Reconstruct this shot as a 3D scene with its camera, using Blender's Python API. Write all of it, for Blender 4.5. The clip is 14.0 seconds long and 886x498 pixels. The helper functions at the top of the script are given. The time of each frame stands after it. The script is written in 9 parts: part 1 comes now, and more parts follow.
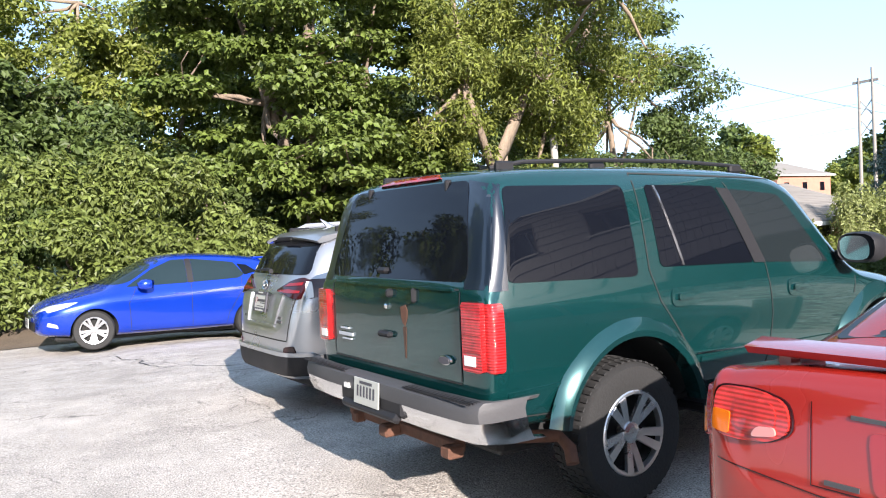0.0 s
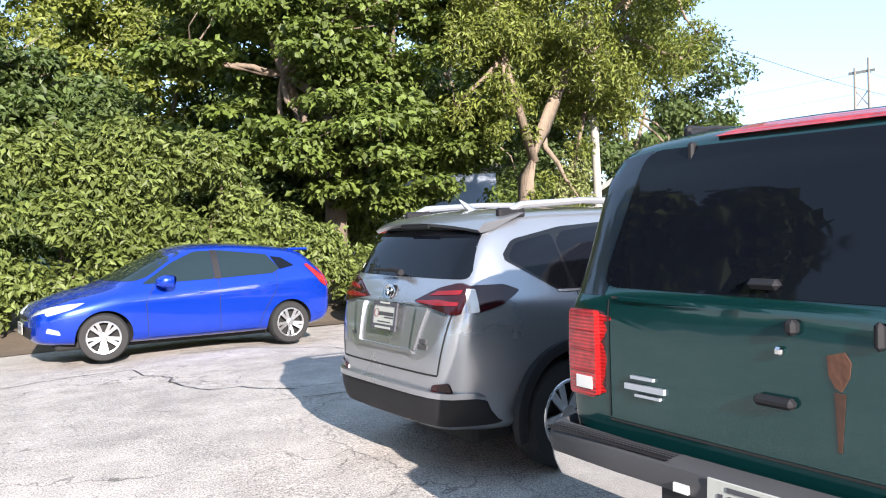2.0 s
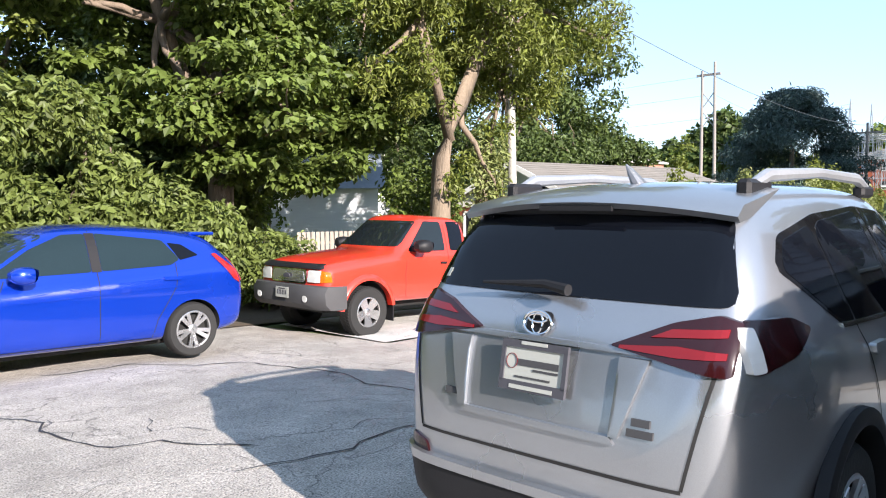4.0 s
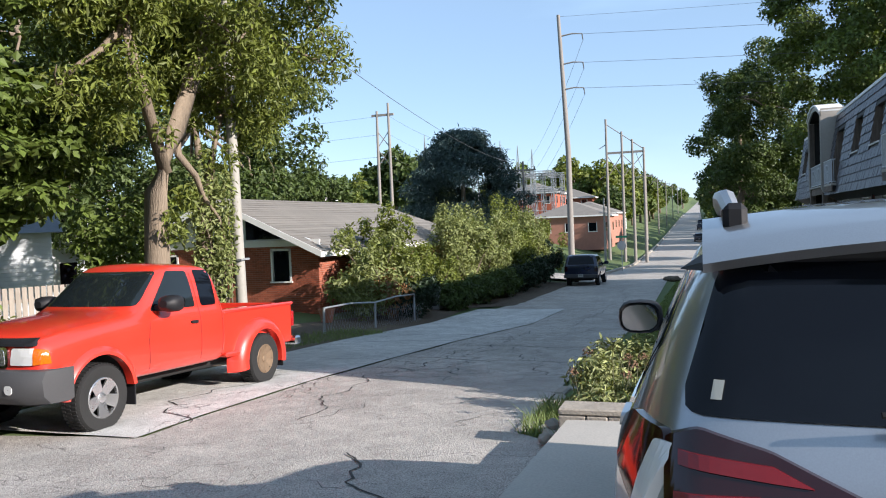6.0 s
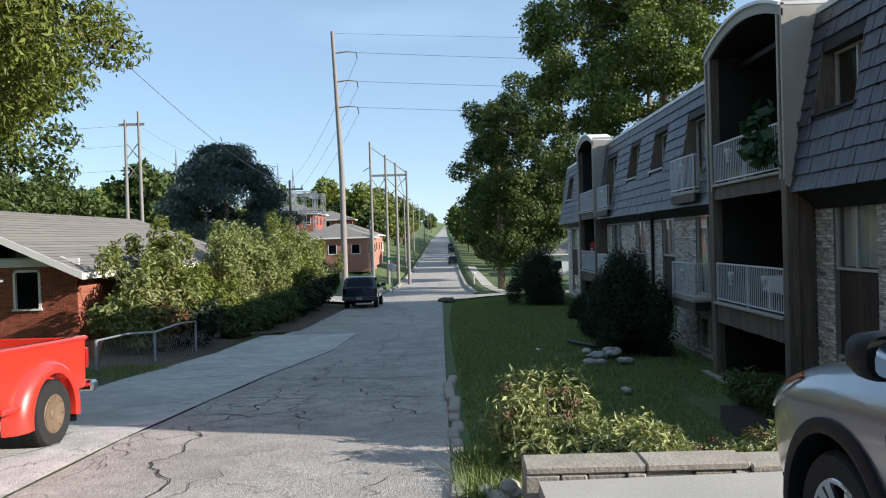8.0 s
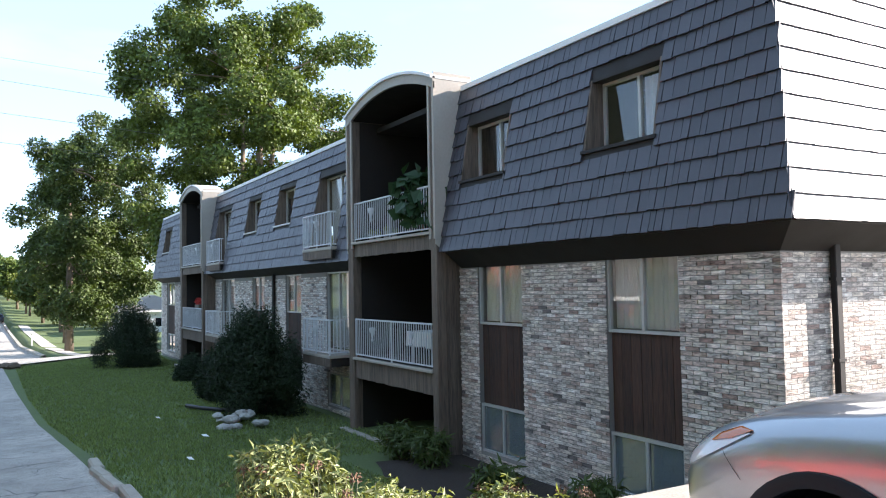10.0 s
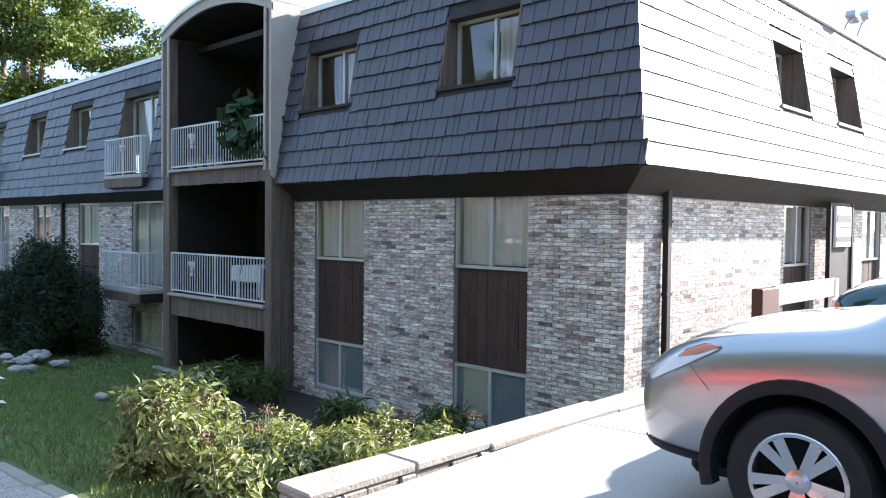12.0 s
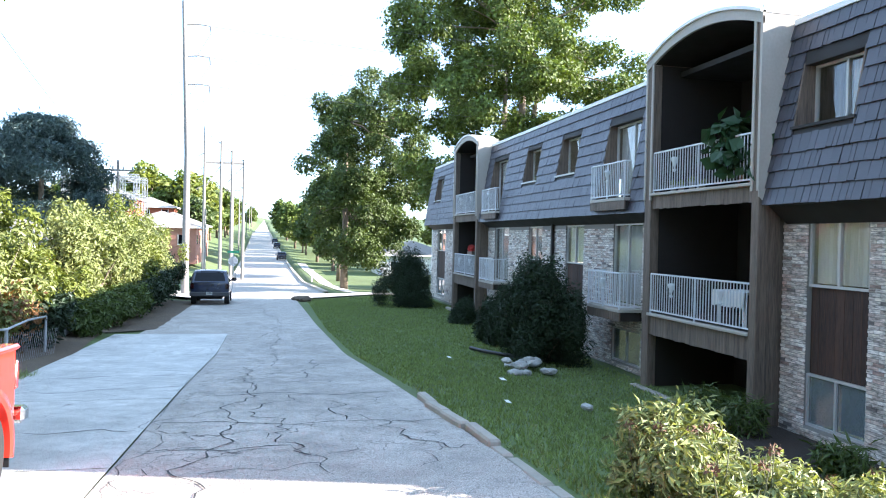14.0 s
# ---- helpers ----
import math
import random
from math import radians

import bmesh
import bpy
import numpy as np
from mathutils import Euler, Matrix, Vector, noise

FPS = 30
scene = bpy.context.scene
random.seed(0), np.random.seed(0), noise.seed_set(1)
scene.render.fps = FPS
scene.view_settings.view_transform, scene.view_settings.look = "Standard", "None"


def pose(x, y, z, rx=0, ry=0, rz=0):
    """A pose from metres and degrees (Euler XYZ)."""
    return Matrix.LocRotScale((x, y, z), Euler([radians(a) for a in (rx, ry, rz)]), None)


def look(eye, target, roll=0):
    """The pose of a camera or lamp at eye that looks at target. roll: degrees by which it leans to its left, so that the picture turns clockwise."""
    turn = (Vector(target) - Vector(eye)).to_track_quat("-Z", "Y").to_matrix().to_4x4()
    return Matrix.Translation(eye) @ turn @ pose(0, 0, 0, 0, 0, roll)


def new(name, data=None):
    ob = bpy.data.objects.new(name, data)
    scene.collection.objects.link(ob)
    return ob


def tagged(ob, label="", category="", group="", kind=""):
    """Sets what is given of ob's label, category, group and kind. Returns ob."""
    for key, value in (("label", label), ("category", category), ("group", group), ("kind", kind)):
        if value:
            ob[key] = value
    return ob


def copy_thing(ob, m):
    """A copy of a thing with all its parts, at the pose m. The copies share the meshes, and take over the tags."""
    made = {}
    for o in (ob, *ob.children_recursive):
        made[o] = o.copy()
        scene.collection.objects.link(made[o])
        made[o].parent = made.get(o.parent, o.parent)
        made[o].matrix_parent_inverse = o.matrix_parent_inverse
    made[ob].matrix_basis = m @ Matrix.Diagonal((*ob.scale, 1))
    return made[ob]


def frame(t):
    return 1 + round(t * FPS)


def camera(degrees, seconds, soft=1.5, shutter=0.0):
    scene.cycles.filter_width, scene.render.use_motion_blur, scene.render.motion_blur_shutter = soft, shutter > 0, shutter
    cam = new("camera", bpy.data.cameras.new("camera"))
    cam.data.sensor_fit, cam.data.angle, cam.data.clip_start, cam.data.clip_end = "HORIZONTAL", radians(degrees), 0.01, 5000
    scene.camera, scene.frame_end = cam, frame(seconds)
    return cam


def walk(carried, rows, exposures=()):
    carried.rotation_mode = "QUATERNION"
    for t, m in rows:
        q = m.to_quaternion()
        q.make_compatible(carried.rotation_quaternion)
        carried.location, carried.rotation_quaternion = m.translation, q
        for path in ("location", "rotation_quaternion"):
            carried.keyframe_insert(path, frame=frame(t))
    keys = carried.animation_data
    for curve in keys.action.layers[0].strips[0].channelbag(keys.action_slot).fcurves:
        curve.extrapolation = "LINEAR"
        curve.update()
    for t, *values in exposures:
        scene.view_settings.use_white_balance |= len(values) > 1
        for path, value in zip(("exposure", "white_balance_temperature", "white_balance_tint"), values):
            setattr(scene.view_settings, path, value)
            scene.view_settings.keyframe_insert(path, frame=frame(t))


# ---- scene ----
cam = camera(59.5, 14.0, 1.1)
PATH = [
    (0, (0.442, 0.352, 1.763), (1.551, 2.015, 1.701), -2.8),
    (0.5, (0.442, 0.949, 1.772), (1.604, 2.574, 1.691), -3.0),
    (1, (0.36, 1.589, 1.767), (1.464, 3.254, 1.676), -1.6),
    (1.5, (0.366, 2.268, 1.773), (1.506, 3.908, 1.67), -3.2),
    (2, (0.398, 2.935, 1.783), (1.558, 4.561, 1.692), -2.4),
    (2.2, (0.418, 3.227, 1.783), (1.589, 4.846, 1.694), -2.4),
    (4.3, (0.85, 5.984, 1.753), (2.357, 7.292, 1.621), -1.4),
    (4.5, (0.906, 6.233, 1.761), (2.453, 7.494, 1.643), -2.4),
    (5, (1.139, 6.795, 1.729), (2.825, 7.862, 1.599), -3.7),
    (5.5, (1.341, 7.372, 1.732), (3.107, 8.309, 1.655), -2.5),
    (5.7, (1.425, 7.573, 1.771), (3.246, 8.397, 1.707), -1.7),
    (5.8, (1.465, 7.676, 1.77), (3.309, 8.449, 1.739), -3.6),
    (6, (1.571, 7.828, 1.779), (3.458, 8.487, 1.719), -2.3),
    (6.1, (1.642, 7.852, 1.792), (3.549, 8.451, 1.728), -2.2),
    (6.5, (1.939, 8.331, 1.766), (3.883, 8.803, 1.771), -1.5),
    (7, (2.237, 8.822, 1.737), (4.22, 9.086, 1.749), -0.8),
    (7.5, (2.63, 9.222, 1.726), (4.624, 9.371, 1.698), -1.7),
    (8, (3.001, 9.644, 1.713), (5.0, 9.677, 1.689), -1.7),
    (8.1, (3.077, 9.721, 1.721), (5.077, 9.686, 1.691), -1.9),
    (8.5, (3.344, 9.957, 1.703), (5.325, 9.686, 1.678), -1.7),
    (9, (3.655, 10.347, 1.753), (5.58, 9.808, 1.816), -0.2),
    (9.2, (3.765, 10.506, 1.777), (5.656, 9.861, 1.872), -0.3),
    (11.3, (4.774, 11.646, 1.577), (6.205, 10.248, 1.543), 0.6),
    (11.5, (4.819, 11.711, 1.576), (6.215, 10.279, 1.538), 0.9),
    (12, (4.901, 11.824, 1.625), (6.289, 10.385, 1.566), 0.6),
    (12.5, (4.995, 11.932, 1.67), (6.519, 10.638, 1.611), 1.1),
    (13, (5.013, 11.955, 1.647), (6.703, 10.886, 1.612), 1.1),
    (13.5, (5.04, 11.978, 1.645), (6.88, 11.194, 1.625), 1.4),
    (14, (5.044, 12.044, 1.667), (6.997, 11.613, 1.64), 1.3),
]
EXPOSURES = [(0.0, 1.62, 6090, 17), (2.2, 1.62, 6090, 17), (4.3, 1.4, 6090, 16), (6.0, 0.93, 5990, 14), (8.0, 0.8, 6040, 12), (8.6, 1.08, 6140, 13), (9.2, 1.55, 6240, 15),
             (11.3, 2.2, 5850, 16), (12.5, 2.2, 5850, 15), (13.0, 2.2, 5850, 14), (14.0, 2.6, 5850, 15)]
walk(cam, [(t, look(eye, target, roll)) for t, eye, target, roll in PATH], EXPOSURES)

# ---- light: low afternoon sun over the parked cars, clear sky with thin cloud ----
SUN_WAY = Vector((0.55, 2.4, -1.0)).normalized()
SUN_UP = math.asin(-SUN_WAY.z)
SUN_ROUND = math.atan2(-SUN_WAY.x, -SUN_WAY.y)

world = bpy.data.worlds.new("sky")
scene.world = world
world.use_nodes = True
wn, wl = world.node_tree.nodes, world.node_tree.links
wbg = wn["Background"]
sky = wn.new("ShaderNodeTexSky")
sky.sky_type, sky.sun_disc = "NISHITA", False
sky.sun_elevation, sky.sun_rotation = SUN_UP, SUN_ROUND
sky.air_density, sky.dust_density, sky.ozone_density = 0.8, 0.4, 1.1
wtc = wn.new("ShaderNodeTexCoord")
wmap = wn.new("ShaderNodeMapping")
wmap.inputs["Scale"].default_value = (1.0, 1.6, 6.0)
wno = wn.new("ShaderNodeTexNoise")
wno.inputs["Scale"].default_value, wno.inputs["Detail"].default_value = 1.6, 5.0
wra = wn.new("ShaderNodeMapRange")
wra.inputs["From Min"].default_value, wra.inputs["From Max"].default_value = 0.5, 0.85
wra.inputs["To Min"].default_value, wra.inputs["To Max"].default_value = 0.28, 0.5
wmx = wn.new("ShaderNodeMix")
wmx.data_type = "RGBA"
wl.new(wtc.outputs["Generated"], wmap.inputs["Vector"])
wl.new(wmap.outputs["Vector"], wno.inputs["Vector"])
wl.new(wno.outputs["Fac"], wra.inputs["Value"])
wl.new(wra.outputs["Result"], wmx.inputs["Factor"])
wl.new(sky.outputs["Color"], wmx.inputs["A"])
wmx.inputs["B"].default_value = (6.2, 8.6, 10.4, 1)
wl.new(wmx.outputs["Result"], wbg.inputs["Color"])
wbg.inputs["Strength"].default_value = 0.08

sun = new("sun", bpy.data.lights.new("sun", "SUN"))
sun.data.energy, sun.data.angle, sun.data.color = 5.0, radians(0.55), (1.0, 0.9, 0.76)
sun.matrix_world = look(Vector((0, 0, 30)) - SUN_WAY * 10, (0, 0, 30))


# ---- materials ----
def mat(name, col, rough=0.6, metal=0.0, var=0.12, s1=45.0, s2=2.5, bump=0.15, coat=0.0, island=0.0, thing=0.0,
        ramp=None, translucent=0.0, detail=4.0, stretch=None, depth=0.01, spec=0.5):
    """A surface with grain (s1) and larger patches (s2); island, thing: how much single pieces differ."""
    m = bpy.data.materials.new(name)
    m.use_nodes = True
    n, l = m.node_tree.nodes, m.node_tree.links
    b = n["Principled BSDF"]
    geo = n.new("ShaderNodeNewGeometry")
    pos = geo.outputs["Position"]
    if stretch:
        mp = n.new("ShaderNodeMapping")
        mp.inputs["Scale"].default_value = stretch
        l.new(pos, mp.inputs["Vector"])
        pos = mp.outputs["Vector"]
    a, c = n.new("ShaderNodeTexNoise"), n.new("ShaderNodeTexNoise")
    for q, s in ((a, s1), (c, s2)):
        q.inputs["Scale"].default_value, q.inputs["Detail"].default_value = s, detail
        l.new(pos, q.inputs["Vector"])

    def op(kind, x, y, z=None):
        q = n.new("ShaderNodeMath")
        q.operation = kind
        for i, v in enumerate((x, y, z)):
            if v is None:
                continue
            if isinstance(v, (int, float)):
                q.inputs[i].default_value = v
            else:
                l.new(v, q.inputs[i])
        return q.outputs[0]

    total = op("ADD", a.outputs["Fac"], c.outputs["Fac"])
    val = op("MULTIPLY_ADD", op("SUBTRACT", total, 1.0), var * 2.0, 1.0)
    pick = None
    if island:
        pick = geo.outputs["Random Per Island"]
        val = op("ADD", val, op("MULTIPLY", op("SUBTRACT", pick, 0.5), island))
    if thing:
        info = n.new("ShaderNodeObjectInfo")
        pick = info.outputs["Random"]
        val = op("ADD", val, op("MULTIPLY", op("SUBTRACT", pick, 0.5), thing))
    sc = n.new("ShaderNodeVectorMath")
    sc.operation = "SCALE"
    l.new(val, sc.inputs["Scale"])
    if ramp:
        r = n.new("ShaderNodeValToRGB")
        r.color_ramp.interpolation = "CONSTANT" if pick else "LINEAR"
        el = r.color_ramp.elements
        while len(el) < len(ramp):
            el.new(0.5)
        for e, (p, co) in zip(el, ramp):
            e.position, e.color = p, (*co, 1)
        l.new(pick if pick else c.outputs["Fac"], r.inputs["Fac"])
        l.new(r.outputs["Color"], sc.inputs[0])
    else:
        sc.inputs[0].default_value = col
    l.new(sc.outputs["Vector"], b.inputs["Base Color"])
    l.new(op("MULTIPLY_ADD", op("SUBTRACT", c.outputs["Fac"], 0.5), 0.25, rough), b.inputs["Roughness"])
    b.inputs["Metallic"].default_value = metal
    b.inputs["Specular IOR Level"].default_value = spec
    if coat:
        b.inputs["Coat Weight"].default_value, b.inputs["Coat Roughness"].default_value = coat, 0.03
    if bump:
        bp = n.new("ShaderNodeBump")
        bp.inputs["Strength"].default_value, bp.inputs["Distance"].default_value = bump, depth
        l.new(a.outputs["Fac"], bp.inputs["Height"])
        l.new(bp.outputs["Normal"], b.inputs["Normal"])
    if translucent:
        tr, mx = n.new("ShaderNodeBsdfTranslucent"), n.new("ShaderNodeMixShader")
        hs = n.new("ShaderNodeVectorMath")
        hs.operation = "MULTIPLY"
        l.new(sc.outputs["Vector"], hs.inputs[0])
        hs.inputs[1].default_value = (1.5, 1.5, 0.5)
        l.new(hs.outputs["Vector"], tr.inputs["Color"])
        mx.inputs["Fac"].default_value = translucent
        l.new(b.outputs["BSDF"], mx.inputs[1])
        l.new(tr.outputs["BSDF"], mx.inputs[2])
        l.new(mx.outputs["Shader"], n["Material Output"].inputs["Surface"])
    return m


def paving(name, ground, pebble, pit, grit):
    """Worn paving: pale and dark grit in a binder, mottled by stains, tyre grey and fine hairline cracks."""
    m = bpy.data.materials.new(name)
    m.use_nodes = True
    n, l = m.node_tree.nodes, m.node_tree.links
    b = n["Principled BSDF"]
    pos = n.new("ShaderNodeNewGeometry").outputs["Position"]

    def tex(kind, scale, detail=3.0, out="Fac"):
        q = n.new(kind)
        q.inputs["Scale"].default_value = scale
        if kind == "ShaderNodeTexNoise":
            q.inputs["Detail"].default_value = detail
        l.new(pos, q.inputs["Vector"])
        return q.outputs[out]

    def ranged(x, lo, hi, a, c):
        q = n.new("ShaderNodeMapRange")
        for k, v in zip(("From Min", "From Max", "To Min", "To Max"), (lo, hi, a, c)):
            q.inputs[k].default_value = v
        l.new(x, q.inputs["Value"])
        return q.outputs["Result"]

    def mixed(fac, a, c, way="MIX"):
        q = n.new("ShaderNodeMix")
        q.data_type, q.blend_type = "RGBA", way
        l.new(fac, q.inputs["Factor"])
        for k, v in (("A", a), ("B", c)):
            if isinstance(v, tuple):
                q.inputs[k].default_value = (*v, 1)
            else:
                l.new(v, q.inputs[k])
        return q.outputs["Result"]

    grain = tex("ShaderNodeTexNoise", 85, 2)
    coarse = tex("ShaderNodeTexNoise", 26, 4)
    stain = tex("ShaderNodeTexNoise", 0.7, 7)
    patch = tex("ShaderNodeTexNoise", 3.3, 6)
    col = mixed(ranged(grain, 0.54, 0.66, 0.0, 1.0), ground, pebble)
    col = mixed(ranged(grain, 0.44, 0.34, 0.0, 0.85), col, pit)
    col = mixed(ranged(coarse, 0.40, 0.28, 0.0, grit), col, pit)
    tone = n.new("ShaderNodeMath")
    tone.operation = "MULTIPLY"
    l.new(ranged(stain, 0.3, 0.7, 0.84, 1.14), tone.inputs[0])
    l.new(ranged(patch, 0.3, 0.7, 0.86, 1.14), tone.inputs[1])
    sc = n.new("ShaderNodeVectorMath")
    sc.operation = "SCALE"
    l.new(col, sc.inputs[0])
    l.new(tone.outputs[0], sc.inputs["Scale"])
    vo = n.new("ShaderNodeTexVoronoi")
    vo.feature = "DISTANCE_TO_EDGE"
    vo.inputs["Scale"].default_value = 0.55
    warp = n.new("ShaderNodeVectorMath")
    warp.operation = "MULTIPLY_ADD"
    wn_ = n.new("ShaderNodeTexNoise")
    wn_.inputs["Scale"].default_value, wn_.inputs["Detail"].default_value = 2.2, 6
    l.new(pos, wn_.inputs["Vector"])
    l.new(wn_.outputs["Color"], warp.inputs[0])
    warp.inputs[1].default_value = (0.9, 0.9, 0.9)
    l.new(pos, warp.inputs[2])
    l.new(warp.outputs["Vector"], vo.inputs["Vector"])
    hair = n.new("ShaderNodeMath")
    hair.operation = "MULTIPLY"
    l.new(ranged(vo.outputs["Distance"], 0.002, 0.007, 0.75, 0.0), hair.inputs[0])
    l.new(ranged(stain, 0.42, 0.6, 0.0, 1.0), hair.inputs[1])
    l.new(mixed(hair.outputs[0], sc.outputs["Vector"], (0.08, 0.075, 0.07)), b.inputs["Base Color"])
    b.inputs["Roughness"].default_value = 0.88
    b.inputs["Specular IOR Level"].default_value = 0.3
    bp = n.new("ShaderNodeBump")
    bp.inputs["Strength"].default_value, bp.inputs["Distance"].default_value = 0.8, 0.012
    add = n.new("ShaderNodeMath")
    add.operation = "ADD"
    l.new(grain, add.inputs[0])
    l.new(coarse, add.inputs[1])
    l.new(add.outputs[0], bp.inputs["Height"])
    l.new(bp.outputs["Normal"], b.inputs["Normal"])
    return m


def pane_mat(name, tint, clear):
    """Window glass: a share of light goes through, the rest is mirrored by Fresnel or dark tint."""
    m = bpy.data.materials.new(name)
    m.use_nodes = True
    n, l = m.node_tree.nodes, m.node_tree.links
    b = n["Principled BSDF"]
    b.inputs["Base Color"].default_value = (*tint, 1)
    b.inputs["Roughness"].default_value = 0.02
    b.inputs["IOR"].default_value = 1.6
    tr, mx = n.new("ShaderNodeBsdfTransparent"), n.new("ShaderNodeMixShader")
    gl, top = n.new("ShaderNodeBsdfGlossy"), n.new("ShaderNodeMixShader")
    gl.inputs["Roughness"].default_value = 0.01
    lw, pw, ma = n.new("ShaderNodeLayerWeight"), n.new("ShaderNodeMath"), n.new("ShaderNodeMath")
    lw.inputs["Blend"].default_value = 0.5
    pw.operation, ma.operation = "POWER", "MULTIPLY_ADD"
    l.new(lw.outputs["Facing"], pw.inputs[0])
    pw.inputs[1].default_value = 5.0
    l.new(pw.outputs[0], ma.inputs[0])
    ma.inputs[1].default_value, ma.inputs[2].default_value = 0.95, 0.05
    mx.inputs["Fac"].default_value = clear
    l.new(b.outputs["BSDF"], mx.inputs[1])
    l.new(tr.outputs["BSDF"], mx.inputs[2])
    l.new(ma.outputs[0], top.inputs["Fac"])
    l.new(mx.outputs["Shader"], top.inputs[1])
    l.new(gl.outputs["BSDF"], top.inputs[2])
    l.new(top.outputs["Shader"], n["Material Output"].inputs["Surface"])
    return m


ASPHALT = paving("worn_asphalt", (0.395, 0.365, 0.328), (0.61, 0.57, 0.52), (0.10, 0.095, 0.09), 0.5)
CONCRETE = mat("concrete", (0.42, 0.395, 0.355), 0.8, var=0.22, s1=55, s2=0.9, bump=0.2, thing=0.08)
OLD_CONCRETE = paving("old_street_concrete", (0.53, 0.52, 0.49), (0.66, 0.65, 0.62), (0.20, 0.19, 0.17), 0.35)
KERB = mat("kerb_stone", (0.34, 0.31, 0.26), 0.85, var=0.2, s1=35, s2=3, bump=0.4, thing=0.15)
CAP = mat("split_cap_stone", (0.335, 0.295, 0.245), 0.9, var=0.3, s1=40, s2=5, bump=0.6, thing=0.12, depth=0.012)
TAR = mat("tar_filled_crack", (0.035, 0.034, 0.033), 0.7, var=0.3, bump=0.2)
LAWN = mat("lawn_soil", (0.088, 0.124, 0.037), 0.9, var=0.35, s1=30, s2=0.5, bump=0.5, depth=0.03, detail=6)
GRASS = mat("grass_blade", (0.165, 0.212, 0.076), 0.7, var=0.2, island=0.6, bump=0, translucent=0.25)
DIRT = mat("bare_soil", (0.10, 0.075, 0.05), 0.95, var=0.4, s1=25, s2=1.2, bump=0.6, depth=0.03)
MULCH = mat("dark_mulch", (0.035, 0.024, 0.018), 0.95, var=0.5, s1=60, s2=3, bump=0.9, depth=0.03)
MORTAR = mat("mortar", (0.27, 0.25, 0.23), 0.9, var=0.15, s1=60, bump=0.3)
BRICK_RAMP = [(0.0, (0.52, 0.46, 0.41)), (0.24, (0.60, 0.55, 0.50)), (0.46, (0.50, 0.42, 0.37)), (0.60, (0.56, 0.50, 0.43)),
              (0.72, (0.42, 0.33, 0.28)), (0.82, (0.62, 0.58, 0.54)), (0.93, (0.27, 0.19, 0.16)), (0.97, (0.13, 0.11, 0.105))]
# Stretched noise mixes whitewash mottling with dark streaks for shadow lines along the courses.
BRICK = mat("whitewashed_brick", (0.5, 0.45, 0.4), 0.55, var=1.15, s1=30, s2=13, bump=0.7, stretch=(0.4, 0.4, 1.7), island=0.2, ramp=BRICK_RAMP)
BRICK_ONE = mat("whitewashed_brick_single", (0.5, 0.45, 0.4), 0.55, var=1.15, s1=30, s2=13, bump=0.7, stretch=(0.4, 0.4, 1.7), thing=0.2, ramp=BRICK_RAMP)
SHAKE = mat("slate_grey_shake", (0.058, 0.056, 0.068), 0.45, var=0.2, s1=16, s2=5, bump=0.2, island=0.3, stretch=(5, 5, 0.6))
SHAKE_ONE = mat("slate_grey_shake_single", (0.058, 0.056, 0.068), 0.45, var=0.2, s1=16, s2=5, bump=0.2, thing=0.3, stretch=(5, 5, 0.6))
# Inside the balconies this dark colour also carries the shade of the recess.
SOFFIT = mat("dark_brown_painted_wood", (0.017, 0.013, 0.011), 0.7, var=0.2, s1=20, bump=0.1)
WOOD = mat("weathered_brown_wood", (0.14, 0.105, 0.080), 0.8, var=0.75, s1=14, s2=3, bump=0.5, stretch=(5, 5, 0.3), thing=0.25)
PANEL = mat("dark_stained_board", (0.050, 0.024, 0.015), 0.75, var=0.9, s1=12, s2=4, bump=0.4, stretch=(6, 6, 0.4), thing=0.6)
GREY_TRIM = mat("grey_beige_painted_board", (0.40, 0.36, 0.31), 0.7, var=0.1, s1=20, s2=2, bump=0.1)
WHITE = mat("white_paint", (0.78, 0.77, 0.74), 0.5, var=0.06, s1=30, bump=0.05)
RAILW = mat("white_enamelled_iron", (0.62, 0.63, 0.65), 0.45, var=0.06, s1=30, bump=0)
ALU = mat("aluminium_window_frame", (0.50, 0.49, 0.47), 0.45, metal=0.3, var=0.08, bump=0)
CURTAIN = mat("pale_curtain", (0.52, 0.51, 0.47), 0.9, var=0.12, s1=6, s2=1, bump=0.4, stretch=(10, 10, 0.2), depth=0.03)
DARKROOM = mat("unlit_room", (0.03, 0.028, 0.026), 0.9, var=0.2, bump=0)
PANE = pane_mat("window_glass", (0.05, 0.06, 0.065), 0.94)
PANE_DIM = pane_mat("dusty_basement_glass", (0.16, 0.19, 0.20), 0.35)
BLACK = mat("black_plastic", (0.018, 0.018, 0.02), 0.5, var=0.1, bump=0.05)


# ---- mesh helpers ----
def mesh_of(name, bm, material):
    me = bpy.data.meshes.new(name)
    bm.to_mesh(me)
    bm.free()
    for m in material if isinstance(material, (list, tuple)) else [material]:
        me.materials.append(m)
    return me


def part(name, bm, material, parent=None, label="", smooth=False):
    me = bm if isinstance(bm, bpy.types.Mesh) else mesh_of(name, bm, material)
    if smooth:
        me.polygons.foreach_set("use_smooth", [True] * len(me.polygons))
        me.set_sharp_from_angle(angle=radians(38))
    ob = new(name, me)
    if parent:
        ob.parent = parent
    if label:
        ob["label"] = label
    return ob


def piece(name, me, parent, m=None):
    ob = new(name, me)
    ob.parent = parent
    if m is not None:
        ob.matrix_basis = m
    return ob


def empty(name, m=None):
    ob = new(name)
    ob.empty_display_size = 0.2
    if m is not None:
        ob.matrix_basis = m
    return ob


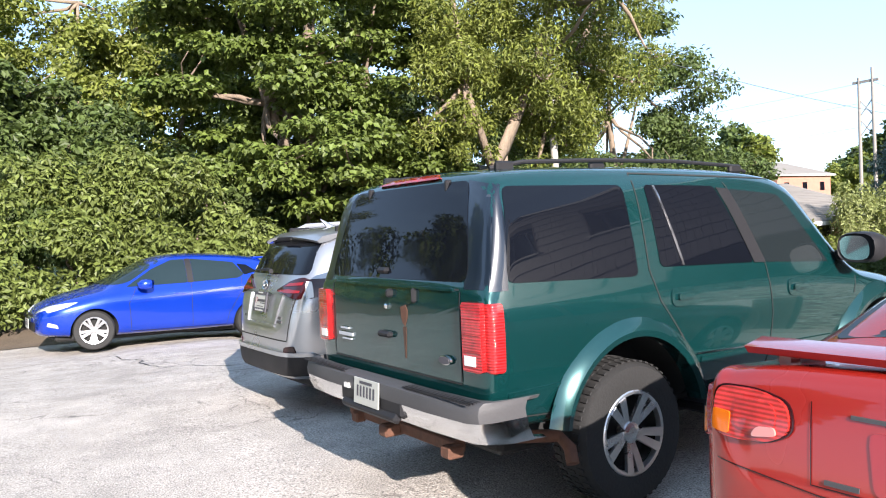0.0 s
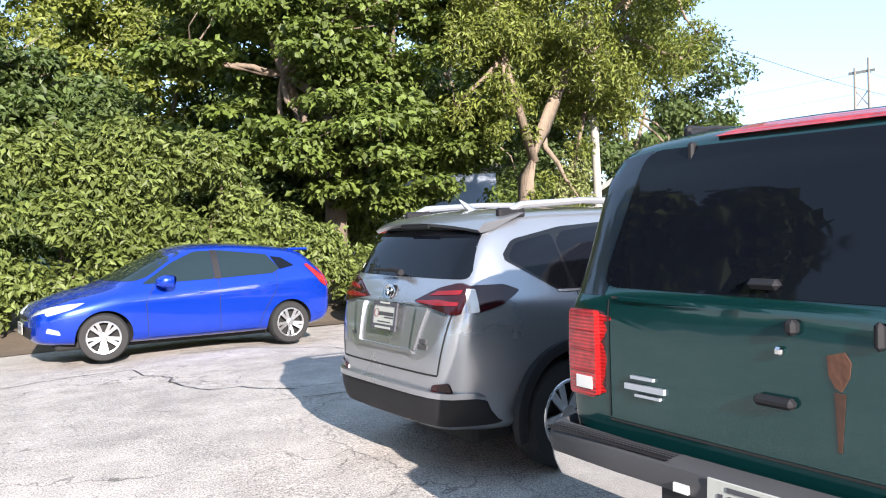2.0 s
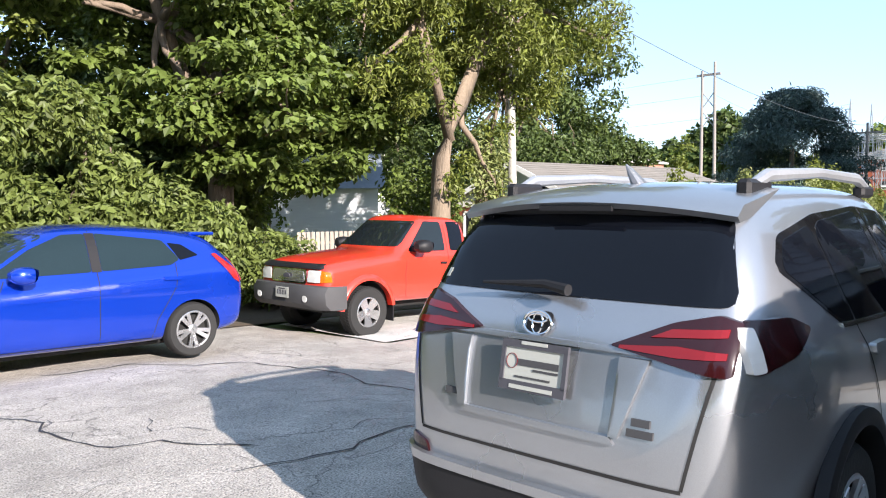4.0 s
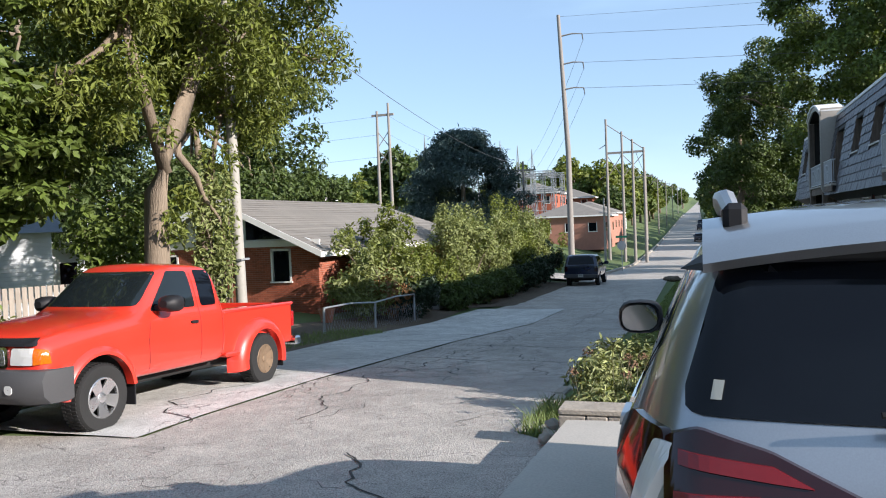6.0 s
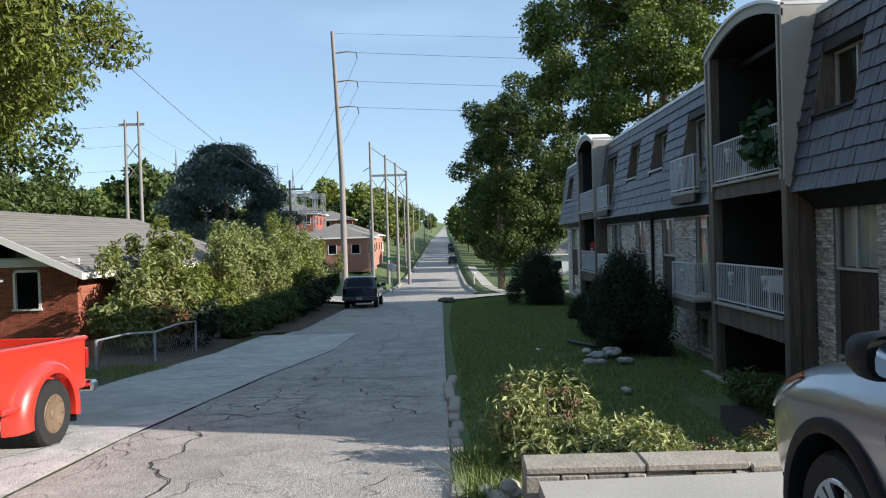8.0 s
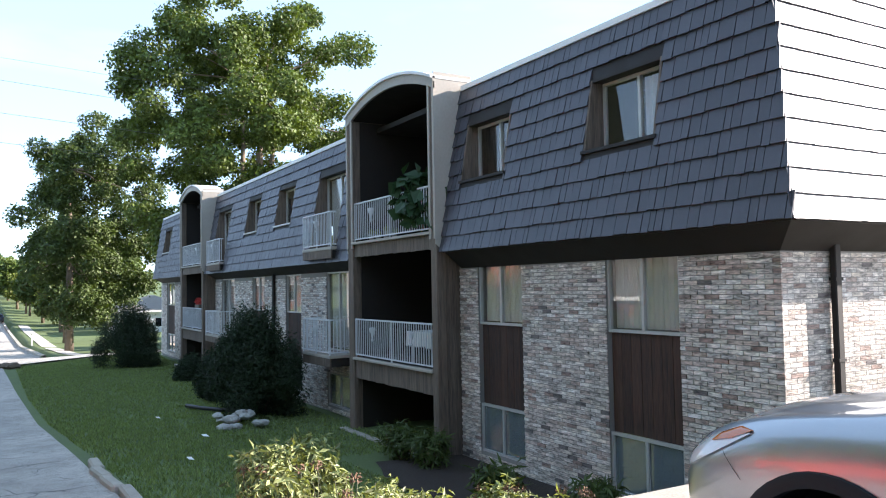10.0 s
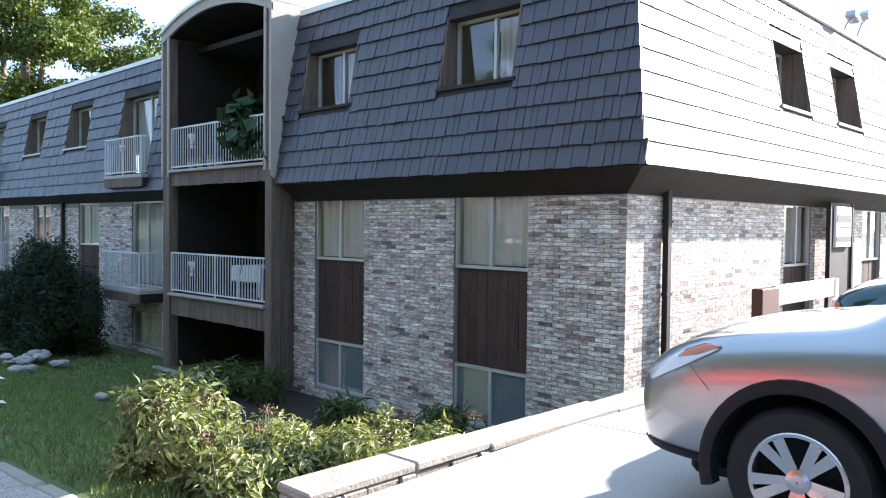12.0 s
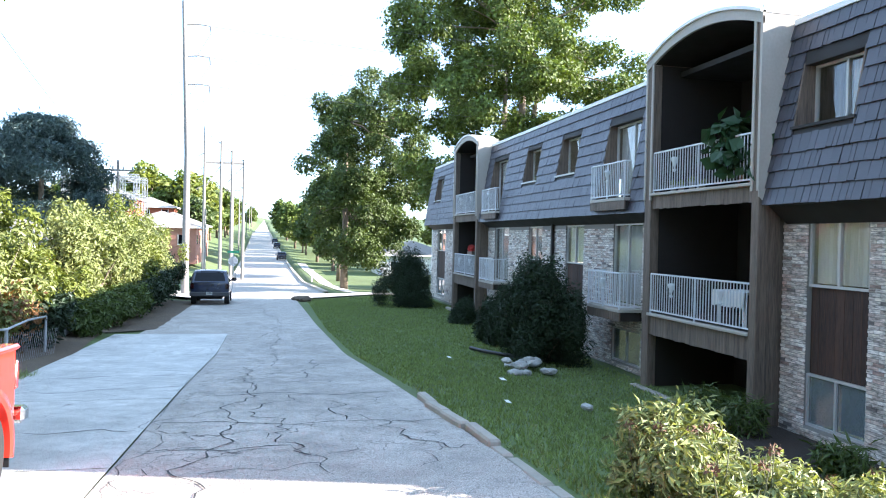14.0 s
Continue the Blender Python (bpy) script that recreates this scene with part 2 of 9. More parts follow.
def box(bm, lo, hi, bevel=0.0, m=None):
    """An axis-aligned box from lo to hi, its edges rounded by bevel."""
    vs = [bm.verts.new((x, y, z)) for x in (lo[0], hi[0]) for y in (lo[1], hi[1]) for z in (lo[2], hi[2])]
    fs = [bm.faces.new([vs[i] for i in q]) for q in ((0, 1, 3, 2), (4, 6, 7, 5), (0, 4, 5, 1), (2, 3, 7, 6), (0, 2, 6, 4), (1, 5, 7, 3))]
    if bevel:
        es = list({e for f in fs for e in f.edges})
        out = bmesh.ops.bevel(bm, geom=es, offset=bevel, segments=1, affect="EDGES")
        vs = list({v for f in out["faces"] for v in f.verts} | {v for v in vs if v.is_valid})
    if m is not None:
        bmesh.ops.transform(bm, matrix=m, verts=vs)
    return vs


def boxes(*pairs, bevel=0.0):
    bm = bmesh.new()
    for lo, hi in pairs:
        box(bm, lo, hi, bevel)
    return bm


def tube(bm, pts, radii, sides=8, cap=True):
    """A round bar through pts."""
    pts = [Vector(p) for p in pts]
    if isinstance(radii, (int, float)):
        radii = [radii] * len(pts)
    rings = []
    for i, p in enumerate(pts):
        d = (pts[min(i + 1, len(pts) - 1)] - pts[max(i - 1, 0)]).normalized()
        u = d.orthogonal().normalized() if abs(d.z) > 0.95 else d.cross(Vector((0, 0, 1))).normalized()
        v = d.cross(u)
        rings.append([bm.verts.new(p + (u * math.cos(2 * math.pi * k / sides) + v * math.sin(2 * math.pi * k / sides)) * radii[i]) for k in range(sides)])
    for a, b in zip(rings, rings[1:]):
        for k in range(sides):
            bm.faces.new((a[k], a[(k + 1) % sides], b[(k + 1) % sides], b[k]))
    if cap:
        bm.faces.new(rings[0][::-1])
        bm.faces.new(rings[-1])
    return bm


def prism(bm, pts, depth, m=None):
    """A flat outline pts (3D) thickened by the vector depth."""
    depth = Vector(depth)
    a = [bm.verts.new(p) for p in pts]
    b = [bm.verts.new(Vector(p) + depth) for p in pts]
    bm.faces.new(a)
    bm.faces.new(b[::-1])
    k = len(a)
    for i in range(k):
        bm.faces.new((a[i], b[i], b[(i + 1) % k], a[(i + 1) % k]))
    if m is not None:
        bmesh.ops.transform(bm, matrix=m, verts=a + b)
    bmesh.ops.recalc_face_normals(bm, faces=list({f for v in a + b for f in v.link_faces}))


def soup(name, verts, faces, material):
    """A mesh from arrays: verts (n, 3) and equal-sided faces (m, k)."""
    verts, faces = np.asarray(verts, dtype=np.float32), np.asarray(faces, dtype=np.int32)
    me = bpy.data.meshes.new(name)
    k = faces.shape[1]
    me.vertices.add(len(verts))
    me.vertices.foreach_set("co", verts.ravel())
    me.loops.add(faces.size)
    me.loops.foreach_set("vertex_index", faces.ravel())
    me.polygons.add(len(faces))
    me.polygons.foreach_set("loop_start", np.arange(0, faces.size, k, dtype=np.int32))
    me.materials.append(material)
    me.update(calc_edges=True)
    me.shade_flat()
    return me


CUBE_F = np.array(((0, 1, 3, 2), (4, 6, 7, 5), (0, 4, 5, 1), (2, 3, 7, 6), (0, 2, 6, 4), (1, 5, 7, 3)))


def smooth01(t):
    t = min(1.0, max(0.0, t))
    return t * t * (3 - 2 * t)


# ---- the lie of the land ----
ROAD_X = [-60, 0, 4.5, 8, 11.4, 14, 18, 26, 36, 47, 60, 91, 130, 190, 370, 900, 1500]
ROAD_Z = [0.5, 0.18, 0.13, -0.25, -0.40, -0.57, -0.85, -1.5, -1.85, -2.05, -2.4, -3.5, -3.4, -2.2, 2.2, 19, 30]
LOT_X = [-60, 0, 4.5, 8.9]
LOT_Z = [0.5, 0.18, 0.13, 0.02]


def road_z(x):
    return float(np.interp(x, ROAD_X, ROAD_Z))


def dip(x, y):
    """Cross fall of the lot towards the hedge."""
    return -0.036 * max(0.0, min(y, 16.0) - 9.1) * (1 - smooth01((x - 4.5) / 4.5))


def lot_z(x):
    return float(np.interp(x, LOT_X, LOT_Z))


def road_edge(x):
    """The y at which the street's asphalt meets the lawn."""
    return 9.75 + 0.02 * (x - 10) if x < 52 else 10.6 - 2.4 * smooth01((x - 52) / 8) + 0.0155 * (x - 52)


def land(x, y):
    z = road_z(x)
    if x < 8.8 and y < 9.1:
        z = lot_z(x) if x < 5.6 else lot_z(x) - 0.3 * smooth01((x - 5.6) / 1.5)
    elif y < road_edge(x):
        e = road_edge(x)
        low = -1.62 - 0.1 * smooth01((x - 18) / 20)
        if x > 46:
            low = low + (z - 0.3 - low) * smooth01((x - 46) / 25)
        w = smooth01((e - y) / (e - 4.2)) if y > 4.2 else 1.0
        z = z + (low - z) * w
        if y < -2 and x > 52:
            z += 0.03 * (-2 - y)
    else:
        z += dip(x, y)
    if y > 16.8:
        z += 0.1 * min(5.0, y - 16.8)
        if x > 50:
            z += 4.0 * smooth01((y - 17) / 22) * smooth01((x - 58) / 45)
    return z


# ---- ground, street, lot ----
def spread(a, b, near, n):
    """Grid lines from a to b, dense around near."""
    out = sorted({round(v, 3) for v in [a + (b - a) * i / 14 for i in range(15)] + [near[0] + (near[1] - near[0]) * i / n for i in range(n + 1)]})
    return out


def sheet(name, xs, ys, zf, material, keep=None):
    vs, fs, ids = [], [], {}
    for i, x in enumerate(xs):
        for j, y in enumerate(ys):
            ids[i, j] = len(vs)
            vs.append((x, y, zf(x, y)))
    for i in range(len(xs) - 1):
        for j in range(len(ys) - 1):
            if keep is None or keep((xs[i] + xs[i + 1]) / 2, (ys[j] + ys[j + 1]) / 2):
                fs.append((ids[i, j], ids[i + 1, j], ids[i + 1, j + 1], ids[i, j + 1]))
    me = soup(name, vs, fs, material)
    me.polygons.foreach_set("use_smooth", [True] * len(me.polygons))
    return new(name, me)


def ground_rough(x, y):
    z = land(x, y)
    if 9.2 < x < 50 and y < road_edge(x) - 0.3:
        z += 0.03 * noise.noise((x * 0.8, y * 0.8, 0)) + 0.012 * noise.noise((x * 3, y * 3, 4))
    if x > 52 and road_edge(x) - 1.0 < y < road_edge(x) + 8.4:
        z -= 0.6
    return z - 0.03


gx = spread(-300, 1300, (-12, 62), 150) + [70, 78, 86, 95, 105, 118, 130, 145, 160, 175, 190, 230, 280, 330, 370, 450, 600, 750, 900]
ground = sheet("ground", sorted(set(gx)), sorted(set(spread(-500, 500, (-20, 40), 110) + [50, 60, 75, 95, 120, 160, -30, -45])), ground_rough, LAWN)
tagged(ground, "lawn and soil, green grass sloping from the kerb", "ground", kind="structure")

lot_xs = [-60, -40, -25, -15] + [-10 + 0.5 * i for i in range(38)]
lot = sheet("pavement", lot_xs, [-60, -40, -20] + [-10 + 0.4 * i for i in range(48)] + [9.1],
            lambda x, y: lot_z(x) + 0.012 * noise.noise((x * 0.7, y * 0.7, 1)), ASPHALT, lambda x, y: x < 6.2 and y < 9.1)
tagged(lot, "sun-bleached grey asphalt of the parking lot, worn and cracked", "parking lot", kind="structure")


def street_z(x, y):
    return road_z(x) + dip(x, y) + 0.012 * noise.noise((x * 0.7, y * 0.7, 1)) - (0.03 if x > 60 else 0)


STRIP_Y = 13.42
street_xs = [-60, -40, -20] + [-10 + 0.5 * i for i in range(140)] + [62, 66, 70, 76, 82, 91, 100, 115, 130, 150, 170, 190, 220, 260, 310, 370, 450, 550, 700, 900, 1200, 1500]
bmr = bmesh.new()
rows = []
for x in street_xs:
    y0 = 9.1 if x < 8.8 else road_edge(x)
    y1 = 16.4 if x < 8 else (STRIP_Y if x < 32 else 16.3)
    if x > 52:
        w = smooth01((x - 52) / 8)
        y1 = 16.3 + (road_edge(x) + 7.4 - 16.3) * w
    rows.append([bmr.verts.new((x, y0 + (y1 - y0) * j / 8, street_z(x, y0 + (y1 - y0) * j / 8))) for j in range(9)])
for a, b in zip(rows, rows[1:]):
    for j in range(8):
        bmr.faces.new((a[j], b[j], b[j + 1], a[j + 1]))
road = part("road", bmr, ASPHALT, smooth=True)
tagged(road, "old grey asphalt street with tar-filled cracks, running downhill", "road", kind="structure")

# cross street at the foot of the hill
bmr = bmesh.new()
cs = [[bmr.verts.new((x, y, land(x, y) + (0.03 if y < 8 or y > 17 else -0.02))) for x in (53.0, 56, 59.5)] for y in (-60, -30, -10, 0, 6, 11, 16, 19, 25, 40, 70)]
for a, b in zip(cs, cs[1:]):
    for j in range(2):
        bmr.faces.new((a[j], a[j + 1], b[j + 1], b[j]))
tagged(part("cross_street", bmr, ASPHALT), "grey asphalt side street crossing at the foot of the hill", "road", kind="structure")

# concrete parking strip along the far side of the street, cast in bays
strip = empty("parking_strip")
tagged(strip, "pale old concrete parking strip with joints and cracks", "pavement", kind="structure")
for i, (x0, x1) in enumerate(((7.9, 12.4), (12.42, 16.9), (16.92, 21.4), (21.42, 26.0), (26.02, 32.0))):
    b = bmesh.new()
    rr = []
    for k in range(9):
        x = x0 + (x1 - x0) * k / 8
        far = 15.9 + 0.09 * max(0, x - 14) if x < 26 else 17.0
        rr.append([b.verts.new((x, y, road_z(x) + dip(x, y) + 0.016)) for y in (STRIP_Y + 0.002, (STRIP_Y + far) / 2, far)])
    for a, c in zip(rr, rr[1:]):
        for j in range(2):
            b.faces.new((a[j], c[j], c[j + 1], a[j + 1]))
    part("slab", b, OLD_CONCRETE, strip)

# earth verge beyond the strip
b = bmesh.new()
vv = [[b.verts.new((x, y, land(x, y) + 0.0)) for y in (16.0 if x > 32 else min(17.4, 15.8 + 0.09 * max(0, x - 14)), 17.6, 19.2)] for x in range(12, 52, 2)]
for a, c in zip(vv, vv[1:]):
    for j in range(2):
        b.faces.new((a[j], c[j], c[j + 1], a[j + 1]))
tagged(part("verge", b, DIRT), "bare brown soil strewn with leaf litter", "ground", kind="structure")
b = bmesh.new()
vv = [[b.verts.new((x, y, land(x, y) + 0.02 + (0.1 if y > 17 else 0))) for y in (16.1, 16.6, 18.0, 22.0)] for x in (-30, -15, -6, 0, 4, 8, 12)]
for a, c in zip(vv, vv[1:]):
    for j in range(3):
        b.faces.new((a[j], c[j], c[j + 1], a[j + 1]))
tagged(part("soil_bed", b, DIRT), "brown soil under the hedge", "ground", kind="structure")

# concrete pad in front of the building
def cap_z(y):
    """Top of the low wall, falling away from the street."""
    return max(-0.06, 0.085 - 0.022 * max(0.0, 8.0 - y))


pad = empty("parking_pad")
tagged(pad, "bright concrete parking pad cast in slabs", "pavement", kind="structure")
for x0, x1 in ((5.9, 8.42),):
    ys = [-16, -13, -10, -7, -4.2, -1.4, 1.2, 3.9, 6.55, 9.12]
    for y0, y1 in zip(ys, ys[1:]):
        b = bmesh.new()
        a = [(x0, y0 + 0.01), (x1, y0 + 0.01), (x1, y1 - 0.01), (x0, y1 - 0.01)]
        top = [b.verts.new((x, y, lot_z(x) + 0.02) if x < 7 else (x, y, cap_z(y) - (0.085 if y > 9 else 0.008))) for x, y in a]
        bot = [b.verts.new((x, y, lot_z(x) - 0.38)) for x, y in a]
        b.faces.new(top)
        for i in range(4):
            b.faces.new((top[i], bot[i], bot[(i + 1) % 4], top[(i + 1) % 4]))
        part("slab", b, CONCRETE, pad)

# low wall of cap stones between pad and flower bed
wall = empty("retaining_wall")
tagged(wall, "low retaining wall of tan split cap stones", "wall", kind="structure")
random.seed(11)
y = 9.2
while y > -14:
    w = random.uniform(0.7, 1.05)
    b = bmesh.new()
    hi = cap_z(y) + random.uniform(-0.008, 0.008)
    box(b, (8.46 + random.uniform(-0.015, 0.015), y - w + 0.003, hi - 0.06), (8.80 + random.uniform(-0.02, 0.02), y, hi), 0.012)
    part("cap_stone", b, CAP, wall)
    v = y
    while v > y - w + 0.05:
        d = min(random.uniform(0.16, 0.34), v - (y - w))
        b = bmesh.new()
        box(b, (8.47 + random.uniform(-0.012, 0.018), v - d + 0.005, -0.25), (8.78, v, hi - 0.064), 0.012)
        part("wall_stone", b, CAP, wall)
        v -= d
    y -= w
part("footing", boxes(((8.52, -14, -1.9), (8.76, 9.15, -0.24))), MORTAR, wall)

# street kerb along the lawn, stones of uneven length
kerb = empty("kerb")
tagged(kerb, "weathered pale kerb stones along the lawn, some sunk", "kerb", kind="structure")
x = 9.0
while x < 16:
    w = random.uniform(0.35, 0.6) if x < 12.4 else random.uniform(0.8, 1.15)
    hgt = random.uniform(0.0, 0.04) if x < 12.4 else 0.11
    b = bmesh.new()
    box(b, (0, -0.07, -0.2), (w - 0.01, 0.08, hgt), 0.025)
    o = part("kerb_stone", b, KERB, kerb)
    o.matrix_basis = pose(x, road_edge(x) + random.uniform(-0.04, 0.04) - 0.08, road_z(x + w / 2), 0, math.degrees(math.atan2(road_z(x) - road_z(x + w), w)), random.uniform(-3, 3))
    x += w
for x0, x1, yy in ((61, 120, 0.0), (120, 400, 0.0), (61, 120, 7.4), (120, 400, 7.4)):
    b = bmesh.new()
    n = 12
    ring = []
    for k in range(n + 1):
        x = x0 + (x1 - x0) * k / n
        yk, zk = road_edge(x) + yy, road_z(x)
        s = -1 if yy == 0 else 1
        ring.append([b.verts.new((x, yk, zk - 0.05)), b.verts.new((x, yk, zk + 0.14)), b.verts.new((x, yk + s * 0.3, zk + 0.15)), b.verts.new((x, yk + s * 0.3, zk - 0.05))])
    for a, c in zip(ring, ring[1:]):
        for j in range(3):
            b.faces.new((a[j], c[j], c[j + 1], a[j + 1]))
    part("kerb_stone", b, KERB, kerb)
# far footpath across the lawns
b = bmesh.new()
vv = [[b.verts.new((x, y0, land(x, y0) + 0.02)) for y0 in (road_edge(x) - 3.4, road_edge(x) - 2.0)] for x in range(60, 150, 6)]
for a, c in zip(vv, vv[1:]):
    b.faces.new((a[0], c[0], c[1], a[1]))
tagged(part("footpath", b, CONCRETE), "pale concrete footpath across the far lawn", "footpath", kind="structure")


# ---- apartment building: brick below, shingled mansard above ----
FY, EX, XEND, YEND = 2.965, 10.156, 49.0, -14.0     # street front, end wall, far ends
EAVE, TOP, SLOPE = 2.46, 5.70, 0.167
GRADE = -2.1
random.seed(5)


def front(u, z, out=0.0):
    return (u, FY + out, z)


def endwall(u, z, out=0.0):
    return (EX - out, FY - u, z)


def mansard_front(u, z, out=0.0):
    return (u, 3.40 - SLOPE * (z - EAVE) + out, z)


def mansard_end(u, z, out=0.0):
    return (9.66 + SLOPE * (z - EAVE) - out, 3.40 - u, z)


def cut_rects(u0, u1, z0, z1, holes):
    """The rectangle less the holes, as smaller rectangles."""
    us = sorted({u0, u1, *[min(max(v, u0), u1) for h in holes for v in h[:2]]})
    zs = sorted({z0, z1, *[min(max(v, z0), z1) for h in holes for v in h[2:]]})
    out = []
    for a, b in zip(us, us[1:]):
        run = None
        for c, d in zip(zs, zs[1:]):
            mu, mz = (a + b) / 2, (c + d) / 2
            if any(h[0] < mu < h[1] and h[2] < mz < h[3] for h in holes):
                if run:
                    out.append((a, b, *run))
                run = None
            else:
                run = (run[0], d) if run else (c, d)
        if run:
            out.append((a, b, *run))
    return out


def slab_mesh(name, place, rects, depth, material):
    vs, fs = [], []
    for a, b, c, d in rects:
        k = len(vs)
        for u in (a, b):
            for o in (-depth, 0.0):
                for z in (c, d):
                    vs.append(place(u, z, o))
        fs += (CUBE_F + k).tolist()
    me = soup(name, vs, fs, material)
    b = bmesh.new()
    b.from_mesh(me)
    bmesh.ops.recalc_face_normals(b, faces=b.faces[:])
    b.to_mesh(me)
    b.free()
    return me


def courses(place, u0, u1, z0, z1, wide, high, gap, proud, holes, shake=False):
    """Bricks or shakes in rows round the holes, as blocks of eight corners."""
    out = []
    r, z = 0, z0
    while z < z1 - 0.015:
        top = min(z + high - gap, z1)
        u = u0 - (random.random() * wide if shake else (wide / 2 if r % 2 else 0))
        while u < u1:
            w = wide * random.uniform(0.55, 1.5) if shake else wide
            spans = [(max(u, u0), min(u + w - gap, u1))]
            for h in holes:
                if h[2] < top and h[3] > z:
                    nxt = []
                    for a, b in spans:
                        if h[1] <= a or h[0] >= b:
                            nxt.append((a, b))
                        else:
                            nxt += [(a, h[0])] if h[0] > a else []
                            nxt += [(h[1], b)] if h[1] < b else []
                    spans = nxt
            for a, b in spans:
                if b - a > 0.025:
                    p = proud + (random.uniform(-0.002, 0.003) if proud > 0.005 else 0.0) + (random.uniform(-0.006, 0.008) if shake and proud > 0.01 else 0.0)
                    if shake:
                        dz = random.uniform(-0.008, 0.008) if proud > 0.01 else random.uniform(-0.003, 0.003)
                        c = [place(s, zz + dz, o) for s in (a, b) for zz, o in ((z, 0.0), (z, p + 0.012 if proud > 0.01 else 0.026), (top + 0.03, -0.004), (top + 0.03, 0.006))]
                    else:
                        c = [place(s, zz, o) for s in (a, b) for zz, o in ((z, -0.01), (z, p), (top, -0.01), (top, p))]
                    out.append(c)
            u += w
        z += high
        r += 1
    return out


BLOCK_F = np.array(((0, 2, 3, 1), (4, 5, 7, 6), (0, 1, 5, 4), (2, 6, 7, 3), (1, 3, 7, 5)))


def lay(name, blocks, parent, near, m_all, m_one, limit=280):
    """The blocks nearest the path as single pieces, the rest as one mesh."""
    blocks.sort(key=lambda c: (Vector(c[0]) - Vector(near)).length)
    for c in blocks[:limit]:
        o = Vector(c[1])
        me = soup(name, np.array(c) - np.array(o), BLOCK_F[:, ::-1], m_one)
        piece(name, me, parent, Matrix.Translation(o))
    rest = blocks[limit:]
    if rest:
        vs = np.array(rest).reshape(-1, 3)
        fs = (BLOCK_F[:, ::-1][None] + 8 * np.arange(len(rest))[:, None, None]).reshape(-1, 4)
        ob = piece(name + "s", soup(name + "s", vs, fs, m_all), parent)
        ob["kind"] = "stuff"


# openings: u0, u1, z0, z1 on the street front
COLS = [(11.74, 13.20), (15.37, 16.80), (26.70, 28.15), (30.35, 31.80), (45.6, 47.6)]
DOORS = [(22.95, 24.65), (34.2, 36.15)]
BAYS = [(17.59, 21.75), (37.3, 41.5)]
f_holes = [(a, b, -1.42, 2.17) for a, b in COLS] + [(a, b, 0.02, 2.17) for a, b in DOORS] + [(a, b, -1.5, -0.6) for a, b in DOORS] + [(a - 0.12, b + 0.12, -3, 3) for a, b in BAYS]
wall_n = empty("wall_north")
tagged(wall_n, "long street front of whitewashed mixed brick, three storeys", "wall", kind="structure")
part("core", slab_mesh("core", front, cut_rects(EX, XEND, GRADE, 2.2, f_holes), 0.25, MORTAR), MORTAR, wall_n)
e_holes = [(5.4, 6.75, -0.35, 2.1), (7.95, 9.4, -0.4, 2.1), (10.0, 11.4, -0.35, 2.1)]
wall_w = empty("wall_west")
tagged(wall_w, "sunlit end wall of whitewashed mixed brick", "wall", kind="structure")
part("core", slab_mesh("core", endwall, cut_rects(0.26, FY - YEND, GRADE, 2.2, e_holes), 0.25, MORTAR), MORTAR, wall_w)
f_bricks = courses(front, EX - 0.012, XEND, -1.66, 2.06, 0.232, 0.063, 0.011, 0.012, f_holes)
e_bricks = courses(endwall, 0.0, 12.5, -0.9, 2.06, 0.232, 0.063, 0.010, 0.002, e_holes)

# far walls, never seen close
tagged(part("wall_south", boxes(((EX + 0.26, YEND - 0.25, GRADE), (XEND, YEND, 2.2))), MORTAR), "plain rear brick wall", "wall", kind="structure")
tagged(part("wall_east", boxes(((XEND, YEND, GRADE), (XEND + 0.25, FY, 2.2))), BRICK), "plain far brick wall", "wall", kind="structure")

# soffit and trim band
sof = [[(EX, FY, 2.07), (17.4, FY, 2.07), (17.4, 3.37, EAVE - 0.05), (9.69, 3.37, EAVE - 0.05)], [(EX, FY, 2.07), (9.69, 3.37, EAVE - 0.05), (9.69, YEND, EAVE - 0.05), (EX, YEND, 2.07)],
       [(21.95, FY, 2.17), (37.1, FY, 2.17), (37.1, 3.37, EAVE - 0.05), (21.95, 3.37, EAVE - 0.05)], [(41.7, FY, 2.17), (XEND, FY, 2.17), (XEND, 3.37, EAVE - 0.05), (41.7, 3.37, EAVE - 0.05)]]
for q in sof:
    b = bmesh.new()
    prism(b, q, (0, 0, 0.04))
    tagged(part("soffit", b, SOFFIT), "dark brown painted sloping eaves", "eaves", kind="structure")
for q in (((9.69, 3.33, EAVE - 0.08), (17.42, 3.385, EAVE - 0.02)), ((9.66, YEND, EAVE - 0.08), (9.71, 3.33, EAVE - 0.02))):
    tagged(part("trim", boxes(q), SOFFIT), "dark brown drip board under the shakes", "trim", kind="structure")

# mansard
M_WIN = [(11.86, 13.36, 3.75, 4.87), (15.50, 16.98, 3.75, 4.87), (26.95, 28.55, 3.75, 4.95), (30.45, 32.0, 3.75, 4.95), (45.9, 47.6, 3.75, 4.95)]
M_DOOR = [(22.95, 24.95, 2.84, 4.88), (34.3, 36.3, 2.84, 4.95)]
m_holes = M_WIN + M_DOOR + [(a - 0.12, b + 0.12, 0, 9) for a, b in BAYS]
me_holes = [(4.75, 6.2, 3.7, 4.85), (7.6, 9.2, 3.7, 4.85)]
roof = empty("mansard_roof")
tagged(roof, "steep mansard clad in dark slate-grey wood shakes", "roof", kind="structure")
part("core", slab_mesh("core", mansard_front, cut_rects(10.2, XEND + 0.3, EAVE, TOP, m_holes), 0.12, SOFFIT), SOFFIT, roof)
b = bmesh.new()
prism(b, [mansard_front(9.66, EAVE), mansard_front(10.2, EAVE), mansard_front(10.2, TOP)], (0, -0.1, 0))
part("corner_core", b, SOFFIT, roof)
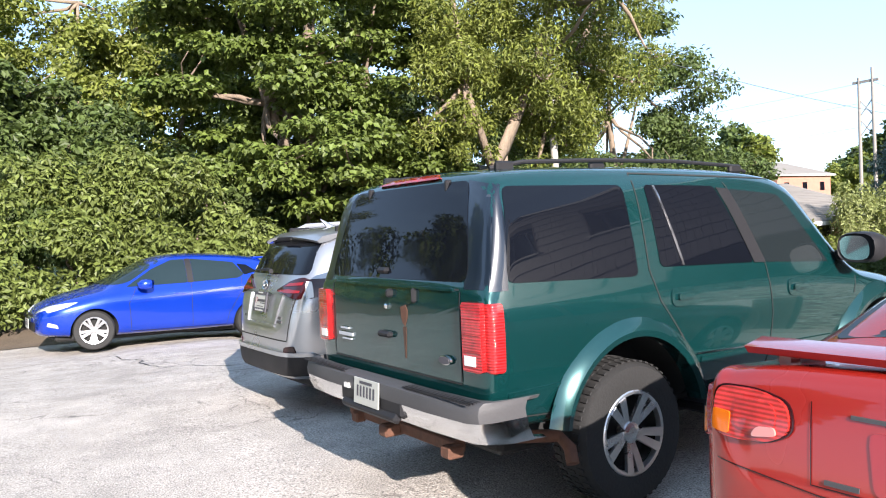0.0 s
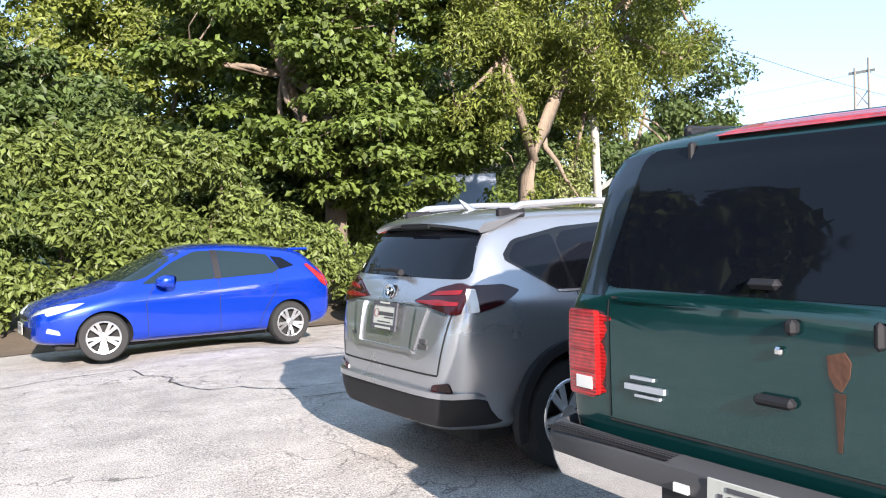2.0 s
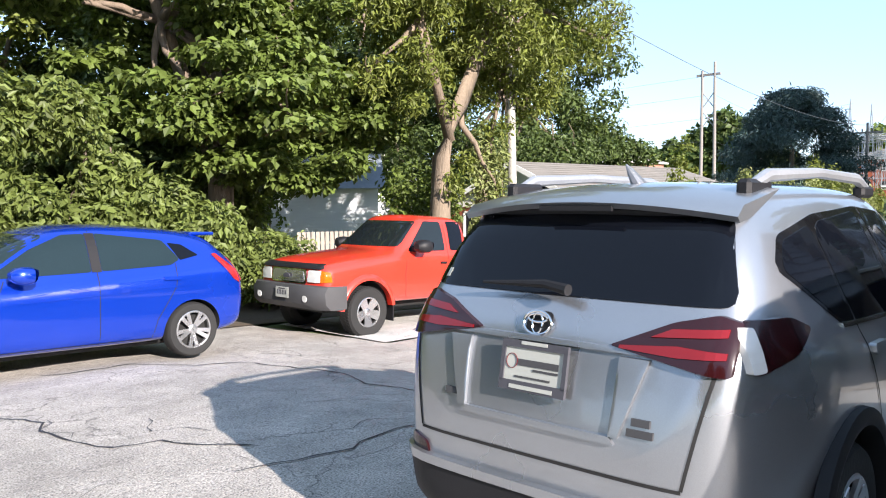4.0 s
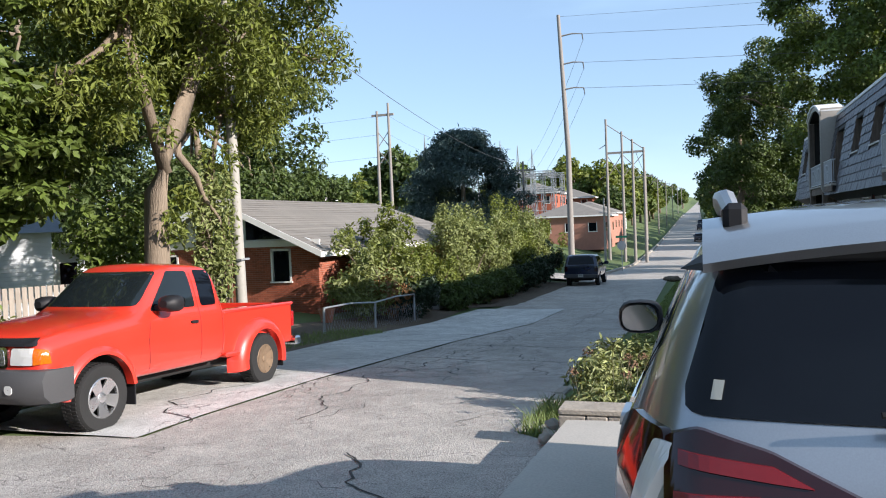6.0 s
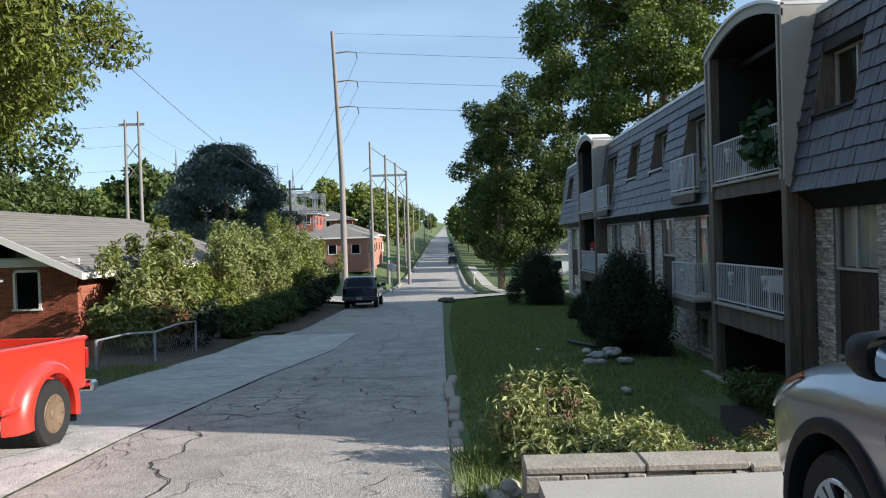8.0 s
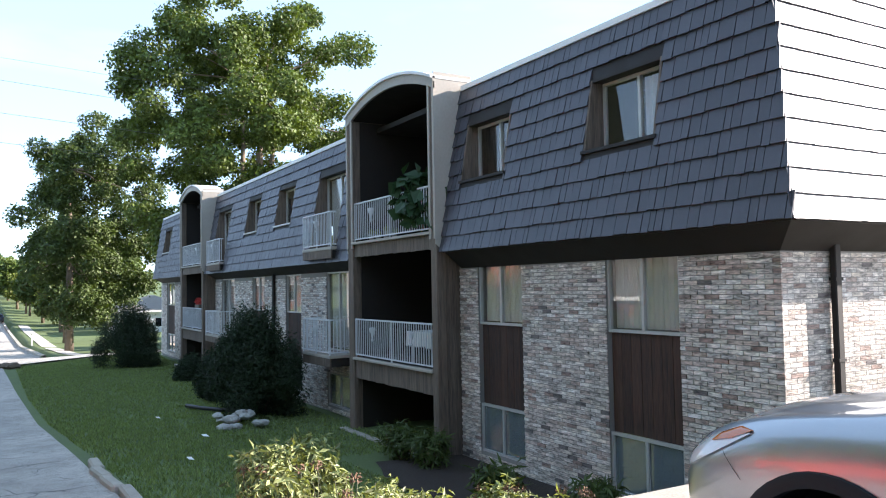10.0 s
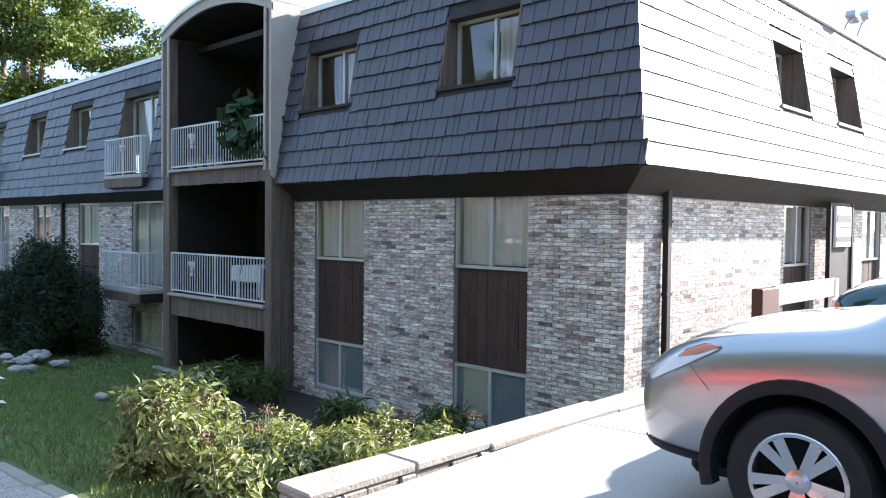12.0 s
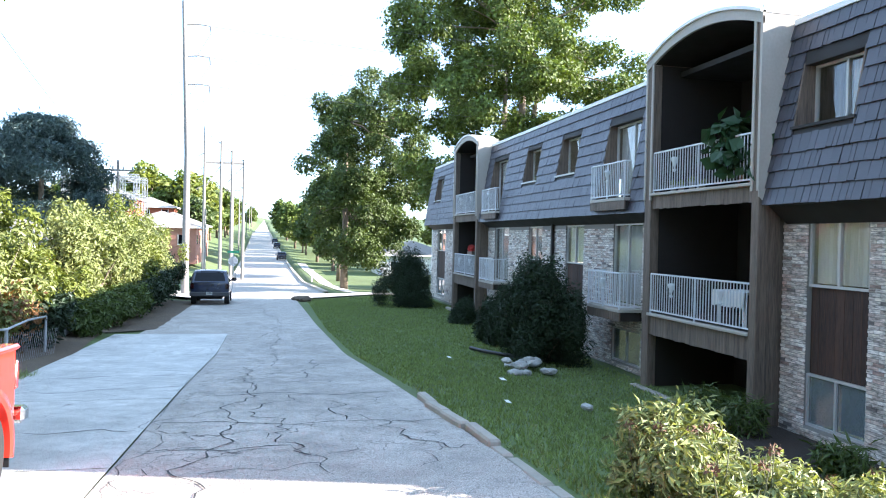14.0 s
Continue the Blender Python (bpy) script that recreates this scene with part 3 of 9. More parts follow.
part("end_core", slab_mesh("end_core", mansard_end, cut_rects(0.55, 17.2, EAVE, TOP, me_holes), 0.12, SOFFIT), SOFFIT, roof)
b = bmesh.new()
prism(b, [mansard_end(0.0, EAVE), mansard_end(0.55, EAVE), mansard_end(0.55, TOP)], (0.1, 0, 0))
part("corner_core", b, SOFFIT, roof)
part("flat_deck", boxes(((10.25, YEND, TOP - 0.15), (XEND, 2.8, TOP - 0.03))), SOFFIT, roof)
part("drip_edge", boxes(((10.15, 2.80, TOP - 0.05), (17.4, 2.91, TOP + 0.05)), ((21.9, 2.80, TOP - 0.05), (37.1, 2.91, TOP + 0.05)), ((41.7, 2.80, TOP - 0.05), (XEND, 2.91, TOP + 0.05)),
                        ((10.13, YEND, TOP - 0.05), (10.25, 2.80, TOP + 0.05))), WHITE, roof, "white metal drip edge")


def corner_trim(blocks, end):
    """Shakes stop at the slanting corner."""
    out = []
    for c in blocks:
        lim = SLOPE * (c[0][2] - EAVE)
        if end:
            lo = 3.40 - max(q[1] for q in c)
        else:
            lo = min(q[0] for q in c) - 9.66
        if lo < lim - 0.02:
            c = [(max(q[0], 9.66 + SLOPE * (q[2] - EAVE) - 0.02), q[1], q[2]) if not end else (q[0], min(q[1], 3.40 - SLOPE * (q[2] - EAVE) + 0.02), q[2]) for q in c]
            k = 0 if not end else 1
            if abs(c[0][k] - c[4][k]) < 0.03:
                continue
        out.append(c)
    return out


s_front = corner_trim(courses(mansard_front, 9.64, XEND + 0.3, EAVE - 0.06, TOP - 0.06, 0.185, 0.298, 0.011, 0.03, m_holes, True), False)
s_end = corner_trim(courses(mansard_end, -0.02, 17.0, EAVE - 0.06, TOP - 0.06, 0.185, 0.298, 0.004, 0.005, me_holes, True), True)


def window_unit(name, place, u0, u1, z0, z1, label, curtain=True, panel=None, low=None, split=0.5, glass=None):
    """A sliding window in a metal frame, with blinds behind; panel, low: board panel and basement light under it."""
    w = empty(name)
    tagged(w, label, "window", kind="structure")

    def bar(bm, a, b, c, d, o0, o1):
        vs = [bm.verts.new(place(u, z, o)) for u in (a, b) for o in (o0, o1) for z in (c, d)]
        for f in CUBE_F:
            bm.faces.new([vs[i] for i in f])
        bmesh.ops.recalc_face_normals(bm, faces=bm.faces[:])

    t = 0.045
    tiers = [(z0, z1, glass or PANE)] + ([(low[0], low[1], PANE_DIM)] if low else [])
    for a, b, gl in tiers:
        bm = bmesh.new()
        um = u0 + (u1 - u0) * split
        for q in ((u0, u0 + t, a, b), (u1 - t, u1, a, b), (u0 + t, u1 - t, a, a + t), (u0 + t, u1 - t, b - t, b), (um - 0.025, um + 0.025, a + t, b - t)):
            bar(bm, *q, -0.09, -0.03)
        part("window_frame", bm, ALU, w)
        for c, d in ((u0 + t, um - 0.025), (um + 0.025, u1 - t)):
            bm = bmesh.new()
            bar(bm, c, d, a + t, b - t, -0.07, -0.064)
            o = part("pane", bm, gl, w)
            o.visible_shadow = False
        # near-black sheet behind the glass: the room's lack of light as colour
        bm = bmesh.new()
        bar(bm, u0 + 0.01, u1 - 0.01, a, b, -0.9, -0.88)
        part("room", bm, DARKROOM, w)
        if curtain:
            bm = bmesh.new()
            n = 22
            k0, k1 = (u0 + 0.05, u1 - 0.05) if a == z0 and curtain != "half" else (u0 + 0.05, um)
            ring = [[bm.verts.new(place(k0 + (k1 - k0) * i / n, z, -0.17 + 0.018 * math.sin(i * 2.4))) for z in (a + 0.06, b - 0.06)] for i in range(n + 1)]
            for p, q in zip(ring, ring[1:]):
                bm.faces.new((p[0], q[0], q[1], p[1]))
            part("curtain", bm, CURTAIN, w)
    if panel:
        bm = bmesh.new()
        bar(bm, u0 + 0.012, u1 - 0.012, panel[0], panel[1], -0.16, -0.10)
        part("backing", bm, SOFFIT, w)
        n = 7
        for i in range(n):
            c, d = u0 + 0.02 + (u1 - u0 - 0.04) * i / n, u0 + 0.02 + (u1 - u0 - 0.04) * (i + 1) / n - 0.006
            bm = bmesh.new()
            bar(bm, c, d, panel[0] + 0.01, panel[1] - 0.01, -0.1, -0.075 + random.uniform(-0.004, 0.004))
            part("board", bm, PANEL, w)
    return w


for i, (a, b) in enumerate(COLS):
    window_unit("window_%d" % (i + 1), front, a, b, 0.98, 2.17, "tall sliding window over dark stained boards, blinds drawn", True, (-0.52, 0.98), (-1.42, -0.52))
for i, (a, b) in enumerate(DOORS):
    window_unit("door_%d" % (i + 1), front, a, b, 0.02, 2.17, "sliding glass patio door in a metal frame")
    window_unit("window_%d" % (i + 6), front, a, b, -1.5, -0.6, "low basement window in a metal frame", False, glass=PANE_DIM)
window_unit("window_8", endwall, 5.4, 6.75, 0.95, 2.1, "sliding window with pale curtain over dark boards", True, (-0.35, 0.95))
window_unit("window_9", endwall, 10.0, 11.4, 0.95, 2.1, "sliding window over dark boards", True, (-0.35, 0.95))
window_unit("door_3", endwall, 7.95, 9.4, -0.4, 2.1, "dark glazed entrance door of the building", False)


def recess(i, u0, u1, z0, z1, place, back, door=False):
    """A window set upright into the slanting mansard, with boarded cheeks."""
    side = place is mansard_front
    flat = (lambda u, z, o=0.0: (u, back + 0.06 + o, z)) if side else (lambda u, z, o=0.0: (10.5 - back - 0.06 - o, 3.40 - u, z))
    w = window_unit("%s_%d" % ("door" if door else "window", i), flat, u0 + 0.04, u1 - 0.04, z0, z1 - 0.04,
                    "sliding glass door set into the shingled mansard" if door else "sliding window set deep into the shingled mansard", "half" if not door else True, split=0.45)
    for u in (u0, u1 - 0.04):
        bm = bmesh.new()
        q = [flat(u, z0, -0.03), place(u, z0, 0.02), place(u, z1, 0.02), flat(u, z1, -0.03)]
        d = Vector(place(u + 0.04, z0)) - Vector(place(u, z0))
        prism(bm, q, d)
        part("cheek", bm, WOOD, w, "brown boarded cheek")
    bm = bmesh.new()
    q = [flat(u0 - 0.03, z0, -0.02), place(u0 - 0.03, z0, 0.06), place(u1 + 0.03, z0, 0.06), flat(u1 + 0.03, z0, -0.02)]
    prism(bm, q, (0, 0, -0.05))
    part("window_sill", bm, SOFFIT if i < 12 else ALU, w)
    bm = bmesh.new()
    q = [flat(u0, z1, -0.02), place(u0, z1, 0.02), place(u1, z1, 0.02), flat(u1, z1, -0.02)]
    prism(bm, q, (0, 0, -0.04))
    part("head", bm, SOFFIT, w)


for i, (a, b, c, d) in enumerate(M_WIN):
    recess(10 + i, a, b, c, d, mansard_front, 2.78)
for i, (a, b, c, d) in enumerate(M_DOOR):
    recess(4 + i, a, b, c, d, mansard_front, 2.78, True)
for i, (a, b, c, d) in enumerate(me_holes):
    recess(15 + i, a, b, c, d, mansard_end, 0.08)


def railing(x0, x1, y, z0, z1, ends=0.0):
    r = empty("balcony_railing", pose(x0, y, z0))
    tagged(r, "white iron balcony railing with urn ornaments", "railing", "balcony railings")
    L, H = x1 - x0, z1 - z0

    def put(name, bm):
        part(name, bm, RAILW, r)

    put("top_rail", boxes(((0, -0.02, H - 0.035), (L, 0.02, H)), bevel=0.004))
    put("bottom_rail", boxes(((0, -0.015, 0.05), (L, 0.015, 0.08))))
    for x in (0, L / 2, L):
        put("post", boxes(((x - 0.016, -0.016, 0), (x + 0.016, 0.016, H - 0.03))))
    n = max(2, round(L / 0.105))
    bar = mesh_of("baluster", boxes(((-0.008, -0.008, 0.08), (0.008, 0.008, H - 0.035))), RAILW)
    for i in range(1, n):
        piece("baluster", bar, r, pose(L * i / n, 0, 0))
    for k in (0.25, 0.75) if L > 2.5 else (0.5,):
        bm = bmesh.new()
        prof = ((0.45, 0.02), (0.5, 0.045), (0.53, 0.015), (0.6, 0.03), (0.72, 0.075), (0.78, 0.08), (0.8, 0.05))
        tube(bm, [(L * k, 0.012, H * p) for p, q in prof], [q for p, q in prof], 8)
        put("ornament", bm)
    if ends:
        for x in (0, L):
            n = max(2, round(ends / 0.105))
            put("side_rail", boxes(((x - 0.02, -ends, H - 0.035), (x + 0.02, -0.02, H))))
            put("side_rail", boxes(((x - 0.015, -ends, 0.05), (x + 0.015, -0.02, 0.08))))
            for i in range(1, n):
                piece("baluster", bar, r, pose(x, -ends * i / n, 0))
    return r


def bay(k, x0, x1):
    """A stack of three recessed balconies between timber posts, under a shallow white arch."""
    w = empty("balcony_%d" % k)
    tagged(w, "stack of recessed timber balconies under a shallow white arch", "balcony", kind="structure")
    for xa, xb in ((x1 - 0.2, x1 + 0.1), (x0 - 0.12, x0 + 0.1)):
        part("post", boxes(((xa, 3.28, -2.1), (xb, 3.50, 5.78)), bevel=0.012), WOOD, w)
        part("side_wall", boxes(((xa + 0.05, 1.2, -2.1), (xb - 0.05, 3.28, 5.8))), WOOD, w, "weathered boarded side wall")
        # inner boards added to darken the recess: its shade is in their colour
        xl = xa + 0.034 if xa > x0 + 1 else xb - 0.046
        part("lining", boxes(((xl, 1.21, -2.1), (xl + 0.012, 3.27, 5.78))), SOFFIT, w, "inner boards coloured dark for the unlit recess")
        # pale wedge between arch and mansard
        bm = bmesh.new()
        xs = xb - 0.012 if xa > x0 + 1 else xa - 0.012
        prism(bm, [(xs, 3.51, EAVE + 0.1), (xs, 3.51, 6.0), (xs, 2.6, 6.0), (xs, 2.82, TOP), (xs, 3.40, EAVE)], (0.024, 0, 0))
        part("cheek", bm, GREY_TRIM, w, "grey-beige painted cheek board")
        bm = boxes(((xa - 0.02, 3.49, EAVE + 0.2), (xa + 0.05, 3.525, 5.8)), ((xb - 0.05, 3.49, EAVE + 0.2), (xb + 0.02, 3.525, 5.8)))
        part("corner_board", bm, GREY_TRIM, w)
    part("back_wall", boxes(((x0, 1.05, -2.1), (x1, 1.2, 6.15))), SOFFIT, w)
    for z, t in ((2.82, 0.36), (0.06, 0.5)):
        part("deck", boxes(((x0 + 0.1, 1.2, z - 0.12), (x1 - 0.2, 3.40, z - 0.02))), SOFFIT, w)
        part("deck_edge", boxes(((x0 + 0.09, 3.40, z - 0.06), (x1 - 0.19, 3.54, z)), bevel=0.006), GREY_TRIM, w, "pale edge board")
        n = 24
        for i in range(n):
            a, b = x0 + 0.1 + (x1 - x0 - 0.3) * i / n, x0 + 0.1 + (x1 - x0 - 0.3) * (i + 1) / n - 0.006
            piece("board", mesh_of("board", boxes(((a, 3.42, z - t + random.uniform(-0.01, 0.01)), (b, 3.46, z - 0.062))), WOOD), w)
        part("joist", boxes(((x0 + 0.1, 3.3, z - t + 0.02), (x1 - 0.2, 3.40, z - 0.12))), WOOD, w)
    part("patio", boxes(((x0 - 0.1, 1.2, -2.0), (x1 + 0.1, 3.7, -1.78))), CONCRETE, w, "concrete ground-floor patio")
    part("patio_kerb", boxes(((x0 - 0.05, 3.62, -1.9), (x1 + 0.05, 3.80, -1.62)), bevel=0.02), KERB, w)
    for z in (2.84, 0.08, -1.76):
        part("patio_door", boxes(((x0 + 0.9, 1.2, z), (x0 + 2.7, 1.24, z + 2.05))), PANE_DIM, w)
        part("door_frame", boxes(((x0 + 0.84, 1.2, z), (x0 + 0.9, 1.26, z + 2.1)), ((x0 + 2.7, 1.2, z), (x0 + 2.76, 1.26, z + 2.1)), ((x0 + 1.78, 1.24, z), (x0 + 1.83, 1.27, z + 2.05))), ALU, w)
    # arched canopy
    n = 16
    def arch(x, lift):
        t = (x - x0) / (x1 - x0) * 2 - 1
        return 5.72 + lift + 0.42 * (1 - t * t) * 0.95
    xs = [x0 - 0.14 + (x1 - x0 + 0.26) * i / n for i in range(n + 1)]
    bm = bmesh.new()
    lo = [(x, 3.53, arch(x, 0.0)) for x in xs]
    hi = [(x, 3.53, arch(x, 0.24)) for x in reversed(xs)]
    prism(bm, lo + hi, (0, -0.06, 0))
    part("arch_face", bm, GREY_TRIM, w, "pale arched fascia")
    bm = bmesh.new()
    lo = [(x, 3.58, arch(x, 0.20)) for x in xs]
    hi = [(x, 3.58, arch(x, 0.26)) for x in reversed(xs)]
    prism(bm, lo + hi, (0, -0.95, 0))
    part("arch_roof", bm, WHITE, w, "white metal arch cap")
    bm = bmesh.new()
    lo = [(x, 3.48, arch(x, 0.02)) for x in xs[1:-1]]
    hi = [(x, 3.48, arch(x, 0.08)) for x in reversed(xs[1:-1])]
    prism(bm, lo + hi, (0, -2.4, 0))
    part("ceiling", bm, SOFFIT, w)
    railing(x0 + 0.12, x1 - 0.22, 3.45, 2.82, 3.76)
    railing(x0 + 0.12, x1 - 0.22, 3.45, 0.06, 0.98)


for k, (a, b) in enumerate(BAYS):
    bay(k + 1, a, b)
for a, b, z in ((22.85, 24.95, 2.80), (34.2, 36.3, 2.80), (22.85, 24.85, 0.0), (34.1, 36.25, 0.0)):
    j = empty("balcony_ledge", pose(a, 3.4, z))
    tagged(j, "small timber ledge balcony under a patio door", "balcony", "ledge balconies")
    y0, y1 = (-0.25, 0.16) if z > 2 else (-0.43, 0.22)
    part("deck", boxes(((0, y0, -0.08), (b - a, y1, 0)), bevel=0.008), GREY_TRIM, j)
    n = 10
    for i in range(n):
        piece("board", mesh_of("board", boxes((((b - a) * i / n + 0.004, y1 - 0.05, -0.3), ((b - a) * (i + 1) / n - 0.004, y1 - 0.01, -0.082))), WOOD), j)
    part("bracket", boxes(((0.05, y0, -0.3), (b - a - 0.05, y1 - 0.055, -0.083))), SOFFIT, j)
    railing(a + 0.03, b - 0.03, 3.4 + y1 - 0.03, z, z + 0.92, 0.14 if z > 2 else 0.5)

# downspouts
for x, y, z0, z1 in ((EX - 0.06, 2.0, -0.9, 2.2), ):
    d = empty("downspout", pose(x, y, z0))
    tagged(d, "dark brown square metal downspout on the end wall", "downspout")
    part("pipe", boxes(((-0.05, -0.06, 0), (0.035, 0.06, z1 - z0)), bevel=0.012), SOFFIT, d)
    for z in (0.5, 1.6, 2.6):
        part("strap", boxes(((-0.056, -0.075, z), (0.036, 0.075, z + 0.04))), SOFFIT, d)
d = empty("downspout", pose(29.2, FY + 0.06, -1.8))
tagged(d, "dark brown metal downspout between the windows", "downspout")
part("pipe", boxes(((-0.06, -0.035, 0), (0.06, 0.05, 4.2)), bevel=0.012), SOFFIT, d)

# bricks and shakes last in the building
lay("brick", f_bricks, wall_n, (12.0, FY, 0.4), BRICK, BRICK_ONE)
lay("brick", e_bricks, wall_w, (EX, 1.6, 0.8), BRICK, BRICK_ONE)
lay("shake", s_front, roof, (12.0, 3.2, 3.2), SHAKE, SHAKE_ONE)
lay("shake", s_end, roof, (9.7, 1.5, 3.2), SHAKE, SHAKE_ONE)


# ---- parked cars ----
from mathutils.bvhtree import BVHTree


def paint(name, col, metal=0.55, rough=0.32, var=0.04):
    return mat(name, col, rough, metal, var=var, s1=300, s2=1.2, bump=0, coat=1.0)


def gloss(name, col, rough=0.05, coat=0.0):
    return mat(name, col, rough, var=0.03, bump=0, coat=coat)


def ribbed(name, col, rough=0.05, coat=0.0):
    """A moulded lamp lens: fine prisms under a clear skin, in paler and darker fields."""
    m = mat(name, col, rough, var=0.5, s1=26, s2=9, bump=0, coat=coat)
    n, l = m.node_tree.nodes, m.node_tree.links
    tc, bp = n.new("ShaderNodeTexCoord"), n.new("ShaderNodeBump")
    wv = n.new("ShaderNodeTexWave")
    wv.bands_direction = "Z"
    wv.inputs["Scale"].default_value = 22.0
    bp.inputs["Strength"].default_value, bp.inputs["Distance"].default_value = 0.6, 0.006
    l.new(tc.outputs["Object"], wv.inputs["Vector"])
    l.new(wv.outputs["Fac"], bp.inputs["Height"])
    l.new(bp.outputs["Normal"], n["Principled BSDF"].inputs["Normal"])
    return m


TYRE = mat("tyre_rubber", (0.013, 0.013, 0.013), 0.8, var=0.25, s1=60, bump=0.3)
ALLOY = mat("alloy_wheel", (0.62, 0.62, 0.63), 0.28, 0.9, var=0.05, bump=0)
STEELRUST = mat("rusty_steel_wheel", (0.20, 0.14, 0.09), 0.6, 0.4, var=0.3, s1=20, bump=0.1)
CHROME = mat("chrome", (0.75, 0.75, 0.75), 0.12, 1.0, var=0.03, bump=0)
WELL = mat("wheel_well", (0.012, 0.012, 0.012), 0.9, bump=0)
TINT = mat("tinted_car_glass", (0.004, 0.005, 0.008), 0.03, var=0.02, bump=0, spec=0.25)
CLEARISH = mat("car_glass", (0.011, 0.015, 0.017), 0.03, var=0.03, bump=0, spec=0.5)
PALEGLASS = mat("pale_car_glass", (0.012, 0.022, 0.026), 0.03, var=0.1, s2=3, bump=0, spec=0.4)
RUBBER = mat("black_trim", (0.014, 0.014, 0.016), 0.55, bump=0.05, spec=0.25)
GREYPLAS = mat("grey_bumper_plastic", (0.045, 0.045, 0.048), 0.6, var=0.1, s1=80, bump=0.1)
REDLAMP = ribbed("red_lamp_lens", (0.34, 0.010, 0.010), 0.08, 1.0)
BRIGHTRED = ribbed("bright_red_lamp_lens", (0.42, 0.022, 0.016), 0.08, 1.0)
PINKLAMP = gloss("pale_reversing_lens", (0.55, 0.20, 0.17), 0.1, 1.0)
GREYLAMP = gloss("grey_lamp_lens", (0.30, 0.33, 0.37), 0.06, 1.0)
DARKRED = gloss("smoked_red_lens", (0.020, 0.003, 0.004), 0.1, 0.2)
DULLRED = gloss("dull_red_lens", (0.16, 0.006, 0.008), 0.1, 0.2)
CLEARLAMP = gloss("clear_lamp_lens", (0.62, 0.62, 0.60), 0.08, 1.0)
AMBER = gloss("amber_lamp_lens", (0.50, 0.11, 0.004), 0.1, 0.5)
PLATE = mat("number_plate", (0.36, 0.37, 0.34), 0.45, var=0.05, bump=0)
INK = mat("dark_print", (0.05, 0.05, 0.06), 0.6, bump=0)
RUST = mat("rust", (0.085, 0.036, 0.020), 0.85, var=0.4, s1=30, bump=0.4)
SEAT = mat("car_seat_cloth", (0.09, 0.09, 0.095), 0.9, bump=0.1)


def station_ring(bm, x, zb, zm, zt, zr, w, wb, wr):
    half = [(0, zb), (w * 0.8, zb), (w * 0.96, zb + 0.07), (w, zm), (w * 0.995, zt - 0.07), (wb, zt), ((wb + wr) / 2 + 0.015, (zt + zr) / 2), (wr, zr - 0.035), (wr - 0.12, zr), (0, zr + 0.03)]
    pts = half + [(-y, z) for y, z in reversed(half[1:-1])]
    return [bm.verts.new((x, y, z)) for y, z in pts]


def shaped(name, bm, mats, cutters=(), sub=2):
    """bm smoothed by subdivision and cut by round wheel openings (x, z, r, y_in, y_out)."""
    ob = new(name, mesh_of(name, bm, mats))
    made = []
    if sub:
        md = ob.modifiers.new("s", "SUBSURF")
        md.levels = md.render_levels = sub
    for x, z, r, y0, y1 in cutters:
        cb = bmesh.new()
        tube(cb, [(x, y0, z), (x, y1, z)], r, 40)
        for f in cb.faces:
            f.material_index = 1
        bmesh.ops.recalc_face_normals(cb, faces=cb.faces[:])
        c = new("cut", mesh_of("cut", cb, mats))
        made.append(c)
        md = ob.modifiers.new("b", "BOOLEAN")
        md.object, md.operation, md.solver = c, "DIFFERENCE", "EXACT"
    bpy.context.view_layer.update()
    dg = bpy.context.evaluated_depsgraph_get()
    me = bpy.data.meshes.new_from_object(ob.evaluated_get(dg))
    me.name = name
    for o in [ob] + made:
        bpy.data.objects.remove(o)
    return me


def body(stations, mats, wells, width, sub=2):
    bm = bmesh.new()
    rings = [station_ring(bm, *s) for s in stations]
    k = len(rings[0])
    for a, b in zip(rings, rings[1:]):
        for i in range(k):
            bm.faces.new((a[i], b[i], b[(i + 1) % k], a[(i + 1) % k]))
    bm.faces.new(rings[0])
    bm.faces.new(rings[-1][::-1])
    bmesh.ops.recalc_face_normals(bm, faces=bm.faces[:])
    cuts = []
    for x, z, r in wells:
        cuts += [(x, z, r, width - 0.36, width + 0.4), (x, z, r, -width - 0.4, -width + 0.36)]
    me = shaped("body", bm, mats, cuts, sub)
    return me


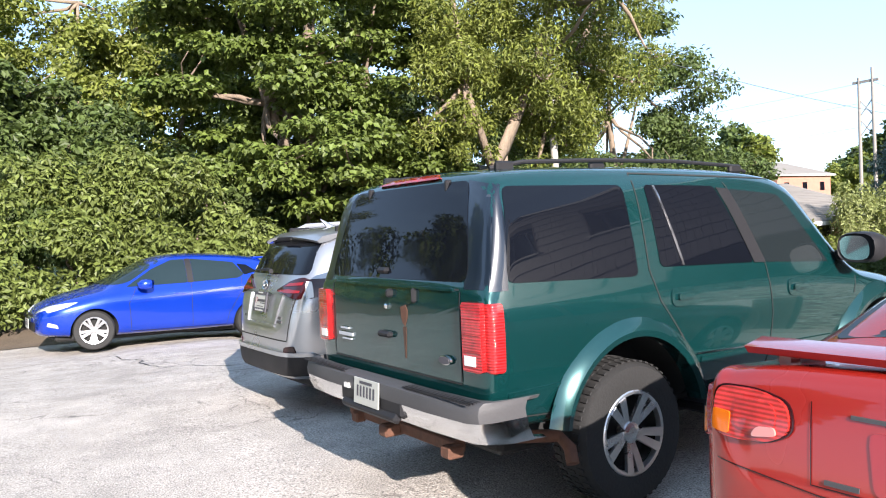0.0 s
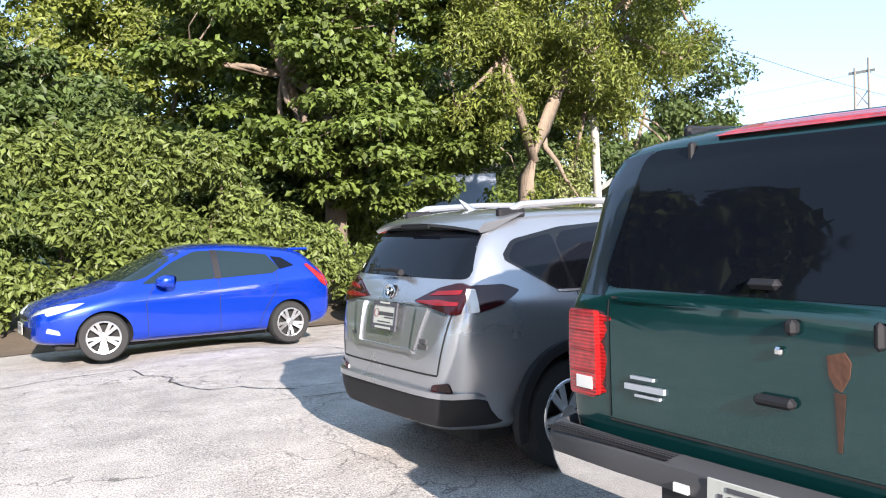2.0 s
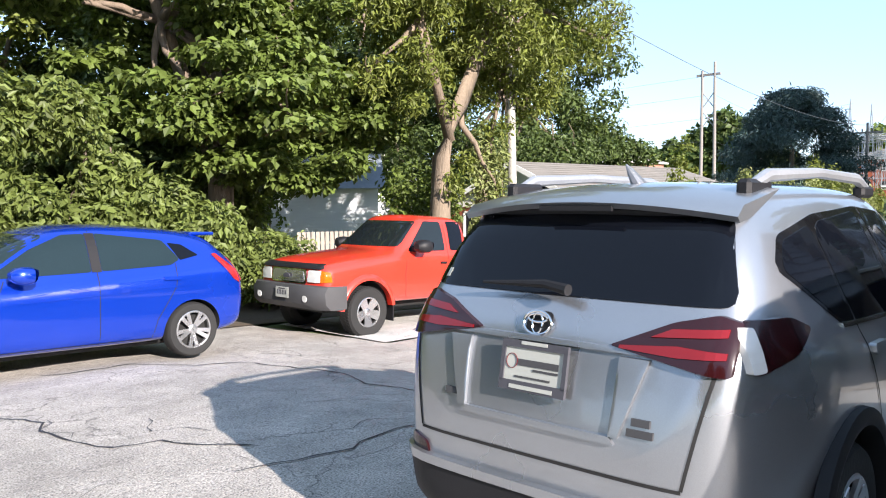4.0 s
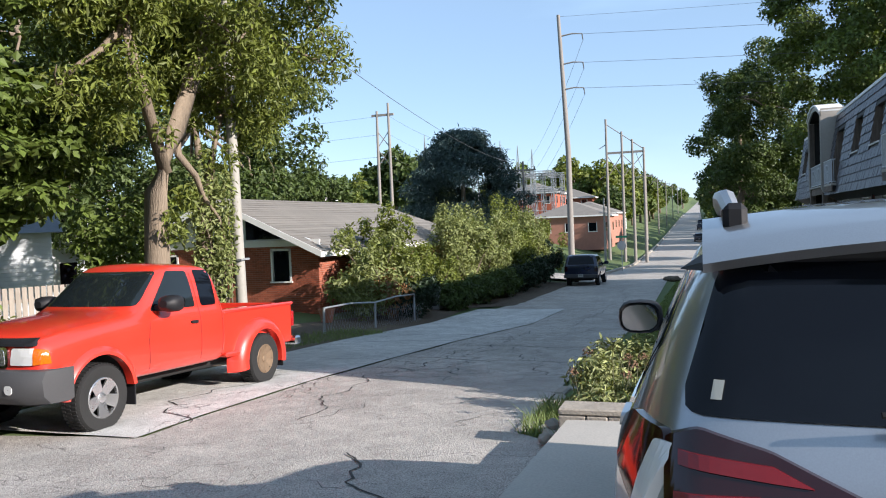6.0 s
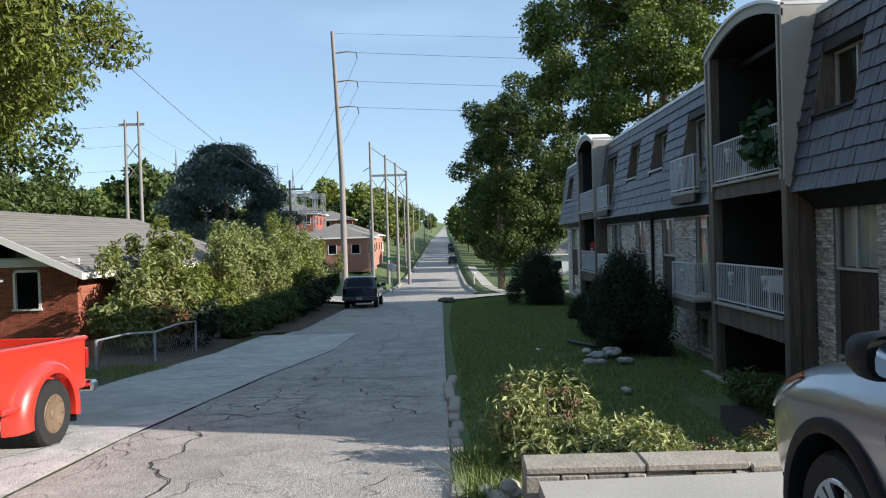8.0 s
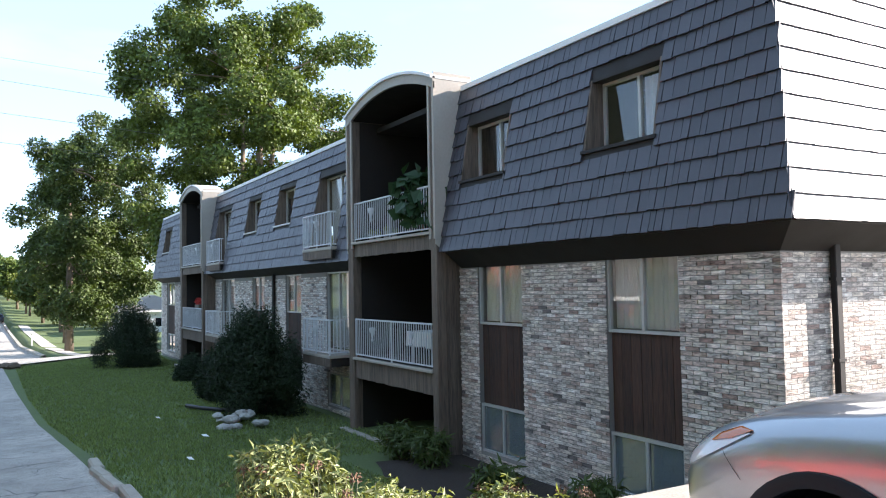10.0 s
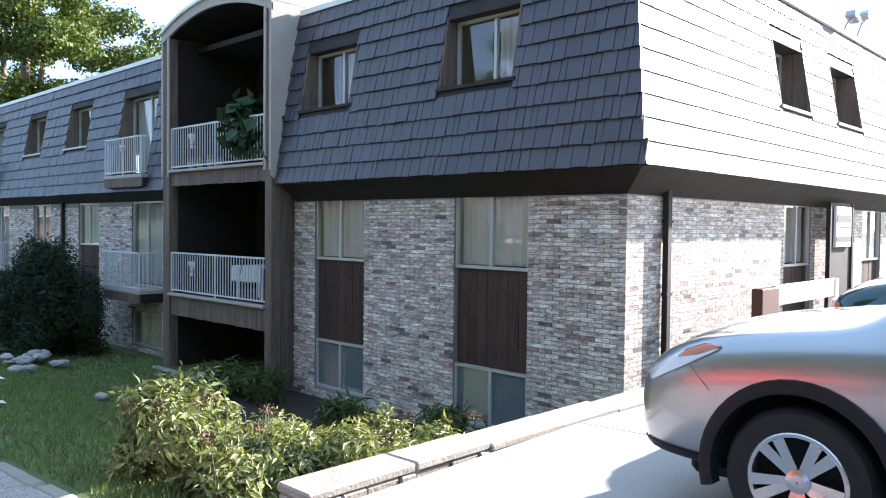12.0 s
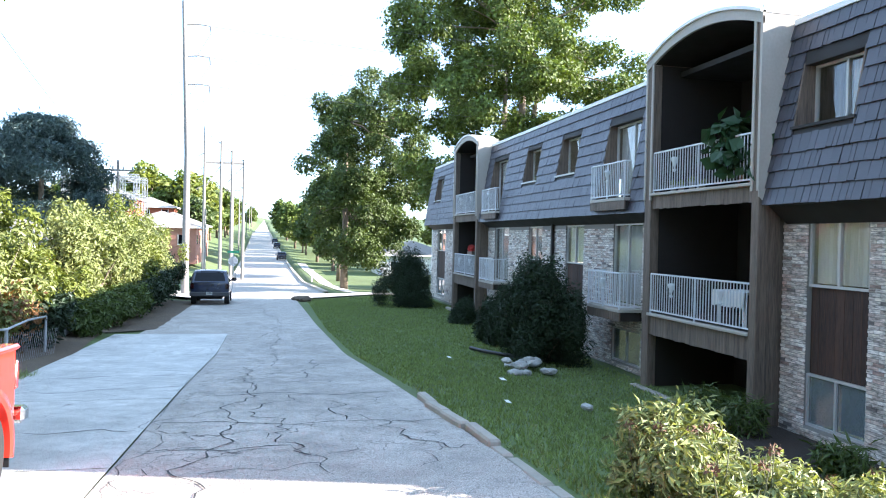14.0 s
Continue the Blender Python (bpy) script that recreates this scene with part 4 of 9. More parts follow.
class Skin:
    """Lays panels onto a car's body, seen from its left, right, back, front or top."""

    def __init__(self, me):
        b = bmesh.new()
        b.from_mesh(me)
        self.tree = BVHTree.FromBMesh(b)
        b.free()

    def hit(self, view, u, v):
        o, d = {"L": ((u, 4, v), (0, -1, 0)), "R": ((u, -4, v), (0, 1, 0)), "B": ((-4, u, v), (1, 0, 0)),
                "F": ((9, u, v), (-1, 0, 0)), "T": ((u, v, 5), (0, 0, -1))}[view]
        p = self.tree.ray_cast(Vector(o), Vector(d))[0]
        return p, Vector(d)

    def panel(self, view, outline, off=0.004, thick=0.02, cols=14, rows=6):
        us = [p[0] for p in outline]
        u0, u1 = min(us), max(us)
        e = (u1 - u0) * 0.003
        grid = sorted({u0 + e, u1 - e, *[u0 + e + (u1 - u0 - 2 * e) * i / cols for i in range(cols + 1)], *[u for u in us if u0 + e < u < u1 - e]})
        bm = bmesh.new()
        sheet_v, last = [], None
        for u in grid:
            vs = []
            for (a, b), (c, d) in zip(outline, outline[1:] + outline[:1]):
                if (a - u) * (c - u) <= 0 and a != c:
                    vs.append(b + (d - b) * (u - a) / (c - a))
            lo, hi = min(vs), max(vs)
            col = []
            for j in range(rows + 1):
                v = lo + (hi - lo) * j / rows
                p, d = self.hit(view, u, v)
                if p is None:
                    if last is None:
                        continue
                    p = {"L": Vector((u, last.y, v)), "R": Vector((u, last.y, v)), "B": Vector((last.x, u, v)), "F": Vector((last.x, u, v)), "T": Vector((u, v, last.z))}[view]
                else:
                    last = p
                col.append((p - d * off, p + d * thick))
            if len(col) == rows + 1:
                sheet_v.append(col)
        top = [[bm.verts.new(p[0]) for p in c] for c in sheet_v]
        rim = [[bm.verts.new(p[1]) for p in c] for c in sheet_v]
        n, m = len(top), rows
        for i in range(n - 1):
            for j in range(m):
                bm.faces.new((top[i][j], top[i + 1][j], top[i + 1][j + 1], top[i][j + 1]))
        ring = [(i, 0) for i in range(n)] + [(n - 1, j) for j in range(1, m + 1)] + [(i, m) for i in range(n - 2, -1, -1)] + [(0, j) for j in range(m - 1, 0, -1)]
        for (a, b), (c, d) in zip(ring, ring[1:] + ring[:1]):
            bm.faces.new((top[a][b], rim[a][b], rim[c][d], top[c][d]))
        bmesh.ops.recalc_face_normals(bm, faces=bm.faces[:])
        if bm.faces and view in "LRBFT":
            f = bm.faces[0]
            d = {"L": (0, 1, 0), "R": (0, -1, 0), "B": (-1, 0, 0), "F": (1, 0, 0), "T": (0, 0, 1)}[view]
            if f.normal.dot(Vector(d)) < 0:
                bmesh.ops.reverse_faces(bm, faces=bm.faces[:])
        return bm

    def line(self, view, pts, width=0.010, off=0.003):
        """A shut line or moulding along pts."""
        bm = bmesh.new()
        path = []
        for (a, b), (c, d) in zip(pts, pts[1:]):
            n = max(1, int(math.hypot(c - a, d - b) / 0.06))
            path += [(a + (c - a) * i / n, b + (d - b) * i / n) for i in range(n)]
        path.append(pts[-1])
        left = []
        for i, (u, v) in enumerate(path):
            a, b = path[max(0, i - 1)], path[min(len(path) - 1, i + 1)]
            l = math.hypot(b[0] - a[0], b[1] - a[1]) or 1
            nx, ny = -(b[1] - a[1]) / l * width / 2, (b[0] - a[0]) / l * width / 2
            p, d = self.hit(view, u + nx, v + ny)
            q, d = self.hit(view, u - nx, v - ny)
            if p and q:
                left.append([bm.verts.new(p - d * off), bm.verts.new(q - d * off)])
        for a, b in zip(left, left[1:]):
            bm.faces.new((a[0], a[1], b[1], b[0]))
        return bm


def rounded(pts, r, n=4):
    """The outline with its corners rounded."""
    out = []
    k = len(pts)
    for i in range(k):
        p, a, b = Vector(pts[i]), Vector(pts[i - 1]), Vector(pts[(i + 1) % k])
        da, db = (a - p), (b - p)
        s = min(r, da.length * 0.45, db.length * 0.45)
        q0, q1 = p + da.normalized() * s, p + db.normalized() * s
        for j in range(n + 1):
            t = j / n
            q = q0 * (1 - t) ** 2 + p * 2 * t * (1 - t) + q1 * t ** 2
            out.append((q.x, q.y))
    return out


def lathe(profile, sides=36):
    """A ring about the y axis from (radius, y) points."""
    bm = bmesh.new()
    rings = [[bm.verts.new((r * math.cos(2 * math.pi * k / sides), y, r * math.sin(2 * math.pi * k / sides))) for k in range(sides)] for r, y in profile]
    for a, b in zip(rings, rings[1:]):
        for k in range(sides):
            bm.faces.new((a[k], a[(k + 1) % sides], b[(k + 1) % sides], b[k]))
    bmesh.ops.recalc_face_normals(bm, faces=bm.faces[:])
    return bm


def add_wheel(car, x, y, z, r, w, rim, spokes, rim_mat=None, turn=0.0, tread=True, wide=0.5, pairs=False):
    """A wheel with its outer face towards +y (or -y for the right side)."""
    rim_mat = rim_mat or ALLOY
    s = 1 if y > 0 else -1
    wh = new("wheel")
    wh.empty_display_size = 0.1
    wh.parent = car
    wh.matrix_basis = pose(x, y - s * w / 2, z, 0, 0, (0 if s > 0 else 180) + turn)
    h = w / 2
    bm = lathe([(rim, -h * 0.9), (rim * 1.1, -h), (r * 0.93, -h), (r * 0.985, -h * 0.75), (r, -h * 0.4), (r, h * 0.4), (r * 0.985, h * 0.75), (r * 0.93, h * 0.98), (rim * 1.15, h), (rim * 1.02, h * 0.93), (rim, h * 0.8)], 44)
    tyre = part("tyre", bm, TYRE, wh, smooth=True)
    if tread:
        tb = bmesh.new()
        n = 52
        for k in range(n):
            for yy, sk in ((-0.55, 0.06), (0.0, -0.06), (0.55, 0.06)):
                m = Matrix.Rotation(2 * math.pi * (k + (0.5 if yy == 0 else 0)) / n, 4, "Y") @ pose(r - 0.004, yy * h * 1.05, 0, 0, 0, 0)
                box(tb, (0, -h * 0.2, -0.011 * r / 0.38), (0.009, h * 0.2, 0.011 * r / 0.38), m=m)
        part("tread", tb, TYRE, wh)
    part("barrel", lathe([(rim, h * 0.8), (rim * 0.93, h * 0.78), (rim * 0.9, h * 0.1), (0.02, h * 0.05)]), WELL, wh, "dark brake and inner rim")
    rb = lathe([(rim * 1.03, h * 0.93), (rim * 1.0, h * 0.98), (rim * 0.93, h * 0.95), (rim * 0.91, h * 0.7)])
    for k in range(spokes):
        for dk in ((-0.16, 0.16) if pairs else (0.0,)):
            m = Matrix.Rotation(2 * math.pi * (k + dk) / spokes + 0.3, 4, "Y")
            ww = math.pi * rim / spokes * wide * (0.55 if pairs else 1)
            a = [(rim * 0.16, h * 0.55, -ww * 0.7), (rim * 0.16, h * 0.55, ww * 0.7), (rim * 0.93, h * 0.84, ww), (rim * 0.93, h * 0.84, -ww)]
            prism(rb, a, (0, h * 0.16, 0), m)
    part("rim", rb, rim_mat, wh)
    part("hub_cap", lathe([(rim * 0.26, h * 0.6), (rim * 0.25, h * 0.8), (rim * 0.14, h * 0.86), (0.004, h * 0.87)], 20), rim_mat, wh)
    return wh


def plate_on(car, m, w=0.305, h=0.152, frame_mat=None, dealer=False, col=None):
    p = part("number_plate", boxes(((-0.008, -w / 2, -h / 2), (0, w / 2, h / 2)), bevel=0.002), col or PLATE, car, "number plate with dark print")
    p.matrix_basis = m
    n = 6
    for z0, z1, a0, a1 in ((-0.02, 0.16, -0.42, 0.28), (-0.14, -0.08, -0.42, 0.0), (-0.36, -0.31, -0.3, 0.3)) if dealer else ():
        part("print", boxes(((-0.0105, w * a0, h * z0), (-0.0085, w * a1, h * z1))), GREYPLAS, p)
    if dealer:
        o = part("scroll", lathe([(0.026, 0), (0.028, 0.002), (0.026, 0.003)], 18), DULLRED, p)
        o.matrix_basis = pose(-0.0085, w * 0.37, h * 0.08, 0, 0, 90)
    for i in range(0 if dealer else n):
        y = (i - (n - 1) / 2) * w * 0.13
        part("print", boxes(((-0.011, y - w * 0.028, -h * 0.2), (-0.0085, y + w * 0.028, h * 0.22))), INK, p)
    if not dealer:
        part("print", boxes(((-0.011, -w * 0.25, h * 0.3), (-0.0085, w * 0.25, h * 0.4))), INK, p)
    if frame_mat:
        t = 0.016
        part("plate_frame", boxes(((-0.014, -w / 2 - t, h / 2 - 0.004), (0, w / 2 + t, h / 2 + 0.022)), ((-0.014, -w / 2 - t, -h / 2 - 0.03), (0, w / 2 + t, -h / 2 + 0.006)),
                                  ((-0.014, -w / 2 - t, -h / 2), (0, -w / 2 + 0.002, h / 2)), ((-0.014, w / 2 - 0.002, -h / 2), (0, w / 2 + t, h / 2))), frame_mat, p)
    return p


def mirror_on(car, x, y, z, mt, s=1.0, glassy=True):
    """A door mirror; y > 0 on the left side."""
    k = 1 if y > 0 else -1
    bm = bmesh.new()
    sq = lambda v: math.copysign(abs(v) ** 0.7, v)
    prof = [(-0.075, 0.82), (-0.085, 0.9), (-0.06, 0.98), (0.0, 1.0), (0.07, 0.85), (0.12, 0.4)]
    rings = []
    for dx, q in prof:
        rings.append([bm.verts.new((x + dx * s, y + k * (0.12 + 0.12 * sq(math.cos(a)) * q) * s, z + 0.088 * sq(math.sin(a)) * q * s)) for a in [2 * math.pi * i / 16 for i in range(16)]])
    for a, b in zip(rings, rings[1:]):
        for i in range(16):
            bm.faces.new((a[i], a[(i + 1) % 16], b[(i + 1) % 16], b[i]))
    bm.faces.new(rings[0])
    bm.faces.new(rings[-1])
    box(bm, (x - 0.03, min(y - 0.06 * k, y + 0.06 * k), z - 0.075 * s), (x + 0.06, max(y - 0.06 * k, y + 0.06 * k), z - 0.015 * s), 0.012)
    bmesh.ops.recalc_face_normals(bm, faces=bm.faces[:])
    ob = part("wing_mirror", bm, mt, car, smooth=True)
    if glassy:
        bm = bmesh.new()
        ring = [bm.verts.new((x - (0.098 + 0.018 * sq(math.cos(a)) + 0.012 * sq(math.sin(a))) * s, y + k * (0.12 + 0.094 * sq(math.cos(a))) * s, z + 0.068 * sq(math.sin(a)) * s)) for a in [2 * math.pi * i / 16 for i in range(16)]]
        bm.faces.new(ring)
        part("mirror_glass", bm, CHROME, ob)


def handle_on(car, skin, view, x, z, mt, w=0.17):
    part("door_handle", skin.panel(view, rounded([(x - w / 2, z - 0.02), (x + w / 2, z - 0.012), (x + w / 2, z + 0.02), (x - w / 2, z + 0.02)], 0.015), 0.026, 0.0, 8, 3), mt, car)


def glass_on(car, skin, view, pts, r=0.05, mt=None, off=0.004, name="window", trim=None, cols=14):
    o = part(name, skin.panel(view, rounded(pts, r), off, 0.02, cols), mt or TINT, car, smooth=True)
    return o


def seams(car, skin, view, *lines, width=0.009, mt=None):
    bm = bmesh.new()
    for l in lines:
        b = skin.line(view, l, width)
        me = bpy.data.meshes.new("t")
        b.to_mesh(me)
        b.free()
        bm.from_mesh(me)
        bpy.data.meshes.remove(me)
    part("shut_line", bm, mt or WELL, car)


# -- green sport utility vehicle --
def expedition(m):
    P = paint("dark_green_metallic_paint", (0.004, 0.043, 0.044), 0.5, 0.2)
    PR = paint("brighter_teal_roof", (0.010, 0.075, 0.095), 0.4, 0.35)
    c = empty("sport_utility_vehicle", m)
    tagged(c, "dark green sport utility vehicle with tinted windows, rusty hitch", "car", "parked cars")
    S = [(0.08, 0.60, 0.9, 1.20, 1.25, 0.93, 0.92, 0.80), (0.10, 0.56, 0.9, 1.22, 1.30, 0.985, 0.965, 0.86), (0.12, 0.54, 0.9, 1.23, 1.34, 0.995, 0.972, 0.88),
         (0.20, 0.52, 0.9, 1.23, 1.70, 1.0, 0.975, 0.87), (0.25, 0.52, 0.9, 1.23, 1.86, 1.0, 0.975, 0.86), (0.36, 0.5, 0.9, 1.23, 1.90, 1.0, 0.975, 0.85),
         (1.3, 0.48, 0.9, 1.23, 1.915, 1.0, 0.975, 0.85), (2.3, 0.48, 0.9, 1.22, 1.90, 1.0, 0.97, 0.85), (2.75, 0.48, 0.9, 1.21, 1.86, 1.0, 0.965, 0.83), (2.95, 0.48, 0.9, 1.20, 1.78, 1.0, 0.96, 0.82),
         (3.45, 0.48, 0.9, 1.16, 1.24, 1.0, 0.95, 0.85), (3.55, 0.48, 0.88, 1.12, 1.19, 1.0, 0.94, 0.82), (4.0, 0.48, 0.85, 1.05, 1.14, 0.99, 0.92, 0.78), (4.3, 0.48, 0.8, 0.98, 1.06, 0.96, 0.9, 0.74), (4.44, 0.5, 0.75, 0.9, 0.94, 0.86, 0.82, 0.7)]
    me = body(S, [P, WELL], [(1.08, 0.42, 0.53), (3.70, 0.42, 0.52)], 1.0)
    b = part("body", me, None, c, smooth=True)
    k = Skin(me)
    # roof panel laid on in a brighter, bluer teal than the body
    part("roof", k.panel("T", [(0.36, -0.80), (2.8, -0.80), (2.8, 0.80), (0.36, 0.80)], 0.003, 0.0, 16, 10), PR, c, smooth=True)
    for v, s in (("R", -1), ("L", 1)):
        glass_on(c, k, v, [(0.23, 1.30), (1.17, 1.27), (1.16, 1.79), (0.30, 1.79)], 0.05, name="quarter_window")
        glass_on(c, k, v, [(1.36, 1.31), (2.24, 1.285), (1.98, 1.78), (1.34, 1.79)], 0.04, name="rear_door_window")
        glass_on(c, k, v, [(2.36, 1.28), (3.12, 1.24), (2.66, 1.72), (2.12, 1.76)], 0.04, CLEARISH, name="front_door_window")
        part("pillar_trim", k.panel(v, [(0.125, 1.265), (0.232, 1.265), (0.30, 1.80), (0.25, 1.815)], 0.003, 0.0, 6, 8), paint("black_pillar", (0.004, 0.008, 0.016), 0.1, 0.3) if s < 0 else bpy.data.materials["black_pillar"], c, smooth=True)
        part("window_divider", k.panel(v, [(1.545, 1.31), (1.565, 1.31), (1.43, 1.785), (1.41, 1.785)], 0.009, 0.0, 4, 6), CHROME, c)
        part("door_post", k.panel(v, [(2.24, 1.285), (2.36, 1.28), (2.12, 1.76), (2.0, 1.77)], 0.008, 0.0, 6, 6), RUBBER, c)
        seams(c, k, v, [(1.26, 1.86), (1.26, 1.3), (1.32, 1.12), (1.62, 0.74), (1.68, 0.52)], [(2.08, 1.84), (2.36, 1.26), (2.38, 0.95), (2.33, 0.52)], [(1.26, 1.86), (2.7, 1.83)], [(3.42, 1.12), (3.36, 1.0)], [(0.14, 0.63), (0.55, 0.6)])
        part("moulding", k.panel(v, [(0.2, 0.735), (0.55, 0.745), (0.55, 0.765), (0.2, 0.755)], 0.008, 0.0, 4, 2), P, c)
        part("moulding", k.panel(v, [(1.66, 0.72), (3.08, 0.70), (3.08, 0.735), (1.66, 0.755)], 0.012, 0.0, 12, 2), P, c)
        part("moulding", k.panel(v, [(1.62, 0.775), (2.2, 0.76), (2.2, 0.768), (1.62, 0.785)], 0.014, 0.0, 8, 1), CHROME, c, "thin chrome strip")
        part("running_board", boxes(((1.7, s * 0.86 - 0.12, 0.40), (3.1, s * 0.86 + 0.12, 0.46)), bevel=0.015), RUBBER, c)
        for hx, hz in ((1.53, 1.13), (2.68, 1.10)):
            part("handle_cup", k.panel(v, rounded([(hx - 0.12, hz - 0.055), (hx + 0.12, hz - 0.055), (hx + 0.12, hz + 0.055), (hx - 0.12, hz + 0.055)], 0.05), 0.008, 0.0, 10, 4), P, c)
            handle_on(c, k, v, hx, hz, P, 0.15)
        mirror_on(c, 3.28, s * 0.97, 1.33, RUBBER, 1.25)
        # flared lips round the wheel openings
        for wx in (1.08, 3.70):
            bm = bmesh.new()
            rings = []
            for i in range(25):
                a = math.pi * (0.06 + 0.88 * i / 24)
                cx, cz = math.cos(a), math.sin(a)
                rings.append([bm.verts.new((wx + q * cx, s * yy, 0.42 + q * cz)) for q, yy in ((0.525, 0.93), (0.525, 1.035), (0.56, 1.045), (0.60, 1.025), (0.64, 0.985))])
            for a, b2 in zip(rings, rings[1:]):
                for i in range(4):
                    bm.faces.new((a[i], a[i + 1], b2[i + 1], b2[i]))
            bmesh.ops.recalc_face_normals(bm, faces=bm.faces[:])
            part("wheel_arch", bm, P, c, smooth=True)
        part("tail_lamp", k.panel("B", rounded([(s * 0.80, 0.87), (s * 0.955, 0.87), (s * 0.955, 1.215), (s * 0.80, 1.215)], 0.02), 0.03, 0.03, 10, 10), REDLAMP, c, "red tail lamp with clear lower segment", smooth=True)
        part("tail_lamp_side", k.panel(v, rounded([(0.085, 0.87), (0.17, 0.87), (0.17, 1.21), (0.085, 1.21)], 0.02), 0.022, 0.03, 8, 10), REDLAMP, c, smooth=True)
        part("reversing_lamp", k.panel("B", [(s * 0.82, 0.90), (s * 0.91, 0.90), (s * 0.91, 0.95), (s * 0.82, 0.95)], 0.034, 0.0, 6, 3), CLEARLAMP, c)
        for zz in (0.965, 1.05, 1.13):
            part("lens_rib", k.panel("B", [(s * 0.805, zz), (s * 0.945, zz), (s * 0.945, zz + 0.004), (s * 0.805, zz + 0.004)], 0.032, 0.0, 6, 1), DULLRED, c)
        bm = bmesh.new()
        tube(bm, [(0.42, s * 0.60, 1.90), (0.62, s * 0.64, 1.935), (1.2, s * 0.66, 1.95), (1.9, s * 0.66, 1.95), (2.5, s * 0.63, 1.93), (2.65, s * 0.62, 1.89)], 0.013, 8)
        rail = part("roof_rail", bm, RUBBER, c, smooth=True)
        for xx in (0.50, 1.2, 2.52):
            part("rail_foot", boxes(((xx - 0.06, s * 0.63 - 0.02, 1.88), (xx + 0.06, s * 0.63 + 0.02, 1.94)), bevel=0.012), RUBBER, rail)
    # rear
    glass_on(c, k, "B", [(-0.80, 1.31), (0.80, 1.31), (0.66, 1.835), (-0.66, 1.835)], 0.07, off=0.006, name="rear_window", cols=20)
    for s in (-1, 1):
        part("pillar_trim", k.panel("B", [(s * 0.78, 1.275), (s * 0.955, 1.275), (s * 0.85, 1.80), (s * 0.64, 1.835)], 0.003, 0.0, 10, 8), bpy.data.materials["black_pillar"], c, smooth=True)
        part("glass_hinge", boxes(((0.225, s * 0.45 - 0.014, 1.77), (0.29, s * 0.45 + 0.014, 1.85)), bevel=0.008), RUBBER, c)
    part("brake_lamp", k.panel("B", rounded([(-0.36, 1.862), (0.36, 1.862), (0.25, 1.895), (-0.25, 1.895)], 0.01), 0.02, 0.03, 12, 3), REDLAMP, c, "high red brake lamp")
    seams(c, k, "B", [(-0.74, 1.27), (0.74, 1.27)], [(-0.75, 1.26), (-0.75, 0.8)], [(0.75, 1.26), (0.75, 0.8)], [(-0.75, 0.79), (0.75, 0.79)])
    part("tailgate_crease", k.panel("B", [(-0.7, 1.262), (0.7, 1.262), (0.7, 1.275), (-0.7, 1.275)], 0.012, 0.0, 14, 1), P, c)
    part("gate_handle", boxes(((0.045, -0.05, 0.965), (0.09, 0.09, 1.0)), bevel=0.012), RUBBER, c)
    part("gate_lock", boxes(((0.06, -0.01, 1.13), (0.09, 0.02, 1.16)), bevel=0.008), CHROME, c)
    part("washer_nozzle", boxes(((0.075, 0.01, 1.335), (0.14, 0.13, 1.37)), bevel=0.016), RUBBER, c)
    part("wiper_stub", boxes(((0.05, -0.06, 1.20), (0.10, -0.02, 1.25)), bevel=0.012), RUBBER, c)
    part("wiper_stub", boxes(((0.06, -0.325, 1.18), (0.10, -0.295, 1.265)), bevel=0.012), RUBBER, c)
    part("rust_patch", k.panel("B", [(-0.155, 1.09), (-0.175, 1.055), (-0.195, 1.045), (-0.22, 1.09), (-0.225, 1.135), (-0.205, 1.165), (-0.18, 1.158), (-0.15, 1.15)], 0.004, 0.0, 8, 5), RUST, c, "rust patch with streak below")
    part("rust_streak", k.panel("B", [(-0.182, 0.86), (-0.194, 0.86), (-0.208, 1.04), (-0.172, 1.04)], 0.003, 0.0, 4, 8), mat("rust_stain", (0.055, 0.026, 0.016), 0.5, var=0.5, s1=40, bump=0.05), c)
    bm = lathe([(0.085, 0.0), (0.08, 0.012), (0.004, 0.016)], 24)
    o = part("emblem", bm, CHROME, c, "oval badge")
    o.matrix_basis = pose(0.075, -0.62, 0.90, 0, 0, 90) @ Matrix.Diagonal((0.68, 1, 0.30, 1))
    o = part("emblem_field", lathe([(0.078, 0.014), (0.076, 0.019), (0.004, 0.02)], 24), INK, c)
    o.matrix_basis = pose(0.075, -0.62, 0.90, 0, 0, 90) @ Matrix.Diagonal((0.64, 1, 0.26, 1))
    for z, y0, y1, hh in ((0.975, 0.52, 0.63, 0.006), (0.938, 0.47, 0.66, 0.011), (0.908, 0.49, 0.61, 0.005)):
        part("badge", boxes(((0.068, y0, z - hh), (0.084, y1, z + hh))), GREYLAMP, c)
    # bumper with step, chrome below
    bm = bmesh.new()
    prof = [(0.03, 0.745), (-0.03, 0.742), (-0.055, 0.725), (-0.066, 0.69), (-0.06, 0.645)]
    low = [(-0.055, 0.645), (-0.05, 0.60), (-0.02, 0.54), (0.06, 0.525)]
    for pr, mt, nm in ((prof, GREYPLAS, "bumper_step"), (low, CHROME, "bumper")):
        bm = bmesh.new()
        rings = []
        for y in (-1.045, -1.035, -1.01, -0.95, -0.6, -0.36, 0.36, 0.6, 0.95, 1.01, 1.035, 1.045):
            ex = 0.32 if abs(y) > 1.04 else 0.13 if abs(y) > 1.02 else 0.055 if abs(y) > 0.97 else 0.02 if abs(y) > 0.8 else 0
            rings.append([bm.verts.new((x + ex, y, z)) for x, z in pr])
        for a, b2 in zip(rings, rings[1:]):
            for i in range(len(pr) - 1):
                bm.faces.new((a[i], a[i + 1], b2[i + 1], b2[i]))
